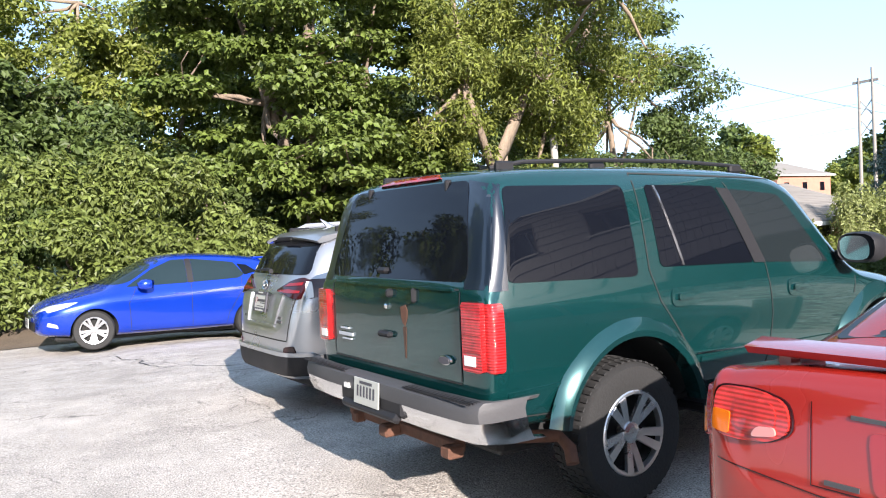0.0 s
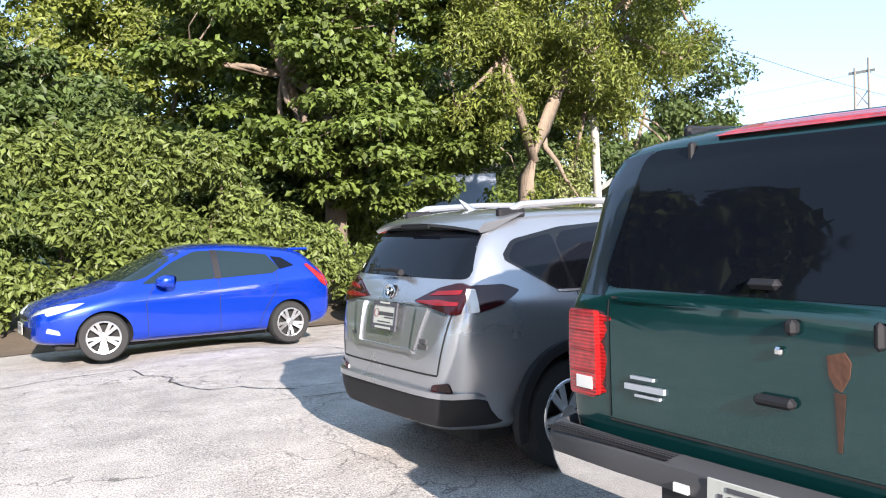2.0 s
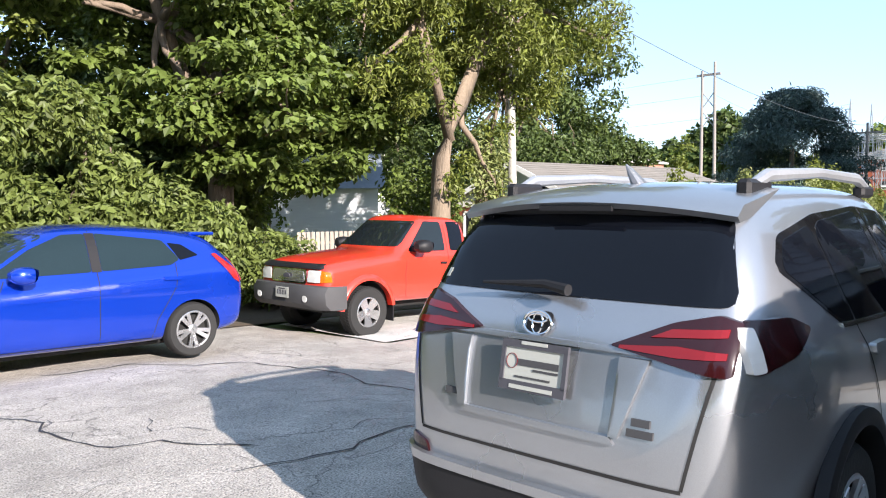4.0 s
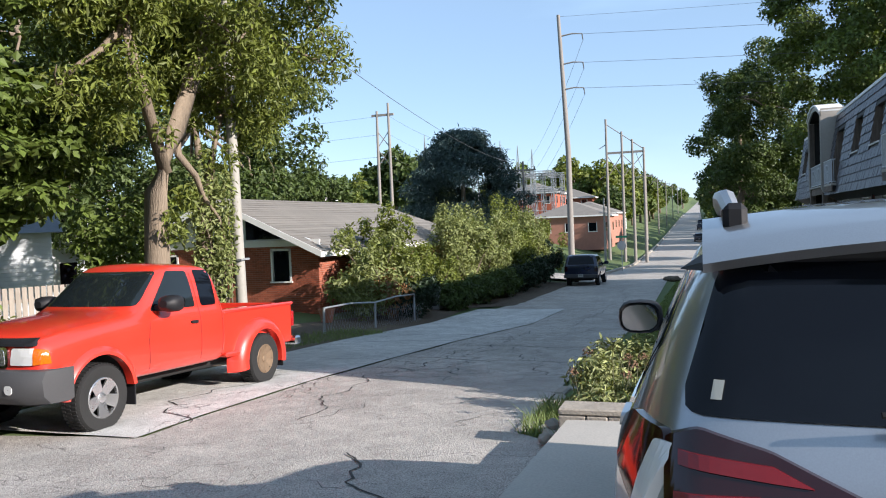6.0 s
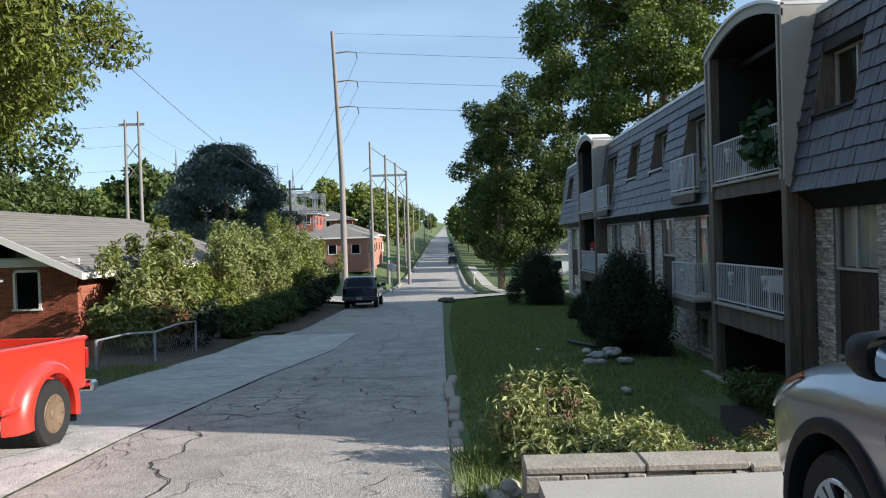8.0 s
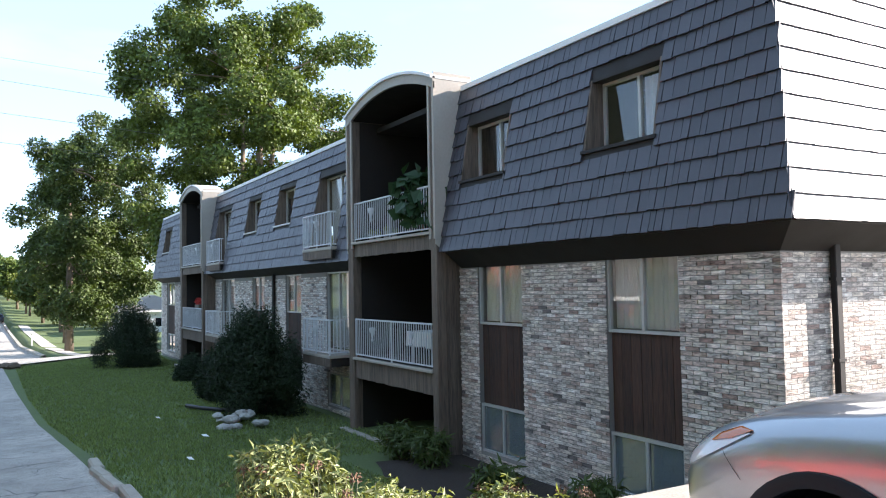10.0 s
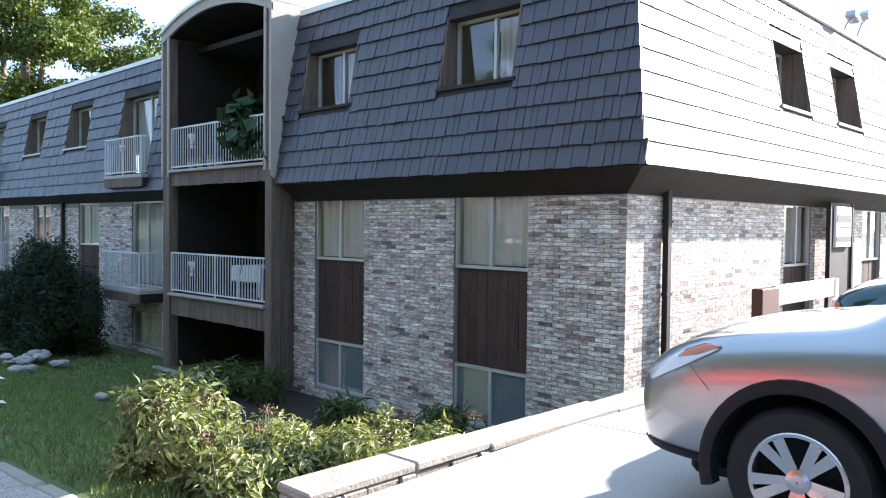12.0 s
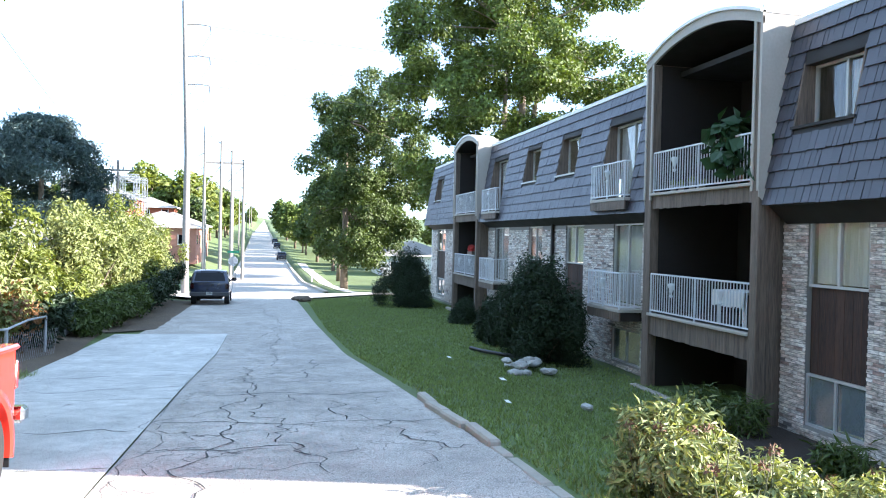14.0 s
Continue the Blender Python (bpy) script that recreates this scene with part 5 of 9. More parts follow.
        bmesh.ops.recalc_face_normals(bm, faces=bm.faces[:])
        bmesh.ops.solidify(bm, geom=bm.faces[:], thickness=0.03)
        part(nm, bm, mt, c, smooth=True)
    for y0, y1 in ((-0.98, -0.36), (0.36, 0.98)):
        for i in range(5):
            part("tread_rib", boxes(((-0.05 + 0.018 * i, y0, 0.738), (-0.042 + 0.018 * i, y1, 0.745))), RUBBER, c)
    part("bumper_centre", boxes(((-0.085, -0.32, 0.53), (-0.03, 0.36, 0.585)), ((-0.06, -0.36, 0.56), (0.0, 0.4, 0.70)), bevel=0.02), RUBBER, c)
    part("bumper_lamp", boxes(((-0.075, 0.26, 0.65), (-0.055, 0.32, 0.68))), CLEARLAMP, c)
    plate_on(c, pose(-0.068, 0.03, 0.655, 0, 4))
    bm = boxes(((0.10, -0.62, 0.40), (0.18, 0.62, 0.47)), ((0.04, -0.66, 0.385), (0.14, -0.57, 0.45)), ((0.05, 0.42, 0.385), (0.12, 0.50, 0.45)), ((0.0, -0.05, 0.39), (0.2, 0.04, 0.46)), bevel=0.01)
    part("tow_hitch", bm, RUST, c, "rusty steel tow hitch")
    bm = tube(bmesh.new(), [(0.35, -0.75, 0.47), (0.62, -0.86, 0.45), (0.62, -0.95, 0.40), (0.60, -0.99, 0.33)], 0.036, 12)
    part("exhaust_pipe", bm, RUST, c, smooth=True)
    part("front_window", k.panel("F", rounded([(-0.80, 1.27), (0.80, 1.27), (0.70, 1.74), (-0.70, 1.74)], 0.06), 0.005, 0.02, 16), TINT, c, smooth=True)
    for s in (-1, 1):
        part("headlamp", k.panel("F", rounded([(s * 0.50, 0.80), (s * 0.84, 0.80), (s * 0.84, 0.94), (s * 0.50, 0.94)], 0.03), 0.03, 0.05, 8), CLEARLAMP, c)
        part("turn_signal", k.panel("L" if s > 0 else "R", rounded([(4.31, 0.80), (4.40, 0.80), (4.40, 0.92), (4.31, 0.92)], 0.02), 0.02, 0.03, 5), AMBER, c)
    part("grille", k.panel("F", rounded([(-0.45, 0.76), (0.45, 0.76), (0.45, 0.93), (-0.45, 0.93)], 0.04), 0.02, 0.03, 8), CHROME, c)
    part("front_bumper", boxes(((4.32, -0.97, 0.45), (4.55, 0.97, 0.70)), bevel=0.05), GREYPLAS, c)
    part("underbody", boxes(((0.4, -0.62, 0.32), (4.3, 0.62, 0.55)), bevel=0.03), WELL, c)
    for wx in (1.08, 3.70):
        for y in (-0.985, 0.985):
            add_wheel(c, wx, y, 0.40, 0.40, 0.27, 0.235, 5, ALLOY, 0, True, 0.32, True)
    return c


# -- silver crossover --
def crossover(m):
    P = paint("silver_metallic_paint", (0.37, 0.385, 0.41), 0.78, 0.31, 0.12)
    c = empty("crossover_car", m)
    tagged(c, "silver metallic crossover with dark glass, roof rails and black cladding", "car", "parked cars")
    W = 0.92
    S = [(0.01, 0.42, 0.60, 0.70, 0.75, 0.44, 0.42, 0.38), (0.03, 0.36, 0.6, 0.78, 0.86, 0.62, 0.58, 0.52), (0.07, 0.32, 0.6, 0.98, 1.05, 0.70, 0.66, 0.56), (0.12, 0.3, 0.62, 1.06, 1.16, 0.75, 0.71, 0.60), (0.18, 0.3, 0.64, 1.10, 1.24, 0.785, 0.75, 0.63),
         (0.30, 0.28, 0.68, 1.13, 1.46, 0.83, 0.785, 0.63), (0.42, 0.28, 0.7, 1.14, 1.585, 0.875, 0.82, 0.62), (0.60, 0.27, 0.7, 1.13, 1.63, 0.90, 0.845, 0.615), (1.2, 0.27, 0.7, 1.10, 1.66, 0.915, 0.86, 0.62),
         (2.0, 0.27, 0.7, 1.06, 1.65, 0.915, 0.86, 0.61), (2.25, 0.27, 0.7, 1.04, 1.60, 0.915, 0.855, 0.60), (2.95, 0.27, 0.7, 1.02, 1.14, 0.915, 0.85, 0.66), (3.1, 0.27, 0.7, 1.02, 1.10, 0.915, 0.84, 0.66),
         (3.6, 0.27, 0.68, 0.975, 1.045, 0.91, 0.82, 0.64), (3.9, 0.28, 0.64, 0.90, 0.965, 0.88, 0.78, 0.6), (4.06, 0.29, 0.6, 0.81, 0.86, 0.81, 0.72, 0.55), (4.15, 0.31, 0.55, 0.70, 0.74, 0.68, 0.62, 0.5), (4.18, 0.36, 0.52, 0.62, 0.64, 0.5, 0.48, 0.4)]
    me = body(S, [P, WELL], [(0.86, 0.36, 0.41), (3.24, 0.36, 0.41)], W)
    part("body", me, None, c, smooth=True)
    k = Skin(me)
    for v, s in (("L", 1), ("R", -1)):
        part("window_surround", k.panel(v, rounded([(2.70, 1.075), (0.84, 1.12), (0.44, 1.35), (0.56, 1.46), (1.0, 1.53), (1.62, 1.56), (2.06, 1.535)], 0.05), 0.0025, 0.0, 26, 6), gloss("black_gloss_trim", (0.006, 0.006, 0.007), 0.06) if s > 0 else bpy.data.materials["black_gloss_trim"], c, smooth=True)
        glass_on(c, k, v, [(2.62, 1.09), (1.72, 1.10), (1.66, 1.535), (2.02, 1.52)], 0.05, TINT, name="front_door_window")
        glass_on(c, k, v, [(1.64, 1.10), (0.98, 1.13), (0.92, 1.44), (1.0, 1.50), (1.58, 1.54)], 0.05, TINT, name="rear_door_window")
        glass_on(c, k, v, [(0.93, 1.14), (0.82, 1.15), (0.49, 1.345), (0.58, 1.44), (0.90, 1.49)], 0.04, TINT, name="quarter_window")
        seams(c, k, v, [(1.68, 1.56), (1.68, 0.9), (1.70, 0.42)], [(2.70, 1.08), (2.84, 0.85), (2.80, 0.45)], [(0.96, 1.48), (0.97, 1.1), (1.12, 0.85), (1.28, 0.5)], [(1.68, 0.44), (2.8, 0.44)])
        part("window_strip", k.panel(v, [(0.80, 1.125), (2.72, 1.065), (2.72, 1.08), (0.80, 1.14)], 0.010, 0.0, 16, 1), CHROME, c, "bright window strip")
        part("sill_cladding", k.panel(v, [(1.26, 0.29), (2.96, 0.29), (2.96, 0.43), (1.26, 0.43)], 0.012, 0.03, 14, 3), RUBBER, c, "black sill cladding")
        handle_on(c, k, v, 1.86, 0.98, P)
        handle_on(c, k, v, 1.12, 1.02, P)
        mirror_on(c, 2.72, s * 0.87, 1.16, RUBBER, 0.98)
        for wx in (0.86, 3.24):
            bm = bmesh.new()
            rings = []
            for i in range(25):
                a = math.pi * (-0.08 + 1.16 * i / 24)
                rings.append([bm.verts.new((wx + q * math.cos(a), s * yy, 0.36 + q * math.sin(a))) for q, yy in ((0.40, 0.84), (0.40, 0.93), (0.43, 0.938), (0.465, 0.925), (0.47, 0.88))])
            for a, b2 in zip(rings, rings[1:]):
                for i in range(4):
                    bm.faces.new((a[i], a[i + 1], b2[i + 1], b2[i]))
            bmesh.ops.recalc_face_normals(bm, faces=bm.faces[:])
            part("wheel_arch", bm, RUBBER, c, "black wheel arch cladding", smooth=True)
        # tail lamps sweeping in across the gate
        out = [(s * 0.30, 1.095), (s * 0.52, 1.06), (s * 0.67, 1.035), (s * 0.73, 1.03), (s * 0.73, 1.19), (s * 0.66, 1.215), (s * 0.52, 1.185)]
        part("tail_lamp", k.panel("B", rounded(out, 0.015, 2), 0.022, 0.03, 16, 6), DARKRED, c, "smoked red tail lamp", smooth=True)
        part("lamp_strip", k.panel("B", [(s * 0.34, 1.09), (s * 0.55, 1.08), (s * 0.71, 1.085), (s * 0.71, 1.105), (s * 0.55, 1.115), (s * 0.34, 1.10)], 0.027, 0.0, 12, 2), DULLRED, c)
        part("lamp_strip", k.panel("B", [(s * 0.45, 1.135), (s * 0.70, 1.15), (s * 0.70, 1.175), (s * 0.52, 1.165)], 0.027, 0.0, 12, 2), DULLRED, c)
        part("tail_lamp_side", k.panel(v, rounded([(0.18, 1.03), (0.36, 1.08), (0.50, 1.16), (0.40, 1.20), (0.22, 1.20), (0.17, 1.12)], 0.02), 0.02, 0.03, 10, 5), DARKRED, c, smooth=True)
        part("side_lamp_clear", k.panel(v, rounded([(0.165, 1.04), (0.215, 1.045), (0.225, 1.18), (0.175, 1.18)], 0.01), 0.026, 0.0, 4, 4), CLEARLAMP, c)
        part("reflector", k.panel("B", rounded([(s * 0.54, 0.55), (s * 0.70, 0.56), (s * 0.68, 0.63), (s * 0.56, 0.61)], 0.02), 0.012, 0.02, 6, 3), DARKRED, c)
        bm = bmesh.new()
        tube(bm, [(0.62, s * 0.56, 1.63), (0.75, s * 0.575, 1.675), (1.3, s * 0.585, 1.70), (1.9, s * 0.575, 1.69), (2.12, s * 0.56, 1.65)], [0.02, 0.026, 0.022, 0.026, 0.02], 8)
        rail = part("roof_rail", bm, mat("satin_rail", (0.42, 0.43, 0.45), 0.35, 0.6, bump=0) if s > 0 else bpy.data.materials["satin_rail"], c, smooth=True)
        part("rail_foot", boxes(((0.56, s * 0.56 - 0.03, 1.59), (0.78, s * 0.56 + 0.03, 1.66)), bevel=0.015), RUBBER, rail)
        part("rail_foot", boxes(((2.0, s * 0.56 - 0.03, 1.60), (2.18, s * 0.56 + 0.03, 1.66)), bevel=0.015), RUBBER, rail)
        part("headlamp", k.panel(v, rounded([(3.62, 0.93), (3.80, 0.83), (4.02, 0.72), (4.06, 0.77), (3.86, 0.90)], 0.015, 2), 0.012, 0.02, 12, 4), CLEARLAMP, c, smooth=True)
        part("turn_signal", k.panel(v, rounded([(3.62, 0.94), (3.73, 0.895), (3.86, 0.865), (3.82, 0.905), (3.72, 0.945)], 0.008, 2), 0.018, 0.0, 8, 3), AMBER, c, smooth=True)
    # tailgate
    glass_on(c, k, "B", [(-0.70, 1.235), (0.70, 1.235), (0.60, 1.53), (-0.60, 1.53)], 0.05, off=0.006, name="rear_window", cols=20)
    part("glass_border", k.panel("B", [(-0.70, 1.505), (0.70, 1.505), (0.60, 1.565), (-0.60, 1.565)], 0.004, 0.0, 14, 2), RUBBER, c)
    bm = bmesh.new()
    rings = []
    for i in range(15):
        y = -0.64 + 1.28 * i / 14
        t = (y / 0.64) ** 2
        rings.append([bm.verts.new(p) for p in ((0.72, y, 1.655 - 0.03 * t), (0.34 + 0.05 * t, y, 1.615 - 0.05 * t), (0.27 + 0.07 * t, y, 1.575 - 0.05 * t), (0.29 + 0.07 * t, y, 1.555 - 0.05 * t), (0.45, y, 1.55 - 0.03 * t))])
    for a, b2 in zip(rings, rings[1:]):
        for i in range(4):
            bm.faces.new((a[i], a[i + 1], b2[i + 1], b2[i]))
    bm.faces.new(rings[0])
    bm.faces.new(rings[-1][::-1])
    bmesh.ops.recalc_face_normals(bm, faces=bm.faces[:])
    part("spoiler", bm, P, c, smooth=True)
    part("brake_lamp", boxes(((0.274, -0.17, 1.542), (0.29, 0.17, 1.562))), RUBBER, c, "smoked high brake lamp")
    # black box under the overhang puts the spoiler's shade into the shape
    part("spoiler_shade", boxes(((0.345, -0.57, 1.525), (0.45, 0.57, 1.55)), bevel=0.006), RUBBER, c, "black spoiler underside, standing in for its shade")
    for s in (-1, 1):
        part("gate_crease", k.panel("B", [(s * 0.345, 1.06), (s * 0.46, 1.06), (s * 0.37, 0.80), (s * 0.335, 0.80)], 0.016, 0.012, 6, 8), P, c, smooth=True)
    part("gate_crease", k.panel("B", [(-0.36, 0.775), (0.36, 0.775), (0.335, 0.80), (-0.335, 0.80)], 0.016, 0.012, 14, 2), P, c, smooth=True)
    bm = tube(bmesh.new(), [(0.10, -0.10, 1.262), (0.12, 0.02, 1.275), (0.115, 0.33, 1.265)], [0.022, 0.017, 0.006], 8)
    wp = part("wiper", bm, RUBBER, c, smooth=True)
    seams(c, k, "B", [(-0.60, 0.665), (0.60, 0.665)], [(-0.60, 0.67), (-0.68, 1.03)], [(0.60, 0.67), (0.68, 1.03)], width=0.012)
    part("gate_ledge", k.panel("B", [(-0.42, 1.072), (0.42, 1.072), (0.40, 1.09), (-0.40, 1.09)], 0.016, 0.0, 14, 2), P, c)
    # emblem: ring with inner ovals
    bm = bmesh.new()
    def oval(ry, rz, r, cz=0.0):
        pts = [(0, ry * math.cos(a), cz + rz * math.sin(a)) for a in [2 * math.pi * i / 24 for i in range(25)]]
        tube(bm, pts, r, 6, False)
    oval(0.072, 0.048, 0.006)
    oval(0.026, 0.044, 0.005)
    oval(0.05, 0.017, 0.005, 0.02)
    em = part("emblem", bm, CHROME, c, "chrome ring badge", smooth=True)
    em.matrix_basis = pose(0.085, 0.03, 1.135, 0, 12) @ Matrix.Scale(0.9, 4)
    part("badge_back", k.panel("B", rounded([(-0.03, 1.10), (0.09, 1.10), (0.09, 1.175), (-0.03, 1.175)], 0.04), 0.004, 0.0, 8, 4), RUBBER, c)
    p = plate_on(c, pose(0.03, 0.0, 0.985, 0, 10), 0.275, 0.13, INK, True)
    part("print", boxes(((-0.0165, -0.10, -0.087), (-0.014, 0.10, -0.073))), PLATE, p)
    part("print", boxes(((-0.0165, -0.06, 0.074), (-0.014, 0.06, 0.086))), PLATE, p)
    for y, z, w in ((0.40, 0.84, 0.055), (-0.45, 0.86, 0.035), (-0.45, 0.825, 0.05)):
        part("badge", k.panel("B", [(y - w, z - 0.012), (y + w, z - 0.012), (y + w, z + 0.012), (y - w, z + 0.012)], 0.008, 0.0, 6, 1), GREYPLAS, c)
    bm = k.panel("B", rounded([(-0.80, 0.36), (0.80, 0.36), (0.80, 0.53), (-0.80, 0.53)], 0.04), 0.03, 0.04, 22, 5)
    part("bumper_cladding", bm, RUBBER, c, "black lower bumper", smooth=True)
    part("bumper_lip", k.panel("B", [(-0.80, 0.535), (0.80, 0.535), (0.78, 0.57), (-0.78, 0.57)], 0.04, 0.02, 20, 2), P, c, smooth=True)
    part("windscreen", k.panel("F", rounded([(-0.72, 1.15), (0.72, 1.15), (0.58, 1.53), (-0.58, 1.53)], 0.06), 0.005, 0.02, 16), TINT, c, smooth=True)
    part("grille", k.panel("F", rounded([(-0.5, 0.36), (0.5, 0.36), (0.5, 0.55), (-0.5, 0.55)], 0.06), 0.012, 0.02, 12), RUBBER, c)
    part("front_cladding", k.panel("F", rounded([(-0.62, 0.30), (0.62, 0.30), (0.62, 0.37), (-0.62, 0.37)], 0.02), 0.02, 0.03, 14, 3), RUBBER, c, "black lower front bumper", smooth=True)
    for v in "LR":
        part("front_cladding", k.panel(v, rounded([(3.64, 0.29), (4.12, 0.31), (4.10, 0.39), (3.66, 0.37)], 0.02), 0.014, 0.03, 8, 3), RUBBER, c, smooth=True)
        seams(c, k, v, [(3.80, 0.86), (3.66, 0.72)], width=0.003)
    part("aerial", tube(bmesh.new(), [(0.78, 0, 1.64), (0.70, 0, 1.70), (0.66, 0, 1.73)], [0.035, 0.018, 0.004], 8), P, c, smooth=True)
    part("window_sticker", k.panel("B", [(0.61, 1.265), (0.632, 1.265), (0.624, 1.30), (0.602, 1.30)], 0.009, 0.0, 3, 2), PLATE, c)
    part("underbody", boxes(((0.3, -0.6, 0.2), (3.9, 0.6, 0.34)), bevel=0.03), WELL, c)
    for wx in (0.86, 3.24):
        for y in (-0.90, 0.90):
            add_wheel(c, wx, y, 0.345, 0.345, 0.23, 0.225, 5, ALLOY, 0, False, 0.36, True)
    return c


# -- blue hatchback --
def hatchback(m):
    P = paint("bright_blue_metallic_paint", (0.004, 0.036, 0.38), 0.45, 0.25)
    c = empty("hatchback_car", m)
    tagged(c, "bright blue metallic hatchback with silver wheels beside the hedge", "car", "parked cars")
    W = 0.85
    S = [(0.02, 0.40, 0.6, 0.72, 0.78, 0.62, 0.6, 0.5), (0.06, 0.32, 0.58, 0.82, 0.90, 0.76, 0.72, 0.58), (0.14, 0.26, 0.58, 0.98, 1.08, 0.82, 0.76, 0.60), (0.36, 0.22, 0.6, 1.02, 1.30, 0.84, 0.78, 0.57), (0.52, 0.2, 0.62, 1.02, 1.38, 0.845, 0.78, 0.55), (1.2, 0.18, 0.62, 0.97, 1.44, 0.85, 0.785, 0.56),
         (1.9, 0.18, 0.62, 0.93, 1.45, 0.85, 0.785, 0.55), (2.3, 0.18, 0.62, 0.91, 1.40, 0.85, 0.785, 0.54), (3.05, 0.18, 0.6, 0.87, 0.98, 0.85, 0.77, 0.58), (3.2, 0.18, 0.6, 0.85, 0.93, 0.845, 0.76, 0.56), (3.65, 0.2, 0.55, 0.76, 0.83, 0.82, 0.70, 0.5), (3.95, 0.22, 0.5, 0.66, 0.72, 0.70, 0.62, 0.45), (4.08, 0.26, 0.45, 0.55, 0.58, 0.5, 0.46, 0.35)]
    me = body(S, [P, WELL], [(0.73, 0.30, 0.345), (3.28, 0.30, 0.345)], W)
    part("body", me, None, c, smooth=True)
    k = Skin(me)
    for v, s in (("L", 1), ("R", -1)):
        glass_on(c, k, v, [(2.80, 0.95), (1.84, 0.985), (1.84, 1.37), (2.06, 1.36), (2.38, 1.22)], 0.03, PALEGLASS, name="front_door_window")
        glass_on(c, k, v, [(1.74, 0.99), (0.98, 1.03), (0.86, 1.09), (1.02, 1.30), (1.74, 1.375)], 0.03, PALEGLASS, name="rear_door_window")
        glass_on(c, k, v, [(0.86, 1.08), (0.62, 1.13), (0.80, 1.25), (0.96, 1.27)], 0.02, TINT, name="quarter_window")
        part("door_post", k.panel(v, [(1.74, 0.985), (1.84, 0.985), (1.84, 1.375), (1.74, 1.375)], 0.006, 0.0, 3, 6), RUBBER, c)
        seams(c, k, v, [(1.79, 1.40), (1.79, 0.6), (1.77, 0.24)], [(2.66, 0.93), (2.78, 0.7), (2.74, 0.26)], [(0.92, 1.05), (0.95, 0.8), (1.16, 0.45), (1.2, 0.26)], [(1.2, 0.25), (2.74, 0.25)])
        part("side_crease", k.panel(v, [(0.75, 0.80), (2.7, 0.70), (2.7, 0.712), (0.75, 0.815)], 0.006, 0.0, 16, 1), P, c)
        handle_on(c, k, v, 1.98, 0.83, P, 0.2)
        handle_on(c, k, v, 1.0, 0.89, P, 0.2)
        mirror_on(c, 2.56, s * 0.83, 0.99, P, 0.95)
        part("headlamp", k.panel("F", rounded([(s * 0.36, 0.57), (s * 0.68, 0.66), (s * 0.70, 0.74), (s * 0.42, 0.66)], 0.02), 0.012, 0.02, 10), GREYLAMP, c, smooth=True)
        part("headlamp_side", k.panel(v, rounded([(3.50, 0.755), (3.66, 0.68), (3.93, 0.60), (3.94, 0.645), (3.70, 0.74)], 0.02, 2), 0.012, 0.02, 12), GREYLAMP, c, smooth=True)
        part("fog_lamp", k.panel(v, rounded([(3.78, 0.36), (3.94, 0.40), (3.92, 0.46), (3.80, 0.42)], 0.02), 0.012, 0.02, 6), GREYLAMP, c)
        part("tail_lamp", k.panel(v, rounded([(0.13, 0.80), (0.23, 0.86), (0.46, 1.14), (0.40, 1.15), (0.16, 0.95)], 0.02, 2), 0.014, 0.02, 12, 4), REDLAMP, c, "long red tail lamp", smooth=True)
        part("tail_lamp_rear", k.panel("B", rounded([(s * 0.54, 0.80), (s * 0.74, 0.82), (s * 0.62, 1.1), (s * 0.56, 1.1)], 0.02), 0.012, 0.02, 6), REDLAMP, c)
    part("windscreen", k.panel("F", rounded([(-0.68, 0.99), (0.68, 0.99), (0.52, 1.36), (-0.52, 1.36)], 0.06), 0.005, 0.02, 16), PALEGLASS, c, smooth=True)
    part("rear_window", k.panel("B", rounded([(-0.56, 1.05), (0.56, 1.05), (0.48, 1.33), (-0.48, 1.33)], 0.05), 0.005, 0.02, 12), TINT, c, smooth=True)
    part("roof_spoiler", boxes(((0.28, -0.5, 1.345), (0.60, 0.5, 1.385)), bevel=0.015), P, c)
    part("grille", k.panel("F", rounded([(-0.34, 0.30), (0.34, 0.30), (0.42, 0.44), (-0.42, 0.44)], 0.03), 0.01, 0.02, 10), RUBBER, c)
    part("upper_grille", k.panel("F", rounded([(-0.25, 0.53), (0.25, 0.53), (0.2, 0.57), (-0.2, 0.57)], 0.01), 0.01, 0.02, 8), RUBBER, c)
    plate_on(c, pose(4.11, 0, 0.42, 0, 0, 180))
    part("underbody", boxes(((0.3, -0.55, 0.14), (3.8, 0.55, 0.24)), bevel=0.03), WELL, c)
    for wx, tn in ((0.73, 0), (3.28, -14)):
        for y in (-0.83, 0.83):
            add_wheel(c, wx, y, 0.305, 0.305, 0.20, 0.205, 5, ALLOY, tn, False, 0.34, True)
    for x in (1.55, 2.35):
        for y in (-0.36, 0.36):
            part("seat", boxes(((x - 0.3, y - 0.22, 0.4), (x - 0.12, y + 0.22, 1.02)), ((x - 0.27, y - 0.12, 1.03), (x - 0.17, y + 0.12, 1.2)), bevel=0.05), SEAT, c)
    return c


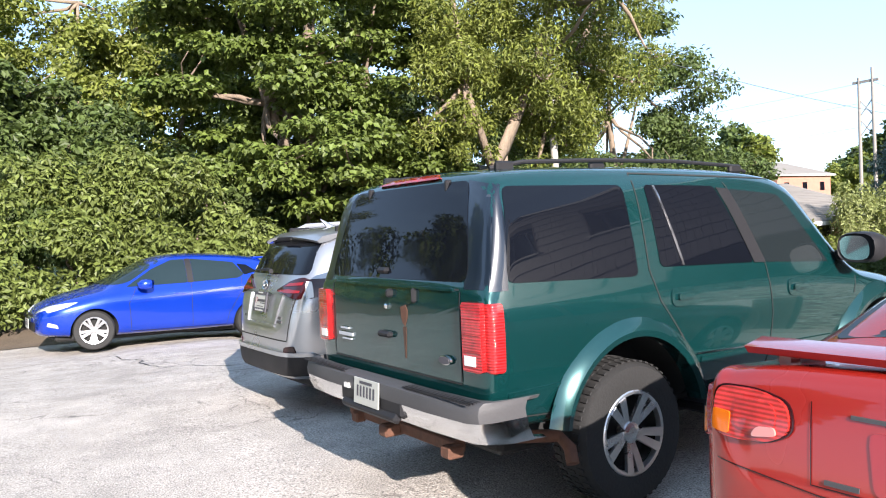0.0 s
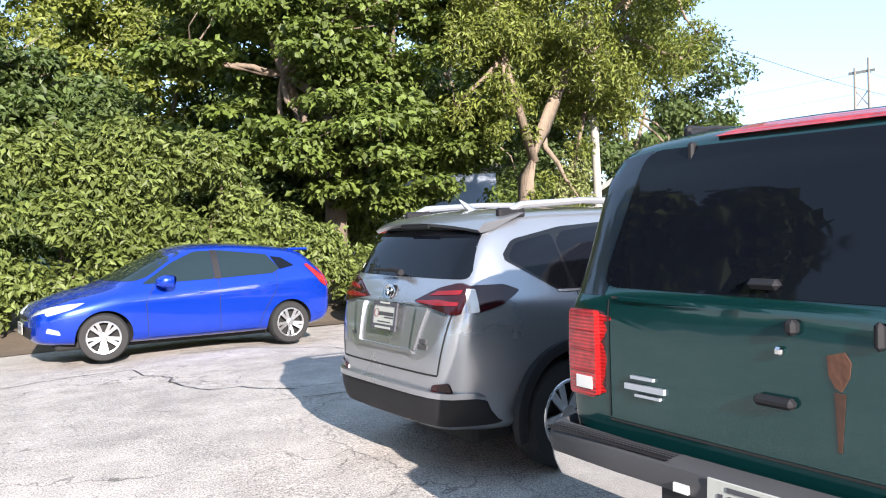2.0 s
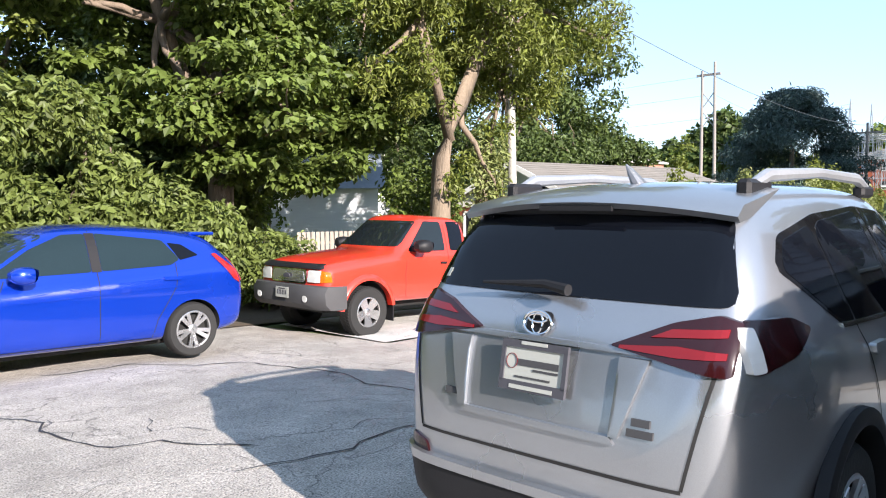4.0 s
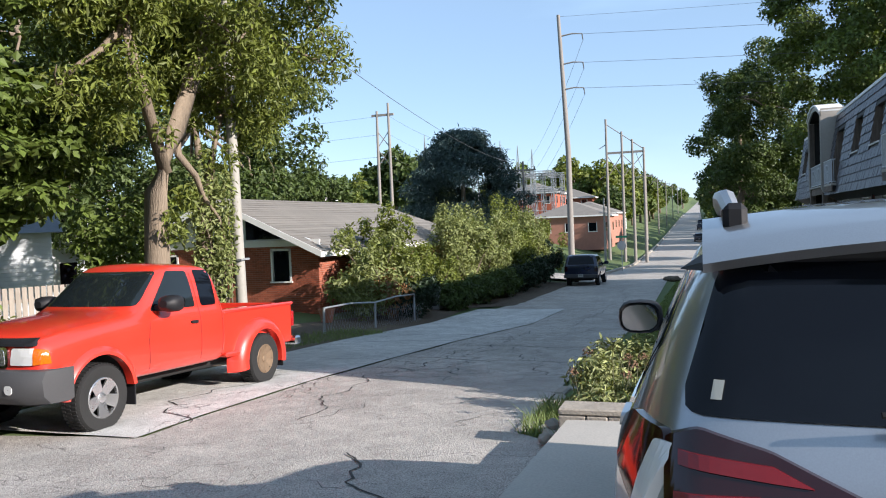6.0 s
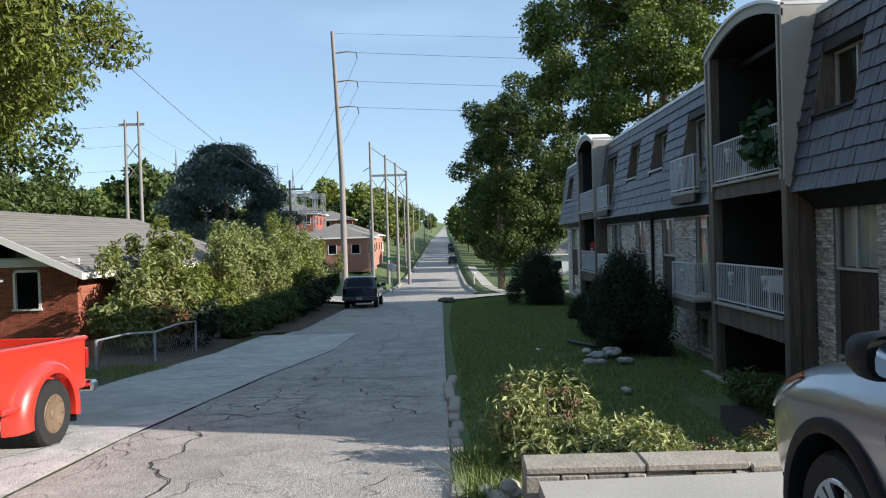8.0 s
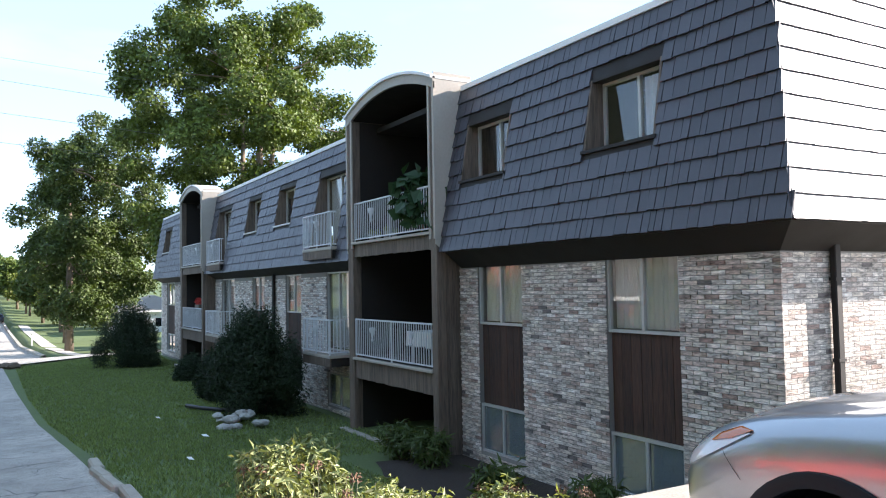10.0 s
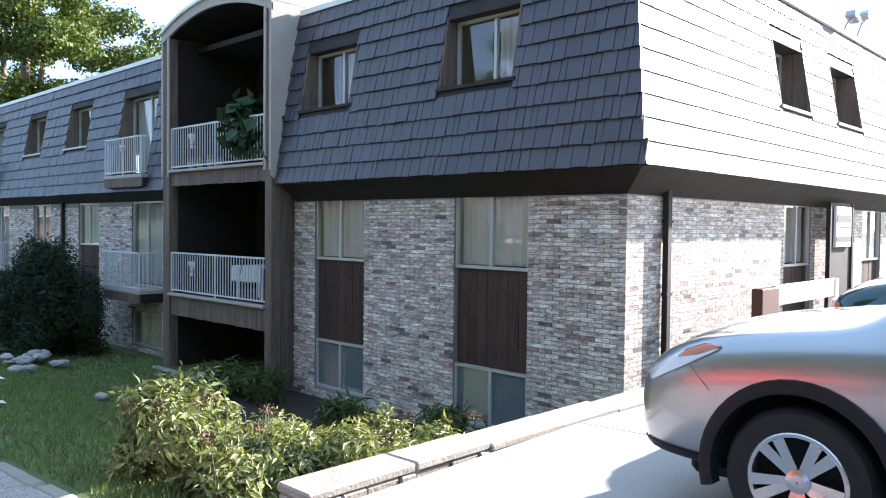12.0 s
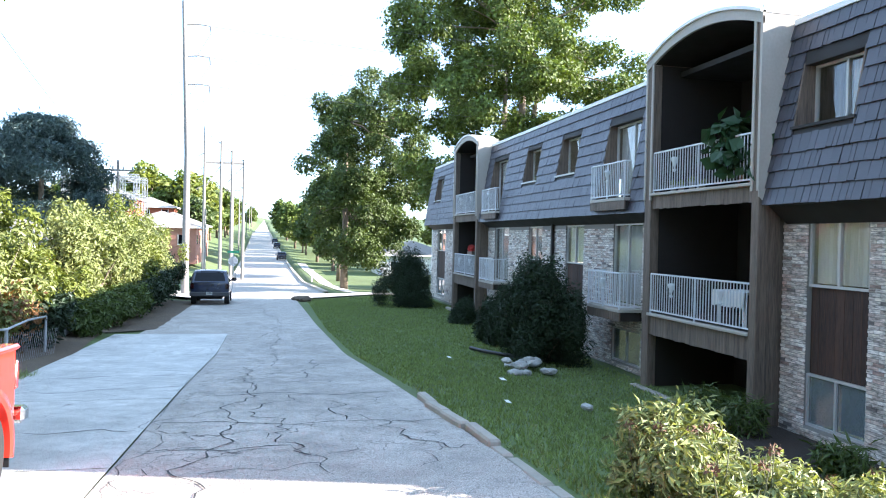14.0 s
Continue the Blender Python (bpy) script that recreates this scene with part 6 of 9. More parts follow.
# -- red pickup --
def pickup(m):
    P = paint("red_pickup_paint", (0.62, 0.035, 0.018), 0.0, 0.35)
    c = empty("pickup_truck", m)
    tagged(c, "red extended-cab pickup with stepside bed and grey bumpers", "truck", "parked cars")
    W = 0.84
    S = [(1.98, 0.50, 0.75, 1.10, 1.14, 0.80, 0.78, 0.7), (2.0, 0.46, 0.75, 1.16, 1.44, 0.83, 0.80, 0.66), (2.05, 0.45, 0.75, 1.18, 1.72, 0.84, 0.80, 0.64), (2.15, 0.45, 0.75, 1.18, 1.78, 0.84, 0.80, 0.63), (2.9, 0.45, 0.75, 1.18, 1.80, 0.84, 0.80, 0.63),
         (3.05, 0.45, 0.75, 1.18, 1.77, 0.84, 0.80, 0.62), (3.58, 0.45, 0.75, 1.18, 1.30, 0.84, 0.79, 0.66), (3.72, 0.45, 0.75, 1.16, 1.25, 0.84, 0.78, 0.64), (4.4, 0.46, 0.74, 1.11, 1.20, 0.83, 0.76, 0.62), (4.92, 0.5, 0.74, 1.05, 1.13, 0.82, 0.74, 0.62), (5.05, 0.55, 0.74, 0.99, 1.04, 0.78, 0.72, 0.6)]
    me = body(S, [P, WELL], [(4.25, 0.37, 0.47)], W)
    part("body", me, None, c, smooth=True)
    k = Skin(me)
    for v, s in (("L", 1), ("R", -1)):
        glass_on(c, k, v, [(3.40, 1.24), (2.58, 1.24), (2.58, 1.70), (2.94, 1.71)], 0.04, CLEARISH, name="front_door_window")
        glass_on(c, k, v, [(2.46, 1.24), (2.14, 1.24), (2.10, 1.70), (2.44, 1.71)], 0.05, TINT, name="rear_window")
        seams(c, k, v, [(2.53, 1.67), (2.52, 0.9), (2.50, 0.5)], [(3.46, 1.12), (3.5, 0.9), (3.46, 0.5)], [(2.06, 1.6), (2.05, 0.5)])
        handle_on(c, k, v, 2.66, 1.05, RUBBER, 0.13)
        mirror_on(c, 3.26, s * 0.82, 1.32, RUBBER, 1.15)
        for wx in (4.25,):
            bm = bmesh.new()
            rings = []
            for i in range(25):
                a = math.pi * (0.03 + 0.92 * i / 24)
                rings.append([bm.verts.new((wx + q * math.cos(a), s * yy, 0.37 + q * math.sin(a))) for q, yy in ((0.465, 0.76), (0.465, 0.865), (0.50, 0.875), (0.54, 0.85), (0.56, 0.82))])
            for a, b2 in zip(rings, rings[1:]):
                for i in range(4):
                    bm.faces.new((a[i], a[i + 1], b2[i + 1], b2[i]))
            bmesh.ops.recalc_face_normals(bm, faces=bm.faces[:])
            part("wheel_arch", bm, P, c, smooth=True)
        # rounded rear fender of the stepside bed
        bm = bmesh.new()
        rings = []
        for i in range(29):
            a = math.pi * (-0.06 + 1.12 * i / 28)
            q0 = 0.44
            rings.append([bm.verts.new((1.06 + q * math.cos(a) * fx, s * yy, 0.37 + q * math.sin(a))) for q, yy, fx in ((q0, 0.62, 1), (q0, 0.87, 1), (q0 + 0.03, 0.885, 1), (q0 + 0.09, 0.87, 1.05), (q0 + 0.15, 0.80, 1.08), (q0 + 0.19, 0.66, 1.08))])
        for a, b2 in zip(rings, rings[1:]):
            for i in range(5):
                bm.faces.new((a[i], a[i + 1], b2[i + 1], b2[i]))
        bmesh.ops.recalc_face_normals(bm, faces=bm.faces[:])
        part("rear_fender", bm, P, c, "bulging red rear fender", smooth=True)
        part("fender_step", boxes(((1.62, s * 0.74 - 0.10, 0.50), (1.96, s * 0.74 + 0.08, 0.56)), bevel=0.02), P, c)
        part("bed_side", boxes(((0.12, s * 0.70 - 0.05, 0.52), (1.95, s * 0.70 + 0.05, 1.13)), ((0.10, s * 0.70 - 0.07, 1.10), (1.96, s * 0.70 + 0.08, 1.15)), bevel=0.02), P, c)
        part("tail_lamp", boxes(((0.06, s * 0.70 - 0.05, 0.76), (0.12, s * 0.70 + 0.06, 1.0)), bevel=0.01), REDLAMP, c)
        part("mud_flap", boxes(((0.56, s * 0.72 - 0.13, 0.20), (0.58, s * 0.72 + 0.13, 0.52))), RUBBER, c)
        part("mud_flap", boxes(((3.72, s * 0.72 - 0.1, 0.20), (3.74, s * 0.72 + 0.1, 0.5))), RUBBER, c)
        part("headlamp", k.panel("F", rounded([(s * 0.44, 0.82), (s * 0.70, 0.82), (s * 0.70, 0.99), (s * 0.46, 0.99)], 0.02), 0.02, 0.04, 8), CLEARLAMP, c)
        part("turn_signal", k.panel("F", rounded([(s * 0.70, 0.82), (s * 0.79, 0.83), (s * 0.78, 0.97), (s * 0.70, 0.99)], 0.01), 0.02, 0.04, 5), AMBER, c)
        part("turn_signal_side", k.panel(v, rounded([(4.90, 0.83), (5.02, 0.83), (5.00, 0.96), (4.92, 0.97)], 0.01), 0.015, 0.03, 5), AMBER, c)
    part("bed", boxes(((0.12, -0.68, 0.55), (1.95, 0.68, 0.60)), ((1.9, -0.66, 0.6), (1.96, 0.66, 1.12))), RUBBER, c, "black lined cargo bed")
    part("tailgate", boxes(((0.06, -0.66, 0.55), (0.12, 0.66, 1.13)), bevel=0.015), P, c)
    part("rear_bumper", boxes(((-0.06, -0.82, 0.46), (0.10, 0.82, 0.60)), bevel=0.03), CHROME, c)
    part("windscreen", k.panel("F", rounded([(-0.68, 1.31), (0.68, 1.31), (0.58, 1.71), (-0.58, 1.71)], 0.05), 0.005, 0.02, 16), CLEARISH, c, smooth=True)
    part("cab_window", k.panel("B", rounded([(-0.55, 1.22), (0.55, 1.22), (0.5, 1.58), (-0.5, 1.58)], 0.05), 0.005, 0.02, 10), TINT, c)
    part("grille", k.panel("F", rounded([(-0.42, 0.79), (0.42, 0.79), (0.40, 1.0), (-0.40, 1.0)], 0.05), 0.02, 0.04, 12), CHROME, c, "chrome mesh grille")
    part("grille_mesh", k.panel("F", rounded([(-0.38, 0.815), (0.38, 0.815), (0.36, 0.975), (-0.36, 0.975)], 0.04), 0.025, 0.0, 12), ALLOY, c)
    bm = lathe([(0.08, 0.0), (0.075, 0.012), (0.004, 0.016)], 20)
    o = part("emblem", bm, INK, c)
    o.matrix_basis = pose(5.085, 0, 0.895, 0, 0, -90) @ Matrix.Diagonal((1, 1, 0.45, 1))
    part("bonnet_guard", k.panel("F", rounded([(-0.72, 1.01), (0.72, 1.01), (0.66, 1.085), (-0.66, 1.085)], 0.02), 0.04, 0.02, 16, 3), RUBBER, c, "black bug deflector on the bonnet")
    bm = bmesh.new()
    prof = [(5.02, 0.78), (5.14, 0.77), (5.19, 0.68), (5.17, 0.52), (5.08, 0.44), (5.02, 0.46)]
    rings = []
    for y in (-0.90, -0.87, -0.7, -0.3, 0.3, 0.7, 0.87, 0.90):
        ex = -0.32 if abs(y) > 0.88 else (-0.12 if abs(y) > 0.8 else 0.0)
        rings.append([bm.verts.new((x + ex, y, z)) for x, z in prof])
    for a, b2 in zip(rings, rings[1:]):
        for i in range(len(prof) - 1):
            bm.faces.new((a[i], a[i + 1], b2[i + 1], b2[i]))
    bm.faces.new(rings[0])
    bm.faces.new(rings[-1][::-1])
    bmesh.ops.recalc_face_normals(bm, faces=bm.faces[:])
    part("front_bumper", bm, mat("faded_bumper_plastic", (0.05, 0.05, 0.053), 0.6, var=0.12, s1=80, bump=0.1), c, "grey plastic front bumper", smooth=True)
    for s in (-1, 1):
        o = part("fog_lamp", lathe([(0.06, 0), (0.05, 0.02), (0.004, 0.02)], 16), CLEARLAMP, c)
        o.matrix_basis = pose(5.165, s * 0.55, 0.60, 0, 0, -90)
    plate_on(c, pose(5.20, 0.05, 0.66, 0, 0, 180))
    part("underbody", boxes(((0.2, -0.5, 0.36), (4.8, 0.5, 0.54)), bevel=0.03), WELL, c)
    for y in (-0.86, 0.86):
        add_wheel(c, 4.25, y, 0.37, 0.37, 0.25, 0.215, 5, ALLOY, 0, True, 0.55)
        add_wheel(c, 1.06, y, 0.37, 0.37, 0.25, 0.205, 8, STEELRUST, 0, True, 0.8)
    for y in (-0.34, 0.34):
        part("seat", boxes(((2.45, y - 0.24, 0.6), (2.62, y + 0.24, 1.25)), ((2.48, y - 0.12, 1.27), (2.58, y + 0.12, 1.42)), bevel=0.05), SEAT, c)
    return c


# -- red saloon --
def saloon(m):
    P = paint("red_saloon_paint", (0.30, 0.014, 0.008), 0.15, 0.25)
    c = empty("saloon_car", m)
    tagged(c, "red saloon car with rear spoiler and scuffed bumper", "car", "parked cars")
    W = 0.89
    S = [(0.0, 0.30, 0.5, 0.70, 0.74, 0.64, 0.62, 0.56), (0.03, 0.26, 0.52, 0.80, 0.86, 0.77, 0.75, 0.68), (0.075, 0.24, 0.55, 1.03, 1.085, 0.825, 0.80, 0.74), (0.12, 0.23, 0.55, 1.06, 1.115, 0.84, 0.81, 0.74), (0.20, 0.22, 0.55, 1.06, 1.115, 0.855, 0.81, 0.72), (0.34, 0.2, 0.56, 1.05, 1.11, 0.875, 0.81, 0.69), (0.42, 0.2, 0.58, 1.04, 1.12, 0.885, 0.81, 0.68), (0.50, 0.2, 0.58, 1.03, 1.15, 0.885, 0.81, 0.66),
         (1.05, 0.2, 0.6, 0.98, 1.42, 0.89, 0.80, 0.58), (1.7, 0.2, 0.6, 0.97, 1.43, 0.89, 0.80, 0.55), (2.4, 0.2, 0.6, 0.95, 1.41, 0.89, 0.80, 0.55), (3.3, 0.2, 0.6, 0.9, 0.98, 0.89, 0.78, 0.6), (3.5, 0.2, 0.58, 0.87, 0.94, 0.885, 0.76, 0.58), (4.3, 0.22, 0.52, 0.76, 0.82, 0.84, 0.68, 0.5), (4.6, 0.26, 0.46, 0.62, 0.65, 0.66, 0.6, 0.45)]
    me = body(S, [P, WELL], [(0.98, 0.31, 0.36), (3.70, 0.31, 0.36)], W)
    part("body", me, None, c, smooth=True)
    k = Skin(me)
    for v, s in (("L", 1), ("R", -1)):
        glass_on(c, k, v, [(2.9, 1.0), (1.98, 1.02), (2.0, 1.32), (2.4, 1.32)], 0.04, CLEARISH, name="front_door_window")
        glass_on(c, k, v, [(1.9, 1.04), (0.98, 1.07), (1.25, 1.32), (1.92, 1.35)], 0.04, CLEARISH, name="rear_door_window")
        seams(c, k, v, [(1.94, 1.34), (1.94, 0.28)], [(2.95, 1.0), (2.9, 0.28)], [(1.08, 1.05), (1.2, 0.8), (1.36, 0.4)])
        handle_on(c, k, v, 2.1, 0.86, P)
        handle_on(c, k, v, 1.25, 0.88, P)
        lamp = [(s * 0.49, 0.93), (s * 0.56, 0.89), (s * 0.68, 0.88), (s * 0.77, 0.89), (s * 0.765, 1.035), (s * 0.62, 1.04), (s * 0.51, 1.015)]
        seal = [((y - s * 0.62) * 1.09 + s * 0.62, (z - 0.96) * 1.05 + 0.96) for y, z in lamp]
        part("lamp_seal", k.panel("B", rounded(seal, 0.045), 0.006, 0.0, 14, 6), DARKRED, c, smooth=True)
        part("tail_lamp", k.panel("B", rounded(lamp, 0.04), 0.016, 0.03, 14, 6), BRIGHTRED, c, "red tail lamp with amber side", smooth=True)
        part("lamp_ring", k.panel("B", rounded([(s * 0.54, 0.915), (s * 0.69, 0.91), (s * 0.69, 1.02), (s * 0.54, 1.005)], 0.06), 0.019, 0.0, 10, 6), BRIGHTRED, c, smooth=True)
        part("reversing_lamp", k.panel("B", rounded([(s * 0.53, 0.915), (s * 0.62, 0.90), (s * 0.60, 0.935), (s * 0.54, 0.94)], 0.02), 0.024, 0.0, 8, 3), PINKLAMP, c)
        part("side_lamp", k.panel(v, rounded([(0.05, 0.86), (0.24, 0.86), (0.22, 1.02), (0.09, 1.02)], 0.02), 0.014, 0.03, 8, 5), REDLAMP, c, smooth=True)
        part("side_lamp_amber", k.panel(v, rounded([(0.06, 0.865), (0.23, 0.865), (0.225, 0.945), (0.07, 0.945)], 0.02), 0.019, 0.0, 8, 3), AMBER, c, smooth=True)
        part("lamp_amber", k.panel("B", rounded([(s * 0.70, 0.892), (s * 0.765, 0.90), (s * 0.765, 0.965), (s * 0.70, 0.96)], 0.01), 0.021, 0.0, 5, 4), AMBER, c, "amber turn signal", smooth=True)
        part("spoiler_foot", boxes(((0.22, s * 0.62 - 0.04, 1.02), (0.40, s * 0.62 + 0.04, 1.15)), bevel=0.02), P, c)
    bm = bmesh.new()
    rings = []
    for i in range(13):
        y = -0.72 + 1.44 * i / 12
        e = 0.05 * (y / 0.72) ** 2
        rings.append([bm.verts.new(p) for p in ((0.10 + e, y, 1.17 - e * 0.3), (0.20 + e, y, 1.19 - e * 0.3), (0.36 + e * 0.5, y, 1.165 - e * 0.3), (0.34 + e * 0.5, y, 1.145 - e * 0.3), (0.12 + e, y, 1.145 - e * 0.3))])
    for a, b2 in zip(rings, rings[1:]):
        for i in range(5):
            bm.faces.new((a[i], a[(i + 1) % 5], b2[(i + 1) % 5], b2[i]))
    bm.faces.new(rings[0])
    bm.faces.new(rings[-1][::-1])
    bmesh.ops.recalc_face_normals(bm, faces=bm.faces[:])
    part("spoiler", bm, P, c, smooth=True)
    part("rear_window", k.panel("T", rounded([(0.52, -0.64), (1.0, -0.54), (1.0, 0.54), (0.52, 0.64)], 0.06), 0.004, 0.02, 12), CLEARISH, c, smooth=True)
    seams(c, k, "B", [(-0.44, 1.03), (-0.42, 0.80), (0.42, 0.80), (0.44, 1.03)], [(-0.80, 0.81), (-0.4, 0.775), (0.4, 0.775), (0.80, 0.81)], width=0.004, mt=DARKRED)
    part("plate_recess", k.panel("B", rounded([(-0.24, 0.81), (0.24, 0.81), (0.27, 0.975), (-0.27, 0.975)], 0.03), 0.003, 0.0, 10, 4), paint("red_recess", (0.30, 0.01, 0.01), 0.1, 0.3), c)
    plate_on(c, pose(0.05, 0, 0.885, 0, 14))
    part("badge", k.panel("B", [(0.28, 0.81), (0.38, 0.81), (0.38, 0.823), (0.28, 0.823)], 0.005, 0.0, 6, 1), GREYPLAS, c)
    part("badge", k.panel("B", [(0.12, 1.0), (0.32, 1.0), (0.32, 1.011), (0.12, 1.011)], 0.005, 0.0, 6, 1), GREYPLAS, c)
    part("emblem", k.panel("B", rounded([(-0.05, 0.985), (0.05, 0.985), (0.05, 1.02), (-0.05, 1.02)], 0.02), 0.012, 0.0, 6, 2), CHROME, c)
    part("scuff", k.panel("B", [(0.50, 0.47), (0.72, 0.45), (0.68, 0.475), (0.52, 0.50)], 0.003, 0.0, 6, 2), mat("scuffed_bumper", (0.55, 0.16, 0.10), 0.7, var=0.4, s1=60, bump=0.1), c)
    part("underbody", boxes(((0.3, -0.6, 0.16), (4.2, 0.6, 0.26))), WELL, c)
    part("windscreen", k.panel("F", rounded([(-0.66, 1.0), (0.66, 1.0), (0.52, 1.33), (-0.52, 1.33)], 0.06), 0.005, 0.02, 14), CLEARISH, c, smooth=True)
    for wx in (0.98, 3.70):
        for y in (-0.87, 0.87):
            add_wheel(c, wx, y, 0.31, 0.31, 0.20, 0.19, 6, ALLOY, 0, False, 0.5)
    part("parcel_shelf", boxes(((0.95, -0.55, 0.98), (1.45, 0.55, 1.0))), SEAT, c)
    return c


# -- dark blue utility vehicle down the street --
def far_suv(m):
    P = paint("navy_blue_paint", (0.005, 0.012, 0.040), 0.3, 0.3)
    c = empty("sport_utility_vehicle", m)
    tagged(c, "dark navy sport utility vehicle parked by the bushes", "car", "parked cars")
    S = [(0.06, 0.50, 0.85, 1.12, 1.16, 0.92, 0.9, 0.82), (0.09, 0.46, 0.85, 1.14, 1.24, 0.98, 0.95, 0.86), (0.28, 0.44, 0.85, 1.15, 1.74, 1.0, 0.96, 0.84), (0.42, 0.44, 0.85, 1.15, 1.82, 1.0, 0.96, 0.82), (2.6, 0.44, 0.85, 1.14, 1.84, 1.0, 0.96, 0.82), (3.5, 0.44, 0.85, 1.1, 1.2, 1.0, 0.95, 0.8), (4.7, 0.46, 0.8, 1.0, 1.06, 0.97, 0.9, 0.74), (4.95, 0.5, 0.7, 0.85, 0.9, 0.8, 0.76, 0.6)]
    me = body(S, [P, WELL], [(1.05, 0.38, 0.46), (4.0, 0.38, 0.46)], 1.0)
    part("body", me, None, c, smooth=True)
    k = Skin(me)
    glass_on(c, k, "B", [(-0.78, 1.24), (0.78, 1.24), (0.66, 1.74), (-0.66, 1.74)], 0.06, name="rear_window")
    for v, s in (("L", 1), ("R", -1)):
        glass_on(c, k, v, [(0.36, 1.22), (3.1, 1.2), (2.6, 1.7), (0.4, 1.72)], 0.06, name="side_window")
        part("tail_lamp", k.panel("B", rounded([(s * 0.78, 0.85), (s * 0.95, 0.85), (s * 0.95, 1.12), (s * 0.78, 1.12)], 0.02), 0.02, 0.02, 5), DARKRED, c)
        mirror_on(c, 3.2, s * 0.97, 1.25, RUBBER, 1.2)
    part("rear_bumper", boxes(((-0.08, -0.98, 0.46), (0.12, 0.98, 0.68)), bevel=0.03), GREYPLAS, c)
    plate_on(c, pose(-0.085, 0, 0.6))
    part("underbody", boxes(((0.3, -0.6, 0.3), (4.6, 0.6, 0.5))), WELL, c)
    for wx in (1.05, 4.0):
        for y in (-0.97, 0.97):
            add_wheel(c, wx, y, 0.38, 0.38, 0.26, 0.22, 6, ALLOY, 0, False)
    return c


def sloped(x, y, z0, z1, run, rz):
    """A pose on the sloping ground: z0 and z1 at local x 0 and run."""
    return pose(x, y, z0, 0, -math.degrees(math.atan2(z1 - z0, run)), rz)


expedition(pose(2.58, 4.30, 0.16, 0, 0.4, 0) @ Matrix.Diagonal((1, 0.97, 1, 1)))
crossover(pose(2.95, 7.25, 0.155, 0, 0.9, 0.4) @ Matrix.Diagonal((1, 0.935, 1, 1)))
saloon(pose(2.50, 1.20, 0.165, 0, 0.3, 0))
hatchback(sloped(5.98, 14.66, -0.10, 0.06, 4.0, 181.5) @ Matrix.Scale(1.035, 4))
pickup(sloped(12.42, 14.93, -0.475, -0.265, 5.0, 180.0))
far_suv(sloped(46.6, 15.15, road_z(46.6), road_z(51), 4.5, 0.8))


# ---- trees, hedges, shrubs ----
def leaf_mat(name, col, var=0.5, trans=0.3):
    return mat(name, col, 0.55, var=0.12, s1=3, s2=0.35, bump=0, island=var, translucent=trans, spec=0.35)


LEAF_HEDGE = leaf_mat("hedge_leaf", (0.108, 0.138, 0.032), 0.8, 0.2)
LEAF_MAPLE = leaf_mat("maple_leaf", (0.090, 0.125, 0.024), 0.8, 0.2)
LEAF_LIGHT = leaf_mat("light_green_leaf", (0.135, 0.160, 0.030), 0.9, 0.25)
LEAF_DARK = leaf_mat("dark_green_leaf", (0.065, 0.095, 0.024), 0.7, 0.2)
LEAF_YEW = leaf_mat("yew_needle", (0.019, 0.036, 0.014), 0.8, 0.08)
LEAF_SPRUCE = leaf_mat("blue_spruce_needle", (0.055, 0.088, 0.086), 0.7, 0.1)
LEAF_YELLOW = leaf_mat("yellow_green_leaf", (0.185, 0.21, 0.072), 0.8, 0.2)
LEAF_DRY = leaf_mat("dry_red_leaf", (0.20, 0.10, 0.045))
LEAF_PEONY = leaf_mat("flower_bush_leaf", (0.235, 0.255, 0.105), 1.2, 0.16)
BARK = mat("bark", (0.17, 0.13, 0.095), 0.9, var=0.35, s1=12, s2=2, bump=0.7, stretch=(4, 4, 0.6), depth=0.03)
BARK_PALE = mat("pale_bark", (0.20, 0.155, 0.11), 0.9, var=0.35, s1=12, s2=2, bump=0.6, stretch=(4, 4, 0.6), depth=0.03)
STEM = mat("green_stem", (0.10, 0.10, 0.05), 0.8, bump=0)


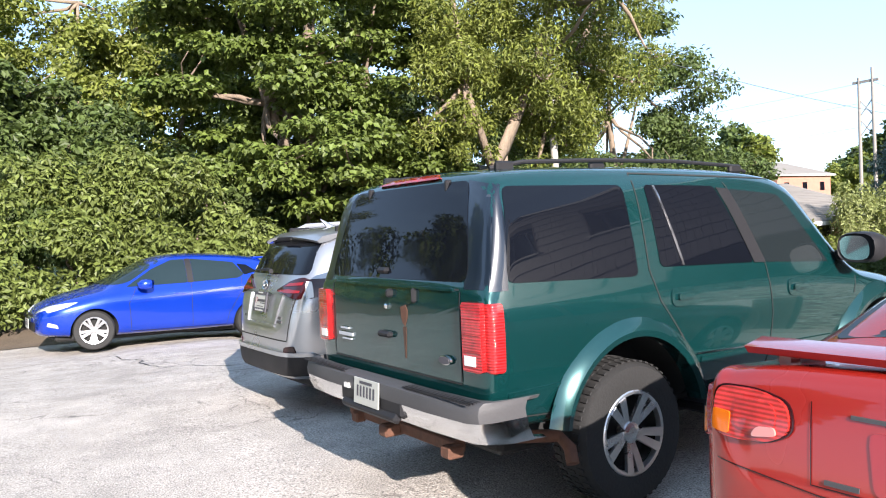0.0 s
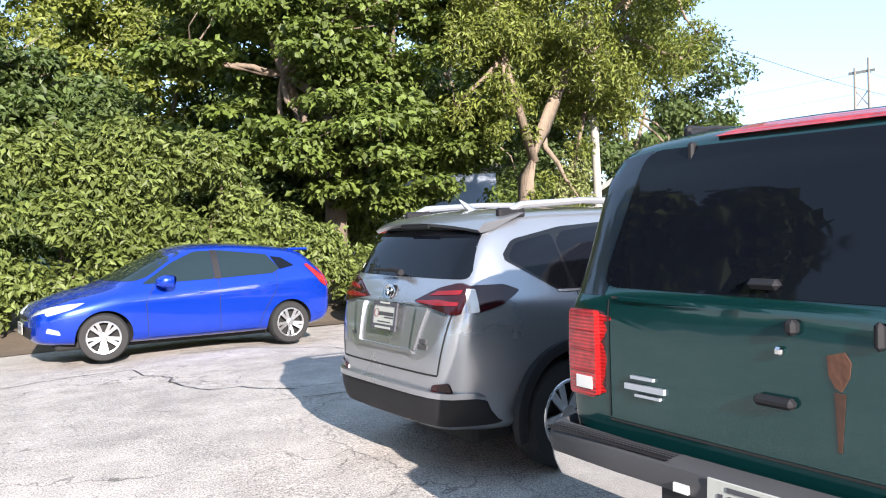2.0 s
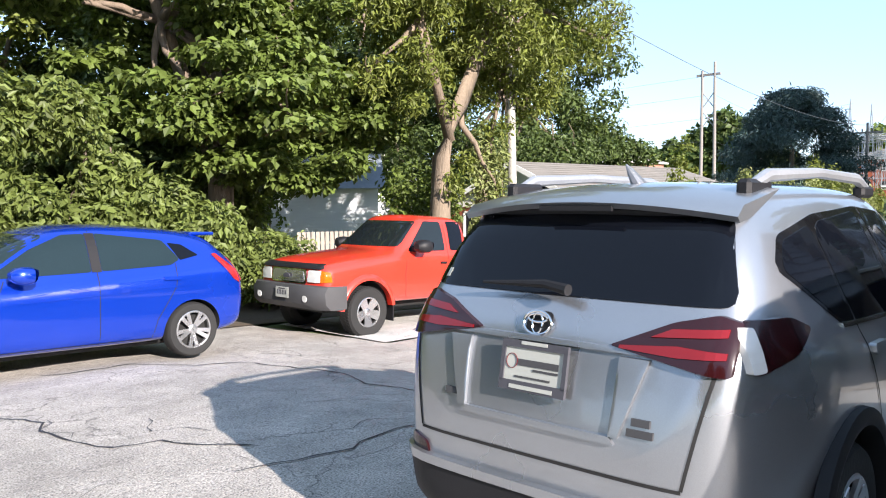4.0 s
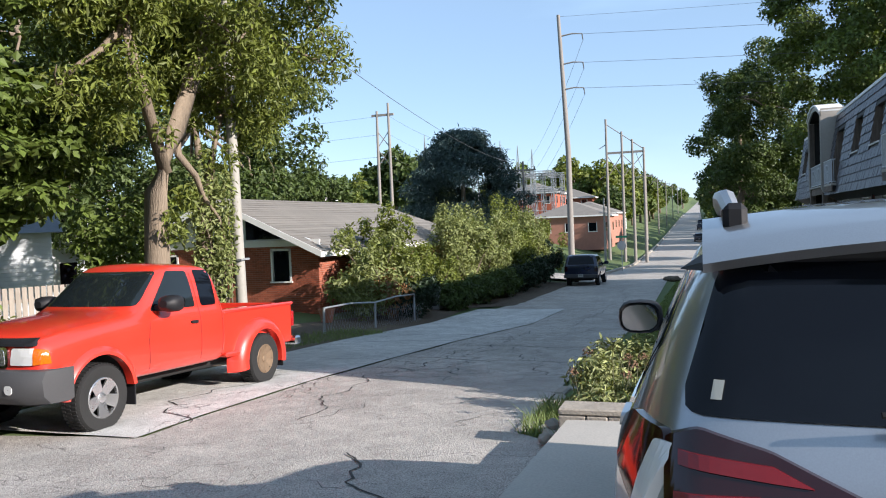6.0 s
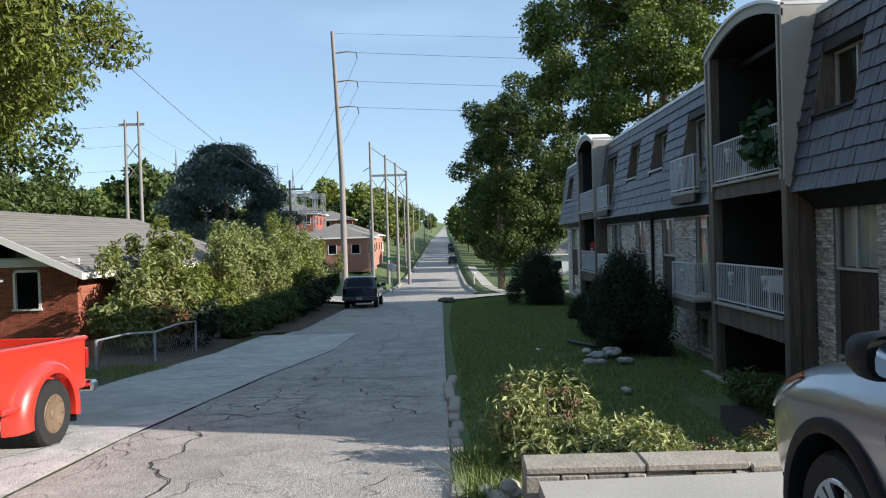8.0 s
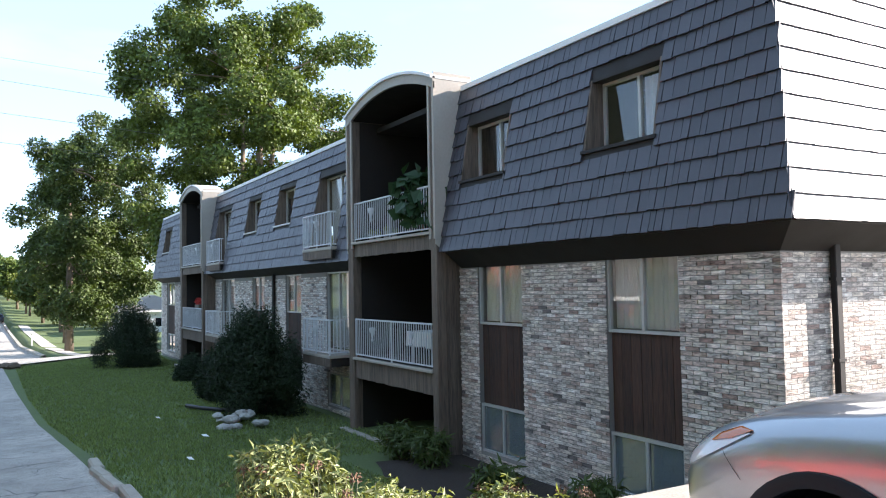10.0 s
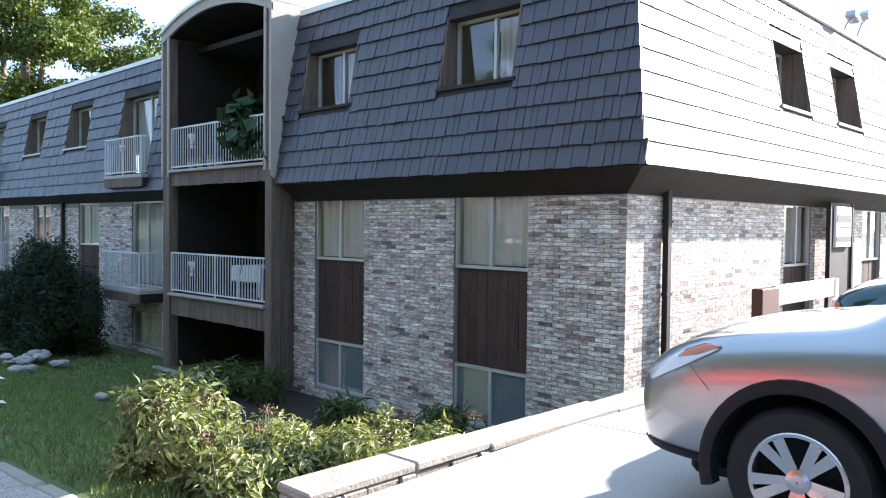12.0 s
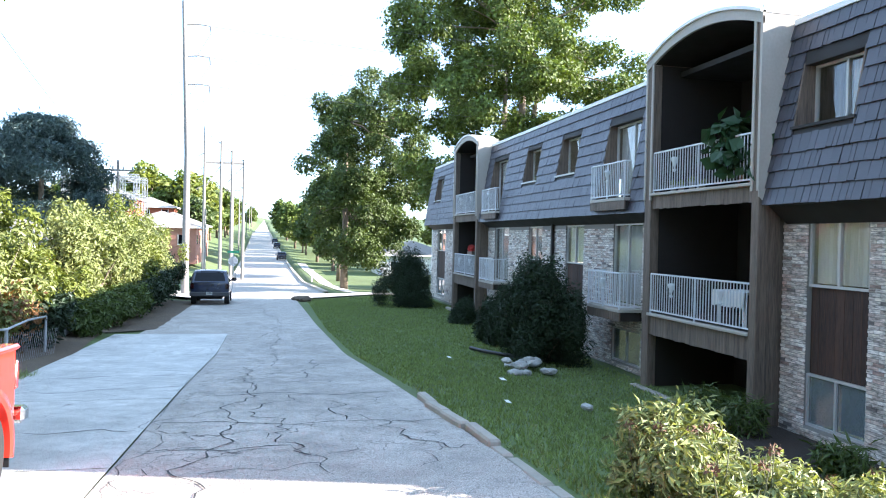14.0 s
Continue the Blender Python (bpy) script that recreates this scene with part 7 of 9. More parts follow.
def leaves_mesh(name, clumps, count, size, material, seed, droop=0.35, fill=0.62, narrow=0.5, up=0.35):
    """Leaves on and in ragged clumps: each (centre, radii). A leaf is a blade folded along its midrib."""
    rng = np.random.default_rng(seed)
    vol = np.array([(r[0] * r[1] * r[2]) ** (2 / 3) for c, r in clumps])
    which = rng.choice(len(clumps), count, p=vol / vol.sum())
    cen = np.array([c for c, r in clumps])[which]
    rad = np.array([r for c, r in clumps])[which]
    d = rng.normal(size=(count, 3))
    d /= np.linalg.norm(d, axis=1)[:, None]
    # ragged outline: twigs reach out in places
    ph = rng.uniform(0, 6.28, (len(clumps), 6))[which]
    bump = 0.13 * np.sin(d[:, 0] * 7 + ph[:, 0]) * np.sin(d[:, 1] * 6 + ph[:, 1]) + 0.13 * np.sin(d[:, 2] * 9 + ph[:, 2] + d[:, 0] * 4) + 0.08 * np.sin(d[:, 1] * 17 + ph[:, 3]) * np.sin(d[:, 2] * 15 + ph[:, 4])
    k = (fill + (1 - fill) * rng.random(count) ** 0.6) * (0.95 + bump)
    p = cen + d * rad * k[:, None]
    nrm = d * 0.7 + rng.normal(size=(count, 3)) * 0.55 + np.array((0, 0, up))
    nrm /= np.linalg.norm(nrm, axis=1)[:, None]
    ax = np.cross(nrm, rng.normal(size=(count, 3)))
    ax[:, 2] -= droop
    ax -= nrm * (ax * nrm).sum(1)[:, None]
    ax /= np.linalg.norm(ax, axis=1)[:, None]
    sd = np.cross(nrm, ax)
    L = size * rng.uniform(0.6, 1.35, count)[:, None]
    w = L * narrow * 0.5
    v = np.empty((count, 4, 3))
    v[:, 0] = p
    v[:, 1] = p + ax * L * 0.45 + sd * w + nrm * L * 0.06
    v[:, 2] = p + ax * L - nrm * L * 0.10
    v[:, 3] = p + ax * L * 0.45 - sd * w + nrm * L * 0.06
    return soup(name, v.reshape(-1, 3), np.arange(count * 4).reshape(-1, 4), material)


def limb_mesh(paths, material):
    bm = bmesh.new()
    for pts, r0, r1 in paths:
        n = len(pts)
        tube(bm, pts, [r0 + (r1 - r0) * i / (n - 1) for i in range(n)], 9)
    me = mesh_of("trunk", bm, material)
    me.polygons.foreach_set("use_smooth", [True] * len(me.polygons))
    return me


def bend(a, b, rng, sway=0.08, n=5):
    a, b = Vector(a), Vector(b)
    L = (b - a).length
    out = [a]
    for i in range(1, n):
        out.append(a.lerp(b, i / n) + Vector((rng.uniform(-1, 1), rng.uniform(-1, 1), 0)) * L * sway)
    return out + [b]


def tree(name, label, base, stems, clumps, count, size, leaf, bark, seed, limbs=8, narrow=0.5, fill=0.6, group="trees", up=0.35, droop=0.35):
    """A tree: stems as (points, r0, r1) from its base, limbs into the clumps, then leaves."""
    rng = random.Random(seed)
    t = empty(name, pose(*base))
    tagged(t, label, "tree", group)
    paths = list(stems)
    tops = [s[0][int(len(s[0]) * 0.5):] for s in stems]
    for i in range(min(limbs, len(clumps))):
        c = clumps[(i * 7) % len(clumps)][0]
        src = min((q for s in tops for q in s), key=lambda q: (Vector(q) - Vector(c)).length)
        paths.append((bend(src, c, rng, 0.06), 0.09, 0.02))
        for j in range(3):
            e = Vector(c) + Vector((rng.uniform(-1, 1), rng.uniform(-1, 1), rng.uniform(-0.3, 0.9))) * clumps[(i * 7) % len(clumps)][1][0]
            paths.append((bend(c, e, rng, 0.1, 3), 0.03, 0.008))
    part("trunk", limb_mesh(paths, bark), None, t)
    part("crown", leaves_mesh("crown", clumps, count, size, leaf, seed, droop, fill, narrow, up), None, t)
    return t


def scatter_clumps(seed, n, c, r, cr, flat=0.8):
    """n clumps of radius about cr through an ellipsoid."""
    rng = random.Random(seed)
    out = []
    while len(out) < n:
        d = Vector((rng.uniform(-1, 1), rng.uniform(-1, 1), rng.uniform(-1, 1)))
        if d.length > 1 or d.length < 0.35:
            continue
        k = cr * rng.uniform(0.65, 1.25)
        out.append(((c[0] + d.x * r[0], c[1] + d.y * r[1], c[2] + d.z * r[2]), (k, k, k * flat)))
    return out


def shrub(name, label, x, y, r, h, count, size, leaf, seed, n=7, z=None, narrow=0.45, group="shrubs", fill=0.6):
    z = land(x, y) - 0.05 if z is None else z
    rng = random.Random(seed)
    s = empty(name, pose(x, y, z))
    tagged(s, label, "shrub", group)
    w = 0.55 if n > 15 else 0.8
    cl = [((0, 0, h * 0.4 if n > 15 else h * 0.5), (r[0] * w, r[1] * w, h * w * 0.62))]
    for i in range(n):
        a = rng.uniform(0, 6.28)
        q = rng.uniform(0.4, 0.75)
        k = rng.uniform(0.3, 0.5)
        if n > 15:
            q, k = rng.uniform(0.1, 0.95), rng.uniform(0.15, 0.3)
            cl.append(((math.cos(a) * r[0] * q, math.sin(a) * r[1] * q, h * rng.uniform(0.2, 1.0 - 0.3 * q)), (r[0] * k, r[1] * k, h * k * 0.7)))
            continue
        cl.append(((math.cos(a) * r[0] * q, math.sin(a) * r[1] * q, h * rng.uniform(0.3, 0.78)), (r[0] * k, r[1] * k, h * k * 0.6)))
    paths = [(bend((0, 0, 0), c[0], rng, 0.08, 3), 0.03, 0.008) for c in cl]
    part("stem", limb_mesh(paths, BARK), None, s)
    part("foliage", leaves_mesh("foliage", cl, count, size, leaf, seed, narrow=narrow, fill=fill), None, s)
    return s


# hedge behind the blue car
hedge = empty("hedge", pose(0, 17.6, 0))
tagged(hedge, "tall untrimmed green hedge of broad-leaved bushes", "hedge")
rng = random.Random(3)
cl, paths = [], []
def hedge_top(x):
    return float(np.interp(x, [-14, 1.0, 4.2, 6.4, 7.6, 8.6], [4.1, 3.95, 3.95, 3.0, 2.1, 1.3]))
for i in range(150):
    x = rng.uniform(-14, 8.3)
    t = hedge_top(x)
    z = rng.uniform(0.25, max(0.5, t - 0.45))
    k = rng.uniform(0.4, 0.75)
    face = -0.65 + 0.45 * max(0, z - 1.2) / 3
    cl.append(((x, face + rng.uniform(0, 0.8), z), (k, k * 0.8, k * 0.75)))
for i in range(26):
    x = rng.uniform(-14, 8)
    paths.append((bend((x, 0.6, 0), (x + rng.uniform(-0.5, 0.5), 0.3, hedge_top(x) * 0.85), rng, 0.06), 0.04, 0.012))
part("stem", limb_mesh(paths, BARK), None, hedge)
part("foliage", leaves_mesh("foliage", cl, 88000, 0.145, LEAF_HEDGE, 4, droop=0.8, narrow=0.5, fill=0.55), None, hedge)
shrub("bush", "low green bush beside the red truck", 8.9, 17.3, (1.2, 0.9), 1.5, 5000, 0.13, LEAF_HEDGE, 21)
shrub("fern", "bright green fern fronds by the lot", -0.6, 15.9, (0.8, 0.6), 0.9, 2600, 0.22, LEAF_LIGHT, 22, narrow=0.18)
shrub("bush", "green bush behind the red truck", 11.6, 17.9, (1.4, 0.8), 1.0, 4000, 0.13, LEAF_DARK, 23)

# big maple over the hedge
cl = scatter_clumps(31, 150, (0, 0, 7.6), (4.1, 3.2, 6.0), 0.95, 0.26) + scatter_clumps(32, 24, (0.6, -1.2, 3.0), (3.4, 1.7, 1.3), 0.8, 0.28) + scatter_clumps(34, 30, (3.3, 0.2, 3.9), (2.3, 1.2, 1.3), 0.7, 0.3)
tree("maple_tree", "large dark green maple with layered drooping foliage", (9.4, 20.2, 0.2),
     [([(0, 0, -0.3), (0.1, 0, 2), (0, 0.2, 5), (0.3, 0, 8), (0.2, 0, 11)], 0.32, 0.08), ([(0.1, 0, 2), (-1.2, -0.2, 5), (-2.0, 0, 8)], 0.2, 0.06), ([(0.1, 0, 2.5), (1.6, 0, 5), (2.4, -0.2, 9)], 0.2, 0.05)],
     cl, 105000, 0.165, LEAF_MAPLE, BARK, 33, 26, 0.75, 0.35, up=0.9, droop=0.6)
# leaning pair of trunks by the white pole
cl = scatter_clumps(41, 120, (2.7, 0.4, 9.2), (5.0, 2.8, 4.8), 0.75, 0.75) + scatter_clumps(44, 34, (0.9, 0.3, 6.2), (2.7, 1.2, 1.7), 0.6, 0.8) + scatter_clumps(42, 8, (-0.9, 0.2, 4.4), (1.0, 0.8, 0.9), 0.45, 0.8) + scatter_clumps(49, 26, (2.0, -3.2, 8.8), (1.9, 1.5, 1.9), 0.5, 0.9)
cl += scatter_clumps(47, 16, (3.6, 0.4, 5.8), (2.4, 1.0, 1.4), 0.5, 1.0)
rng = random.Random(48)
for i in range(13):
    t = rng.random()
    x0 = 0.2 + 0.5 * t if i % 2 else 1.7 + 0.9 * t
    cl.append(((x0 + rng.uniform(-0.35, 0.35), rng.uniform(-0.45, 0.2), 1.9 + 3.4 * t), (0.24, 0.24, 0.34)))
tree("elm_tree", "tall leaning tree with two pale trunks and loose foliage", (13.4, 17.7, -0.4),
     [([(0, 0, -0.2), (0.15, 0, 1.6), (0.2, 0, 3.0), (0.85, 0, 4.2), (2.0, 0.1, 6.2), (3.2, 0.3, 8.6), (3.8, 0.4, 11)], 0.27, 0.09), ([(0.5, 0, 3.4), (-0.4, 0, 6), (-0.6, 0.2, 9)], 0.13, 0.05),
      ([(1.5, 0.1, -0.2), (1.7, 0.1, 1.6), (1.85, 0.1, 3.0), (2.7, 0.2, 5.0), (3.9, 0.2, 7.0), (5.6, 0.3, 9.5)], 0.21, 0.07)],
     cl, 88000, 0.155, LEAF_LIGHT, BARK_PALE, 43, 34, 0.36, 0.4, droop=0.8)
shrub("vine", "bright green vine climbing the trunks", 15.0, 17.5, (0.7, 0.5), 4.2, 2600, 0.13, LEAF_YELLOW, 46, 12, fill=0.3)
# loose saplings before the white outbuilding
for i, (x, y, h) in enumerate(((11.2, 23.2, 4.6), (13.4, 24.6, 5.0), (10.2, 21.6, 3.2), (16.2, 20.8, 3.6))):
    shrub("sapling", "loose green sapling beside the white outbuilding", x, y, (1.5, 1.0), h, 2600, 0.17, LEAF_MAPLE, 240 + i, 9, narrow=0.6, group="saplings", fill=0.4)
# trees behind
BACK = [((-6, 36), 5.2, 12.5, LEAF_LIGHT), ((-0.8, 35), 3.8, 11.0, LEAF_LIGHT), ((6.5, 38), 5.0, 13.5, LEAF_LIGHT), ((3.0, 27), 3.4, 6.5, LEAF_DARK), ((42, 31.5), 4.0, 6.8, LEAF_DARK), ((8.4, 32.0), 3.6, 11.5, LEAF_LIGHT), ((14, 30), 4.5, 13.0, LEAF_DARK), ((22, 32), 5.0, 14.5, LEAF_DARK), ((31, 37), 5.4, 14.5, LEAF_DARK), ((31, 29.5), 5.6, 14.0, LEAF_DARK), ((37, 43), 5.0, 10.0, LEAF_DARK), ((-14, 30), 5.0, 10.5, LEAF_MAPLE)]
for i, ((x, y), r, h, lf) in enumerate(BACK):
    z = land(x, y)
    cl = scatter_clumps(50 + i, 60, (0, 0, h * 0.58), (r, r, h * 0.45), r * 0.25, 0.6)
    tree("tree", "leafy tree rising behind the hedge", (x, y, z), [([(0, 0, -0.2), (0.2, 0, h * 0.3), (0, 0.2, h * 0.6), (0.2, 0, h * 0.9)], 0.28, 0.06), ([(0.1, 0, h * 0.3), (r * 0.4, 0, h * 0.7)], 0.14, 0.04)], cl, 26000, 0.25, lf, BARK_PALE, 60 + i, 16, 0.55, 0.4, "trees behind the hedge", up=0.6)
# understory closing the view behind the hedge
for i, (x, y, r, h) in enumerate(((-12, 24, 4.0, 5.0), (-6, 25, 3.6, 5.6), (-1, 24, 3.4, 5.4), (4.0, 24, 3.2, 5.0), (-16, 22, 3.5, 4.6), (7.5, 25, 2.6, 4.4), (9.6, 23.6, 2.4, 4.2))):
    shrub("thicket", "dense dark thicket behind the hedge", x, y, (r, 1.8), h, 11000, 0.22, LEAF_DARK, 200 + i, 10, narrow=0.55, group="thickets", fill=0.5)
# trees past the building
cl = scatter_clumps(71, 200, (0, 0.2, 16.5), (9.0, 10.2, 12.5), 1.45, 0.85)
tree("cottonwood_tree", "very tall cottonwood with shining leaves behind the building", (63, -6.5, -2.6),
     [([(0, 0, -0.3), (0.2, 0, 5), (-0.6, 0, 11), (-1.5, 0, 20)], 0.7, 0.15), ([(0.2, 0, 4), (2, 0.5, 10), (3.5, 0, 19)], 0.45, 0.12), ([(0.2, 0, 5), (-3, 0, 11), (-5, 0, 17)], 0.4, 0.1)], cl, 140000, 0.27, LEAF_MAPLE, BARK_PALE, 72, 46, 0.7, 0.4)
cl = scatter_clumps(75, 140, (0, -2.0, 11.6), (6.2, 5.8, 9.6), 1.25, 0.8)
tree("ash_tree", "broad dark street tree on the far lawn", (80, 5.2, -3.3), [([(0, 0, -0.3), (0.1, 0, 4), (0, 0, 10), (0.4, 0, 16)], 0.4, 0.1), ([(0, 0, 3), (-2.5, 0, 8)], 0.25, 0.08), ([(0, 0, 3), (2.5, 0, 9)], 0.25, 0.08)], cl, 70000, 0.29, LEAF_DARK, BARK, 76, 28, 0.6, 0.45)
cl = scatter_clumps(77, 30, (0, 0, 8.0), (5.0, 5.0, 5.0), 1.6, 0.75)
tree("ash_tree", "dark street tree on the far lawn", (100, 4.0, -3.6), [([(0, 0, -0.3), (0.1, 0, 4), (0, 0, 11)], 0.35, 0.1)], cl, 20000, 0.45, LEAF_DARK, BARK, 78, 10, 0.6, 0.55)
# blue spruce
sp = empty("blue_spruce", pose(69, 29.2, 0.5))
tagged(sp, "large dark blue-green spruce with broad crown", "tree", "trees")
rng = random.Random(81)
cl = []
for i in range(80):
    t = rng.random() ** 0.8
    z = 0.8 + 8.6 * t
    rr = 6.4 * (1 - t) ** 0.6 + 0.4
    a = rng.uniform(0, 6.28)
    q = rng.uniform(0.5, 1.0)
    cl.append(((math.cos(a) * rr * q, math.sin(a) * rr * q, z), (1.5, 1.5, 0.7)))
part("trunk", limb_mesh([([(0, 0, -0.3), (0, 0, 5), (0, 0, 9.4)], 0.3, 0.04)], BARK), None, sp)
part("crown", leaves_mesh("crown", cl, 40000, 0.42, LEAF_SPRUCE, 82, narrow=0.22), None, sp)

# far woods, too many to count
def far_tree_mesh(seed, leaf):
    cl = scatter_clumps(seed, 16, (0, 0, 6.0), (3.6, 3.6, 3.8), 1.6, 0.8)
    a = leaves_mesh("crown", cl, 3600, 0.75, leaf, seed, narrow=0.7)
    b = limb_mesh([([(0, 0, -0.5), (0.1, 0, 3), (0, 0, 7)], 0.3, 0.08)], BARK)
    return a, b


kinds = [far_tree_mesh(90, LEAF_DARK), far_tree_mesh(91, LEAF_MAPLE), far_tree_mesh(92, LEAF_LIGHT)]
rng = random.Random(95)
spots = []
for i in range(26):
    x = rng.uniform(140, 340)
    spots.append((x, road_edge(x) + 8 + rng.uniform(6, 16)))
for i in range(40):
    x = rng.uniform(110, 420)
    spots.append((x, road_edge(x) - rng.uniform(4.5, 14)))
for i in range(70):
    x = rng.uniform(150, 430)
    spots.append((x, road_edge(x) + 8 + rng.uniform(14, 120) * (x / 250)))
for i in range(12):
    x = rng.uniform(90, 160)
    spots.append((x, rng.uniform(55, 110)))
for i in range(24):
    x = rng.uniform(430, 900)
    spots.append((x, road_edge(x) + rng.choice((-1, 1)) * rng.uniform(8, 60)))
for i in range(26):
    spots.append((rng.uniform(60, 140), rng.uniform(-60, -18)))
for i, (x, y) in enumerate(spots):
    crown, trunk = kinds[rng.randrange(3)]
    s = rng.uniform(0.8, 1.35)
    t = empty("street_tree", pose(x, y, land(x, y), 0, 0, rng.uniform(0, 360)) @ Matrix.Scale(s, 4))
    tagged(t, "distant leafy tree along the hill street", "tree", "far trees")
    piece("trunk", trunk, t)
    piece("crown", crown, t)
# trees behind the parked cars' backs, mirrored in the glass
for i, y in enumerate((-13, -6, 0, 22, 30)):
    crown, trunk = kinds[i % 3]
    t = empty("lot_tree", pose(-20 - 3 * (i % 2), y, 0.0, 0, 0, 50 * i) @ Matrix.Scale(1.5 if i % 2 else 1.75, 4))
    tagged(t, "leafy tree on the far side of the lot", "tree", "lot trees")
    piece("trunk", trunk, t)
    piece("crown", crown, t)

# shrubs across the street
for i, (x, y, r, h, lf, cnt) in enumerate(((25.7, 18.7, (2.3, 1.4), 3.5, LEAF_YELLOW, 9000), (28.0, 19.2, (2.4, 1.6), 4.1, LEAF_LIGHT, 10000), (25.5, 18.2, (1.2, 0.8), 2.0, LEAF_DRY, 1200), (31.8, 19.0, (1.8, 1.4), 2.7, LEAF_LIGHT, 7000),
                                           (35.5, 18.9, (2.6, 1.6), 4.6, LEAF_YELLOW, 11000), (39.5, 18.9, (2.7, 1.6), 4.9, LEAF_YELLOW, 12000), (43.5, 18.9, (2.7, 1.6), 4.8, LEAF_LIGHT, 11000), (47.5, 18.7, (2.4, 1.6), 4.6, LEAF_YELLOW, 10000), (50.6, 18.3, (1.9, 1.5), 3.9, LEAF_LIGHT, 8000),
                                           (27.5, 18.0, (1.7, 0.9), 1.7, LEAF_YEW, 5000), (31.0, 17.6, (1.2, 0.8), 1.2, LEAF_DARK, 3500), (34.5, 17.6, (2.0, 0.9), 1.5, LEAF_DARK, 5000), (38.0, 17.5, (2.0, 0.9), 1.6, LEAF_DARK, 5000), (41.5, 17.5, (2.0, 0.9), 1.6, LEAF_YEW, 5000), (45.0, 17.5, (2.0, 1.0), 2.0, LEAF_YEW, 5000), (49.0, 17.8, (1.6, 1.2), 2.6, LEAF_YEW, 5000))):
    shrub("bush", ("loose yellow-green bush across the street", "leafy green bush across the street", "low dark bush at the street's edge")[0 if lf is LEAF_YELLOW else 1 if lf is LEAF_LIGHT else 2], x, y, r, h, cnt, 0.17, lf, 100 + i, 30 if h > 2.5 else 9, fill=0.35)
# yews in front of the building: leaning upright sprays of uneven height
def yew(x, y, r, h, count, seed):
    rg = random.Random(seed)
    c = empty("yew_bush", pose(x, y, land(x, y) - 0.05))
    tagged(c, "dense dark green yew in front of the balconies", "shrub", "yew bushes")
    cl, paths = [], []
    for i in range(40):
        a, q = rg.uniform(0, 6.28), rg.random() ** 0.6
        top = h * (1.0 - 0.55 * q * q) * rg.uniform(0.72, 1.08)
        px, py = math.cos(a) * r[0] * q * 0.8, math.sin(a) * r[1] * q * 0.8
        z = rg.uniform(0.18, 0.86) * top
        k = rg.uniform(0.2, 0.34)
        cl.append(((px, py, z), (r[0] * k, r[1] * k * 1.1, min(top - z, h * 0.22) + 0.12)))
        paths.append((bend((px * 0.2, py * 0.2, 0), (px, py, z), rg, 0.06, 3), 0.03, 0.008))
    part("stem", limb_mesh(paths, BARK), None, c)
    part("foliage", leaves_mesh("foliage", cl, count, 0.10, LEAF_YEW, seed, droop=-0.5, narrow=0.32, fill=0.4), None, c)


for i, (x, y, r, h) in enumerate(((25.5, 4.7, (1.9, 1.3), 3.5), (29.2, 4.6, (1.3, 0.9), 2.1), (44.0, 5.4, (2.4, 1.6), 3.0), (35.5, 4.4, (0.8, 0.7), 1.0))):
    yew(x, y, r, h, 52000 if h > 2 else 14000, 130 + i)

# flowering bush by the pad
fb = empty("flower_bush", pose(10.6, 7.6, -0.75))
tagged(fb, "sunlit yellow-green flower bush with withered heads", "shrub")
rng = random.Random(150)
cl, paths, heads = [], [], []
for i in range(64):
    u = rng.uniform(0, 1)
    y = 1.7 - 2.8 * u
    x = -1.35 + 1.7 * rng.random() + 0.2 * max(0, y)
    h = (0.94 - 0.62 * smooth01((u - 0.25) / 0.45)) * rng.uniform(0.75, 1.15)
    k = rng.uniform(0.15, 0.33)
    cl.append(((x, y, h * rng.uniform(0.45, 0.9)), (k, k, k * 0.9)))
    paths.append((bend((x, y, -0.1), (x + rng.uniform(-0.15, 0.15), y + rng.uniform(-0.15, 0.15), h), rng, 0.05, 3), 0.008, 0.003))
for i in range(20):
    u = rng.random()
    x, y = -1.3 + 1.7 * rng.random(), 1.7 - 2.8 * u
    h = rng.uniform(0.85, 1.2) - 0.5 * smooth01((u - 0.25) / 0.45)
    e = (x + rng.uniform(-0.12, 0.12), y + rng.uniform(-0.12, 0.12), h)
    paths.append((bend((x, y, 0.2), e, rng, 0.06, 3), 0.006, 0.003))
    heads.append(e)
for q in paths:
    part("stem", limb_mesh([q], STEM), None, fb)
part("foliage", leaves_mesh("foliage", cl, 40000, 0.088, LEAF_PEONY, 151, droop=0.35, narrow=0.34, fill=0.25, up=0.4), None, fb)
head = leaves_mesh("seed_head", [((0, 0, 0), (0.045, 0.045, 0.05))], 22, 0.045, mat("withered_flower", (0.15, 0.085, 0.05), 0.9, bump=0, island=0.5), 152)
for e in heads:
    piece("seed_head", head, fb, pose(*e, 0, 0, e[0] * 400))
for i, (x, y) in enumerate(((17.0, 4.0), (12.6, 3.9), (11.3, 4.2), (17.9, 4.1), (14.0, 4.4))):
    shrub("perennial", "low leafy perennial in the mulch bed", x, y, (0.5, 0.4), 0.75, 900, 0.2, LEAF_DARK, 160 + i, 4, narrow=0.16, group="bed plants")
b = bmesh.new()
vv = [[b.verts.new((x, y, land(x, y) + 0.0 + 0.02 * noise.noise((x, y, 3)))) for y in (2.9, 3.6, 4.3, 5.0 + 0.3 * math.sin(x * 1.3) + max(0, 13 - x) * 0.55)] for x in [8.8 + 0.6 * i for i in range(16)]]
for a, c in zip(vv, vv[1:]):
    for j in range(3):
        b.faces.new((a[j], c[j], c[j + 1], a[j + 1]))
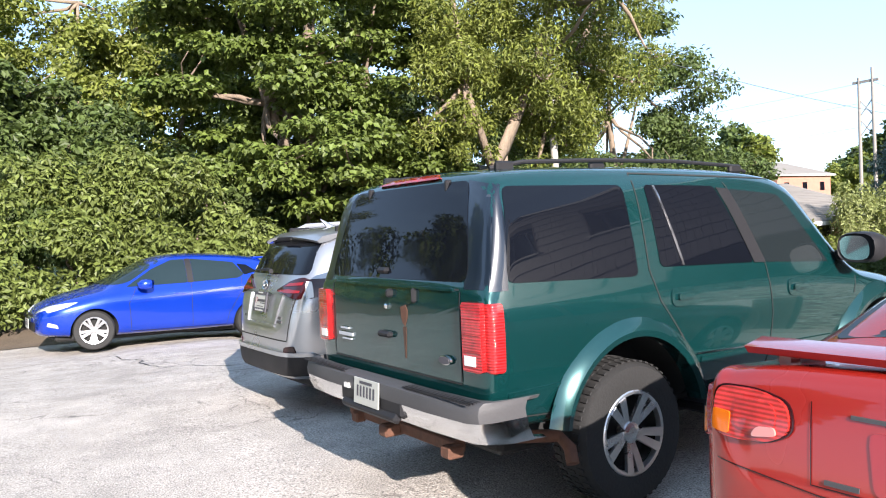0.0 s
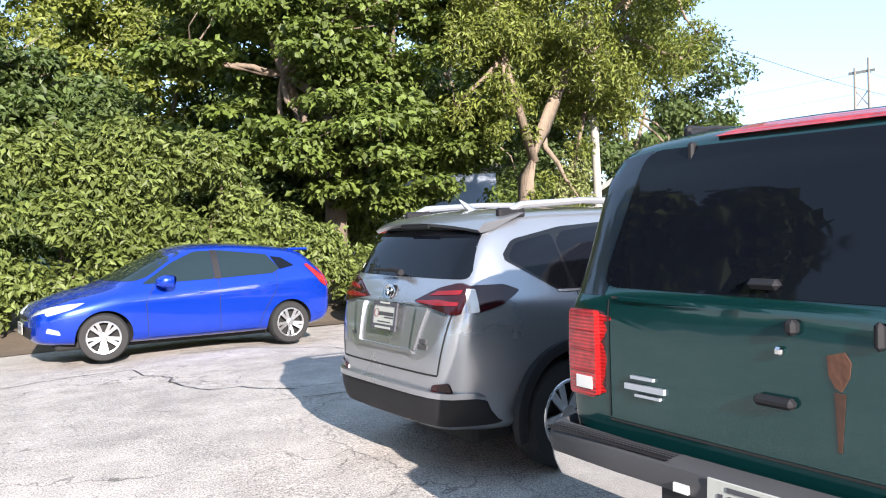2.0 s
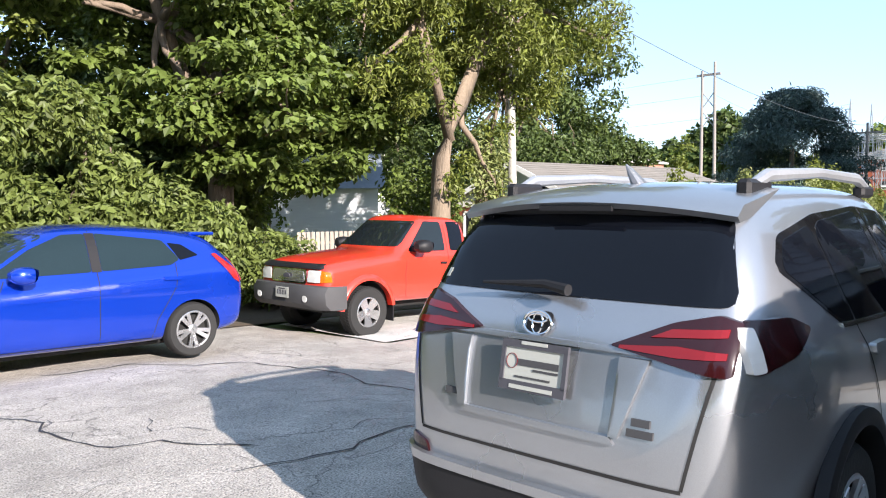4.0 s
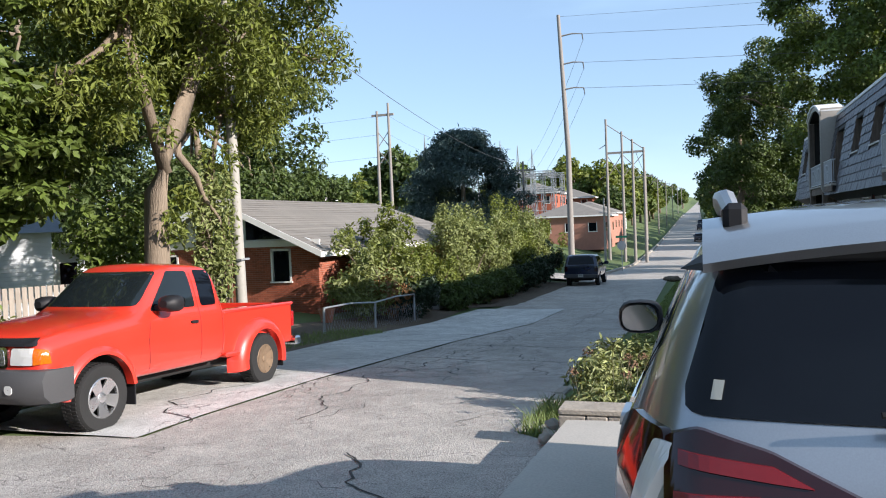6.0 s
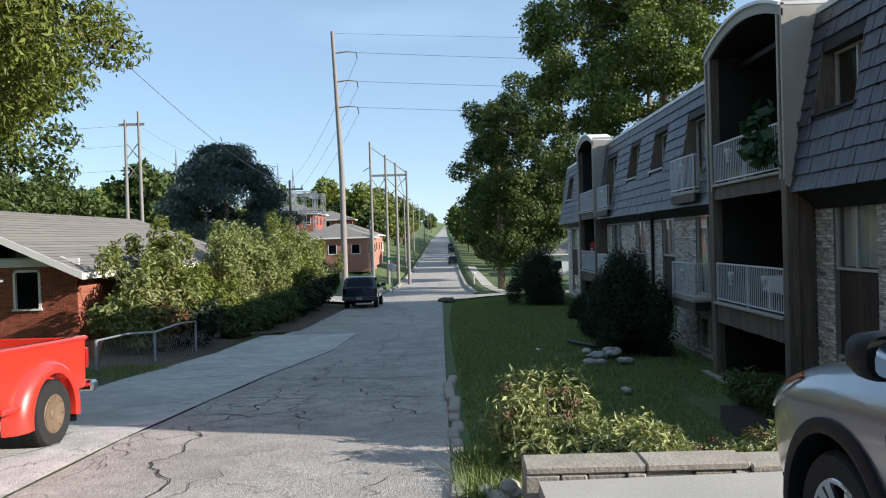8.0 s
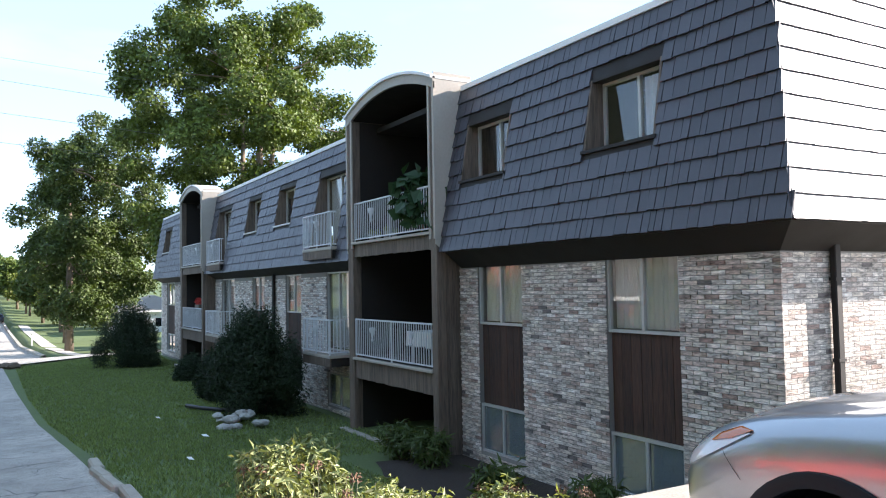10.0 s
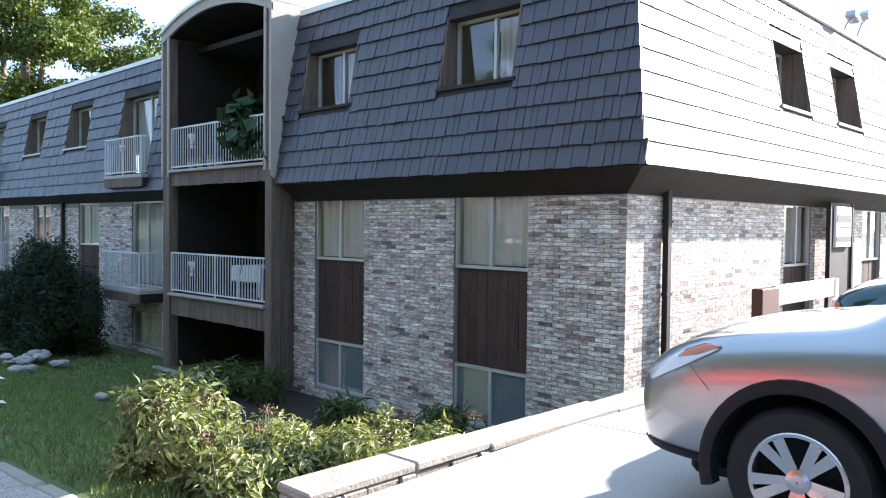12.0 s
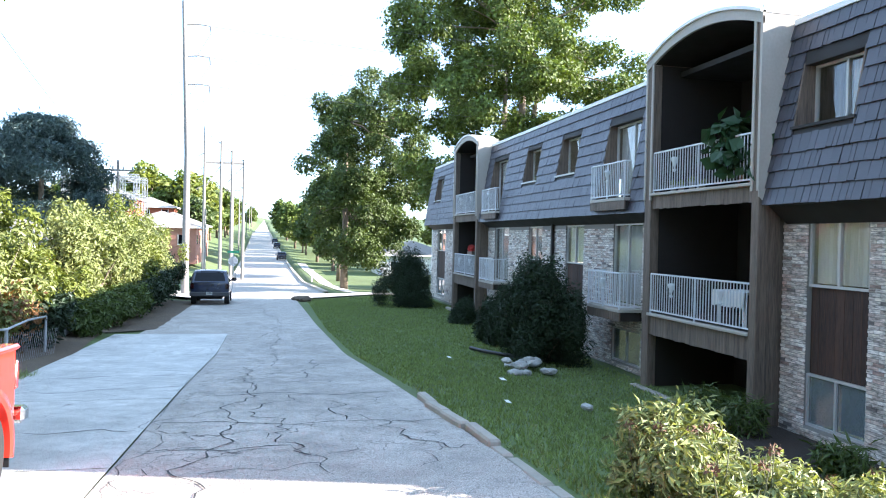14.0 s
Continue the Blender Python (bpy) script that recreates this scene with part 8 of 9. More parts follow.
tagged(part("mulch_bed", b, MULCH), "dark bark mulch bed along the wall", "flower bed", kind="structure")

# lawn blades
rng2 = np.random.default_rng(170)
n = 110000
gx2 = 9.0 + 43 * rng2.random(n) ** 1.6
gy2 = rng2.uniform(3.3, 10.0, n)
keep = [(y < road_edge(x) - 0.22) and not (9.4 < x < 12.0 and 5.0 < y < 9.0) and not (x < 18.6 and y < 5.2) for x, y in zip(gx2, gy2)]
gx2, gy2 = gx2[keep], gy2[keep]
n = len(gx2)
gz2 = np.array([ground_rough(x, y) for x, y in zip(gx2, gy2)])
a = rng2.uniform(0, 6.28, n)
h = rng2.uniform(0.03, 0.075, n)
p0 = np.stack([gx2, gy2, gz2], 1)
s = np.stack([np.cos(a), np.sin(a), 0 * a], 1) * (0.006 + 0.0004 * gx2)[:, None]
lean = np.stack([rng2.normal(0, 0.4, n) * h, rng2.normal(0, 0.4, n) * h, h], 1)
v = np.stack([p0 - s, p0 + s, p0 + lean], 1).reshape(-1, 3)
tagged(new("grass", soup("grass", v, np.arange(n * 3).reshape(-1, 3), GRASS)), "short green mown grass of the sloping lawn", "grass", kind="stuff")
# weeds at the kerb and verge
wx = np.concatenate([rng2.uniform(8.9, 10.4, 1500), rng2.uniform(15, 21, 2500)])
wy = np.concatenate([rng2.uniform(8.9, 9.7, 1500), rng2.uniform(16.3, 17.5, 2500)])
wz = np.array([land(x, y) for x, y in zip(wx, wy)]) - 0.03
n = len(wx)
a = rng2.uniform(0, 6.28, n)
h = rng2.uniform(0.08, 0.22, n)
p0 = np.stack([wx, wy, wz], 1)
s = np.stack([np.cos(a), np.sin(a), 0 * a], 1) * 0.009
lean = np.stack([rng2.normal(0, 0.5, n) * h, rng2.normal(0, 0.5, n) * h, h], 1)
v = np.stack([p0 - s, p0 + s, p0 + lean], 1).reshape(-1, 3)
tagged(new("weeds", soup("weeds", v, np.arange(n * 3).reshape(-1, 3), GRASS)), "ragged green weeds along the kerb and fence", "grass", kind="stuff")


# ---- houses, poles, street furniture ----
RED_BRICK = mat("red_brick", (0.30, 0.085, 0.045), 0.85, var=0.25, s1=30, s2=3, bump=0.2, island=0.5)
RED_CORE = mat("brick_mortar", (0.34, 0.24, 0.19), 0.9, var=0.2, bump=0.2)
SHINGLE = mat("grey_roof_shingle", (0.20, 0.185, 0.165), 0.9, var=0.2, s1=25, s2=1.5, bump=0.4, island=0.25)
SIDING = mat("white_siding", (0.66, 0.68, 0.70), 0.6, var=0.05, bump=0.05)
FENCEWOOD = mat("grey_fence_wood", (0.30, 0.26, 0.22), 0.85, var=0.3, s1=12, bump=0.3, stretch=(4, 4, 0.5))
POLEWOOD = mat("weathered_pole", (0.24, 0.22, 0.20), 0.9, var=0.25, s1=10, bump=0.3, stretch=(4, 4, 0.4))
GALV = mat("galvanised_steel", (0.42, 0.43, 0.44), 0.5, 0.6, var=0.1, bump=0)
WIRE = mat("wire", (0.08, 0.085, 0.09), 0.5, bump=0)
PALEPOLE = mat("pale_painted_pole", (0.32, 0.305, 0.27), 0.7, var=0.15, s1=14, bump=0.1)
LIMESTONE = mat("pale_limestone", (0.34, 0.335, 0.31), 0.9, var=0.3, s1=14, s2=4, bump=0.6, depth=0.03)
TERRA = mat("terracotta", (0.42, 0.17, 0.10), 0.8, var=0.15, bump=0.1)


def brick_rows(u0, u1, z0, z1, place, holes, wide=0.21, high=0.072):
    bl = courses(place, u0, u1, z0, z1, wide, high, 0.011, 0.010, holes)
    vs = np.array(bl).reshape(-1, 3)
    fs = (BLOCK_F[:, ::-1][None] + 8 * np.arange(len(bl))[:, None, None]).reshape(-1, 4)
    return soup("brickwork", vs, fs, RED_BRICK)


# brick bungalow, gable towards the lot
HX, H0, H1, HB, HT, HR = 25.0, 20.5, 27.9, -1.2, 1.34, 2.95
hs = empty("bungalow", pose(0, 0, 0))
tagged(hs, "red brick bungalow with grey shingle roof and white gable", "house", "houses")
holes = [(21.55, 22.35, 0.08, 1.20), (24.2, 25.1, -1.1, 1.05), (26.2, 27.2, 0.08, 1.1)]
gab = lambda u, z, o=0.0: (HX - o, u, z)
part("wall", slab_mesh("wall", gab, cut_rects(H0, H1, HB, HT, holes), 0.25, RED_CORE), None, hs)
o = part("brickwork", brick_rows(H0, H1, HB, HT, gab, holes), None, hs)
o["kind"] = "stuff"
sidew = lambda u, z, o=0.0: (u, H0 - o, z)
sholes = [(29, 30.6, 0.1, 1.2), (34, 36, 0.1, 1.2), (38.6, 39.8, 0.1, 1.2)]
part("wall", slab_mesh("wall", sidew, cut_rects(HX + 0.25, 41.0, HB, HT, sholes), 0.25, RED_CORE), None, hs)
o = part("brickwork", brick_rows(HX, 41.0, HB, HT, sidew, sholes), None, hs)
o["kind"] = "stuff"
part("wall", boxes(((40.75, H0 + 0.25, HB), (41.0, H1, HT)), ((HX + 0.25, H1 - 0.25, HB), (40.75, H1, HT))), RED_BRICK, hs)
RY = (H0 + H1) / 2
b = bmesh.new()
prism(b, [(HX - 0.02, H0 - 0.1, HT), (HX - 0.02, H1 + 0.1, HT), (HX - 0.02, RY, HR - 0.12)], (0.12, 0, 0))
part("gable", b, SIDING, hs, "white boarded gable")
b = bmesh.new()
prism(b, [(HX - 0.03, 21.55, 1.55), (HX - 0.03, 23.3, 1.55), (HX - 0.03, 23.3, 2.25), (HX - 0.03, 21.55, 1.78)], (0.02, 0, 0))
part("gable_window", b, TINT, hs, "dark gable window")
part("sill_board", boxes(((HX - 0.07, H0 - 0.1, HT - 0.06), (HX - 0.005, H1, HT + 0.16))), WHITE, hs)
for y0, y1, z0, z1 in holes:
    w = part("window", boxes(((HX + 0.06, y0, z0), (HX + 0.08, y1, z1))), TINT, hs)
    for q in (((HX - 0.03, y0, z0), (HX + 0.06, y0 + 0.07, z1)), ((HX - 0.03, y1 - 0.07, z0), (HX + 0.06, y1, z1)), ((HX - 0.06, y0 - 0.04, z0 - 0.05), (HX + 0.06, y1 + 0.04, z0)), ((HX - 0.03, y0, z1 - 0.07), (HX + 0.06, y1, z1))):
        part("frame", boxes(q), WHITE, w)
for x0, x1, z0, z1 in sholes:
    w = part("window", boxes(((x0, H0 + 0.06, z0), (x1, H0 + 0.08, z1))), TINT, hs)
    part("frame", boxes(((x0, H0 - 0.02, z0), (x0 + 0.07, H0 + 0.06, z1)), ((x1 - 0.07, H0 - 0.02, z0), (x1, H0 + 0.06, z1)), ((x0, H0 - 0.02, z1 - 0.07), (x1, H0 + 0.06, z1)), ((x0, H0 - 0.04, z0 - 0.05), (x1, H0 + 0.06, z0))), WHITE, w)
sl = (HR - HT + 0.1) / (RY - H0)
for s in (-1, 1):
    b = bmesh.new()
    ye = RY + s * (RY - H0 + 0.5)
    ze = HR + 0.1 - sl * (RY - H0 + 0.5)
    xe = 41.8
    prism(b, [(HX - 0.7, RY, HR + 0.1), (HX - 0.7, ye, ze), (xe, ye, ze), (xe - 3.6, RY, HR + 0.1)], (0, 0, -0.12))
    rf = part("roof", b, SHINGLE, hs, "grey asphalt shingle roof")
    part("fascia", boxes(((HX - 0.7, ye - 0.03, ze - 0.2), (xe, ye + 0.03, ze - 0.02))), WHITE, rf)
    b = bmesh.new()
    prism(b, [(HX - 0.73, RY, HR + 0.11), (HX - 0.73, ye, ze + 0.01), (HX - 0.73, ye, ze - 0.2), (HX - 0.73, RY, HR - 0.1)], (0.04, 0, 0))
    part("barge_board", b, WHITE, rf)
    # shingle courses
    n = 22
    cb = bmesh.new()
    for i in range(n):
        t0 = i / n
        y0, z0 = RY + (ye - RY) * t0, HR + 0.1 + (ze - HR - 0.1) * t0
        y1, z1 = RY + (ye - RY) * (i + 1) / n, HR + 0.1 + (ze - HR - 0.1) * (i + 1) / n
        xa = xe - 3.6 + 3.6 * (i + 0.5) / n
        prism(cb, [(HX - 0.7, y0, z0 + 0.004), (xa, y0, z0 + 0.004), (xa, y1, z1 + 0.022), (HX - 0.7, y1, z1 + 0.022)], (0, 0, -0.004))
    o = part("shingle_course", cb, SHINGLE, rf)
    o["kind"] = "stuff"
b = bmesh.new()
ye0, ye1 = RY - (RY - H0 + 0.5), RY + (RY - H0 + 0.5)
prism(b, [(38.2, RY, HR + 0.1), (41.8, ye0, ze), (41.8, ye1, ze)], (-0.1, 0, -0.1))
part("roof", b, SHINGLE, hs)
pt = empty("plant_pot", pose(22.4, 18.9, land(22.4, 18.9)))
tagged(pt, "terracotta pot beside the bungalow", "pot")
part("pot", lathe([(0.16, 0), (0.24, 0.36), (0.26, 0.36), (0.26, 0.42), (0.22, 0.42)], 18), TERRA, pt).matrix_basis = pose(0, 0, 0, 90)


def plain_house(name, label, x, y, w, d, h, roof, wallm, storeys=1, rz=0.0, z=None):
    z = land(x, y) - 0.2 if z is None else z
    c = empty(name, pose(x, y, z, 0, 0, rz))
    tagged(c, label, "house", "houses")
    part("wall", boxes(((-w / 2, -d / 2, -1.5), (w / 2, d / 2, h))), wallm, c)
    b = bmesh.new()
    o = 0.5
    e = [b.verts.new(p) for p in ((-w / 2 - o, -d / 2 - o, h), (w / 2 + o, -d / 2 - o, h), (w / 2 + o, d / 2 + o, h), (-w / 2 - o, d / 2 + o, h))]
    k = min(w, d) * 0.42
    rdg = [b.verts.new((-w / 2 + k, 0, h + roof)), b.verts.new((w / 2 - k, 0, h + roof))] if w > d else [b.verts.new((0, -d / 2 + k, h + roof)), b.verts.new((0, d / 2 - k, h + roof))]
    if w > d:
        b.faces.new((e[0], e[1], rdg[1], rdg[0])); b.faces.new((e[2], e[3], rdg[0], rdg[1])); b.faces.new((e[1], e[2], rdg[1])); b.faces.new((e[3], e[0], rdg[0]))
    else:
        b.faces.new((e[1], e[2], rdg[1], rdg[0])); b.faces.new((e[3], e[0], rdg[0], rdg[1])); b.faces.new((e[0], e[1], rdg[0])); b.faces.new((e[2], e[3], rdg[1]))
    b.faces.new(e[::-1])
    part("roof", b, SHINGLE, c)
    part("fascia", boxes(((-w / 2 - o, -d / 2 - o, h - 0.18), (w / 2 + o, d / 2 + o, h + 0.0))), WHITE, c)
    for st in range(storeys):
        zz = 0.9 + 2.7 * st
        for i in range(3):
            yy = -d / 2 + d * (i + 0.5) / 3
            wi = part("window", boxes(((-w / 2 - 0.03, yy - 0.5, zz), (-w / 2 + 0.02, yy + 0.5, zz + 1.1))), TINT, c)
            part("frame", boxes(((-w / 2 - 0.045, yy - 0.58, zz - 0.08), (-w / 2 - 0.03, yy - 0.5, zz + 1.18))), WHITE, wi)
            part("frame", boxes(((-w / 2 - 0.045, yy + 0.5, zz - 0.08), (-w / 2 - 0.03, yy + 0.58, zz + 1.18))), WHITE, wi)
            part("sill", boxes(((-w / 2 - 0.07, yy - 0.6, zz - 0.1), (-w / 2 - 0.03, yy + 0.6, zz))), WHITE, wi)
            xx = -w / 2 + w * (i + 0.5) / 3
            part("window", boxes(((xx - 0.5, -d / 2 - 0.03, zz), (xx + 0.5, -d / 2 + 0.02, zz + 1.1))), TINT, c)
    return c


PALEBRICK = mat("pinkish_brick", (0.36, 0.17, 0.12), 0.85, var=0.2, s1=20, bump=0.2)
plain_house("brick_house", "pinkish brick house with grey hip roof up the hill", 108, 25.5, 11, 9, 3.0, 1.9, PALEBRICK, z=-0.6)
plain_house("brick_house", "pinkish brick house with pale hip roof", 128, 26.5, 12, 9, 3.2, 1.9, PALEBRICK, z=-0.4)
plain_house("brick_house", "two-storey red brick house with hip roof", 132, 36.0, 10, 8, 5.4, 1.8, RED_BRICK, 2, z=1.2)
plain_house("brick_house", "two-storey red brick house on the hill", 150, 33.0, 11, 9, 5.2, 1.8, RED_BRICK, 2, z=0.8)
plain_house("white_house", "pale house with grey hip roof along the street", 172, 30.5, 12, 9, 3.2, 2.0, SIDING, z=0.0)
plain_house("white_house", "pale house behind the street tree", 118, -8.0, 12, 10, 3.0, 2.0, SIDING)
plain_house("brick_house", "low brick house seen over the bungalow", 95, 62, 12, 9, 3.0, 1.9, PALEBRICK, z=3.0)
plain_house("white_house", "two-storey white house among the trees", 27, 40, 8, 8, 5.2, 2.0, SIDING, 2)
# white outbuilding of lapped boards behind the truck
g = empty("white_garage", pose(17.6, 28.2, -0.6, 0, 0, -38))
tagged(g, "white clapboard outbuilding with blue-grey roof", "garage", "houses")
part("wall", boxes(((-2.6, -0.1, 0), (2.6, 4.5, 2.75))), SIDING, g)
lap = mesh_of("clapboard", boxes(((-2.62, -0.14, 0.0), (2.62, -0.10, 0.115))), SIDING)
for i in range(22):
    piece("clapboard", lap, g, pose(0, 0, 0.06 + 0.122 * i, 4))
b = bmesh.new()
prism(b, [(-2.9, -0.5, 2.65), (-2.9, 5.0, 2.65), (-2.9, 2.2, 4.0)], (5.8, 0, 0))
part("roof", b, mat("blue_grey_roof", (0.22, 0.25, 0.29), 0.7, var=0.15, s1=10, bump=0.2), g)
wf = empty("wood_fence", pose(12.2, 21.2, -0.35, 0, 0, -30))
tagged(wf, "weathered grey picket fence behind the truck", "fence")
pk = mesh_of("picket", boxes(((-0.045, -0.01, 0), (0.045, 0.01, 1.25)), bevel=0.004), FENCEWOOD)
for i in range(26):
    piece("picket", pk, wf, pose(0.115 * i, 0, 0, 0, 0, 0))
for z in (0.3, 0.95):
    part("rail", boxes(((-0.05, 0.012, z), (2.95, 0.05, z + 0.07))), FENCEWOOD, wf)

# white pole beside the leaning tree
p = empty("utility_pole", pose(16.25, 17.7, -0.9, 0, -1.2))
tagged(p, "pale peeling utility pole among the branches", "pole", "poles")
part("shaft", tube(bmesh.new(), [(0, 0, 0), (0, 0, 3.4), (0, 0, 8.5)], [0.125, 0.115, 0.10], 14), PALEPOLE, p, smooth=True)
part("band", boxes(((-0.16, -0.16, 2.1), (0.16, 0.16, 2.14))), GALV, p)

# bent rail fence along the verge
fn = empty("rail_fence", pose(0, 0, 0))
tagged(fn, "sagging metal pipe fence along the verge", "fence")
tops = []
for x, y, h in ((19.4, 17.4, 0.72), (22.5, 17.35, 0.8), (26.3, 17.6, 0.95)):
    z = land(x, y) - 0.05
    part("post", tube(bmesh.new(), [(x, y, z), (x + 0.04, y, z + h)], 0.035, 8), GALV, fn, smooth=True)
    tops.append((x + 0.04, y, z + h))
a, m2, e = tops
part("top_rail", tube(bmesh.new(), [a, ((a[0] + m2[0]) / 2, a[1], (a[2] + m2[2]) / 2 + 0.05), m2, ((m2[0] + e[0]) / 2, (m2[1] + e[1]) / 2, (m2[2] + e[2]) / 2 + 0.05), e], 0.025, 8), GALV, fn, smooth=True)
cw = bmesh.new()
for i in range(44):
    x = 19.5 + 6.7 * i / 43
    y = 17.37
    z = land(x, y)
    for s in (-1, 1):
        tube(cw, [(x, y, z), (x + s * 0.35, y, z + 0.62)], 0.002, 4, False)
o = part("wire_mesh", cw, GALV, fn)
o["kind"] = "stuff"
bx = empty("utility_box", pose(30.4, 18.4, land(30.4, 18.4)))
tagged(bx, "grey metal air conditioner box in the bushes", "box")
part("case", boxes(((-0.4, -0.4, 0), (0.4, 0.4, 0.85)), bevel=0.03), GALV, bx)
part("grille", boxes(((-0.42, -0.3, 0.15), (-0.405, 0.3, 0.7))), BLACK, bx)


def strand(bm, a, b, sag, r=0.012, n=14):
    a, b = Vector(a), Vector(b)
    tube(bm, [a.lerp(b, i / n) - Vector((0, 0, sag * 4 * (i / n) * (1 - i / n))) for i in range(n + 1)], r, 4, False)


def cable(a, b, sag, r=0.012):
    ob = part("power_line", strand_of(a, b, sag, r), WIRE)
    return tagged(ob, "thin dark overhead power line", "cable", "power lines")


def strand_of(a, b, sag, r):
    bm = bmesh.new()
    strand(bm, a, b, sag, r)
    return bm


# tall transmission pole by the crossing
bp = empty("transmission_pole", pose(57.0, 17.45, -2.3))
tagged(bp, "very tall grey transmission pole with short arms", "pole", "poles")
part("shaft", tube(bmesh.new(), [(0, 0, -0.5), (0.15, 0, 9), (-0.05, 0.35, 18.7)], [0.24, 0.19, 0.12], 14), POLEWOOD, bp, smooth=True)
for z in (17.2, 15.2, 13.4):
    arm = part("arm", tube(bmesh.new(), [(0, 0.3, z), (0, -0.6, z + 0.1), (0, -1.3, z + 0.02)], [0.06, 0.05, 0.03], 8), POLEWOOD, bp, smooth=True)
    part("insulator", tube(bmesh.new(), [(0, -1.28, z + 0.02), (0, -1.34, z - 0.45)], [0.05, 0.03], 8), WIRE, arm)
    cable((57, 16.1, z - 2.3), (66, -70, z - 2.6), 1.0)
    cable((57, 16.1, z - 2.7), (112, 34, z - 7.5), 1.6)
cable((57, 17.8, 16.3), (64, -70, 15.9), 0.8, 0.009)


def cross_pole(x, y, h, label, name="utility_pole", arm=2.4, z=None, r=0.15):
    z = land(x, y) if z is None else z
    c = empty(name, pose(x, y, z))
    tagged(c, label, "pole", "poles")
    part("shaft", tube(bmesh.new(), [(0, 0, -0.5), (0, 0, h)], [r, r * 0.65], 10), POLEWOOD, c, smooth=True)
    part("crossarm", boxes(((-0.06, -arm / 2, h - 0.9), (0.06, arm / 2, h - 0.75))), POLEWOOD, c)
    for y2 in (-arm / 2 + 0.1, -arm / 6, arm / 6, arm / 2 - 0.1):
        part("insulator", tube(bmesh.new(), [(0, y2, h - 0.75), (0, y2, h - 0.5)], 0.05, 6), WIRE, c)
    return c


# two-pole frame
hf = empty("transmission_tower", pose(80.0, 41.6, 2.0))
tagged(hf, "two-legged wooden transmission frame with cross braces", "pole", "poles")
for y in (-0.75, 0.75):
    part("leg", tube(bmesh.new(), [(0, y, -2), (0, y * 0.9, 13.4 if y < 0 else 12.6)], [0.2, 0.13], 10), POLEWOOD, hf, smooth=True)
part("crossarm", boxes(((-0.08, -1.3, 12.0), (0.08, 1.3, 12.25))), POLEWOOD, hf)
for z in (10.4, 8.4):
    part("brace", tube(bmesh.new(), [(0, -0.7, z), (0, 0.7, z - 1.8)], 0.05, 6), POLEWOOD, hf)
    part("brace", tube(bmesh.new(), [(0, 0.7, z), (0, -0.7, z - 1.8)], 0.05, 6), POLEWOOD, hf)
for z in (14.0, 12.0, 9.6, 7.2):
    cable((80, 42.3, z), (62, 150, z + 2), 2.2)
    cable((80, 40.9, z), (110, 36, z - 1.0), 1.6)

# row of poles tied by beams at the crossing
pf = empty("transmission_tower", pose(96, 0, -2.5))
tagged(pf, "row of wooden poles tied by cross beams and braces", "pole", "poles")
for y, h in ((19.6, 16.2), (17.8, 14.6), (16.6, 13.6), (15.3, 12.6)):
    part("leg", tube(bmesh.new(), [(0, y, -1), (0, y, h)], [0.2, 0.13], 10), POLEWOOD, pf, smooth=True)
part("beam", boxes(((-0.1, 15.2, 12.0), (0.1, 19.7, 12.25))), POLEWOOD, pf)
part("brace", tube(bmesh.new(), [(0, 19.6, 15.6), (0, 15.3, 12.4)], 0.06, 6), POLEWOOD, pf)
for y0, y1 in ((19.6, 17.8), (17.8, 19.6), (17.8, 15.3), (15.3, 17.8)):
    part("brace", tube(bmesh.new(), [(0, y0, 11.9), (0, y1, 9.2)], 0.05, 6), POLEWOOD, pf)
for z in (13.2, 11.6, 9.6):
    part("arm", tube(bmesh.new(), [(0, 19.6, z), (0, 20.5, z - 0.5)], 0.05, 6), POLEWOOD, pf)
for i, x in enumerate((140, 180, 225, 280, 350, 430)):
    cross_pole(x, road_edge(x) + 9.0, 12.5, "wooden utility pole along the hill street", z=road_z(x) + 0.5)
xs = (96, 140, 180, 225, 280, 350, 430)
for x0, x1 in zip(xs, xs[1:]):
    for dy in (-1.0, 0.9):
        z0, z1 = (9.6 if x0 == 96 else road_z(x0) + 12.2), road_z(x1) + 12.2
        cable((x0, (17.2 if x0 == 96 else road_edge(x0) + 9.0) + dy, z0), (x1, road_edge(x1) + 9.0 + dy, z1), 1.2, 0.03)
lp = empty("lamp_post", pose(82, 18.3, -2.6))
tagged(lp, "slim pale lamp post by the crossing", "pole", "poles")
part("shaft", tube(bmesh.new(), [(0, 0, 0), (0, 0, 6.6)], [0.13, 0.09], 10), PALEPOLE, lp, smooth=True)
cross_pole(73, 24.5, 9.0, "thin utility pole behind the bushes", z=-1.5)
cable((16.2, 17.7, 7.4), (73, 24.5, 7.3), 1.0)

# substation on the rise
ss = empty("substation", pose(116, 34.5, 2.2))
tagged(ss, "pale steel lattice frames of an electrical substation", "substation")
def lattice(p, q, w, r=0.05, n=6):
    bm = bmesh.new()
    p, q = Vector(p), Vector(q)
    d = (q - p).normalized()
    u = d.orthogonal().normalized() * w / 2
    v = d.cross(u)
    cs = [u + v, u - v, -u - v, -u + v]
    for c in cs:
        tube(bm, [p + c, q + c], r, 4)
    for i in range(n):
        for c0, c1 in zip(cs, cs[1:] + cs[:1]):
            a, b = p.lerp(q, i / n), p.lerp(q, (i + 1) / n)
            tube(bm, [a + c0, b + c1], r * 0.6, 4)
    return bm
for y in (-4.5, -1.5, 1.5, 4.5):
    for x in (0, 7):
        part("mast", lattice((x, y, 0), (x, y, 7.0), 0.5), GALV, ss)
for x in (0, 7):
    for z in (4.4, 6.8):
        part("beam", lattice((x, -4.8, z), (x, 4.8, z), 0.5, 0.05, 14), GALV, ss)
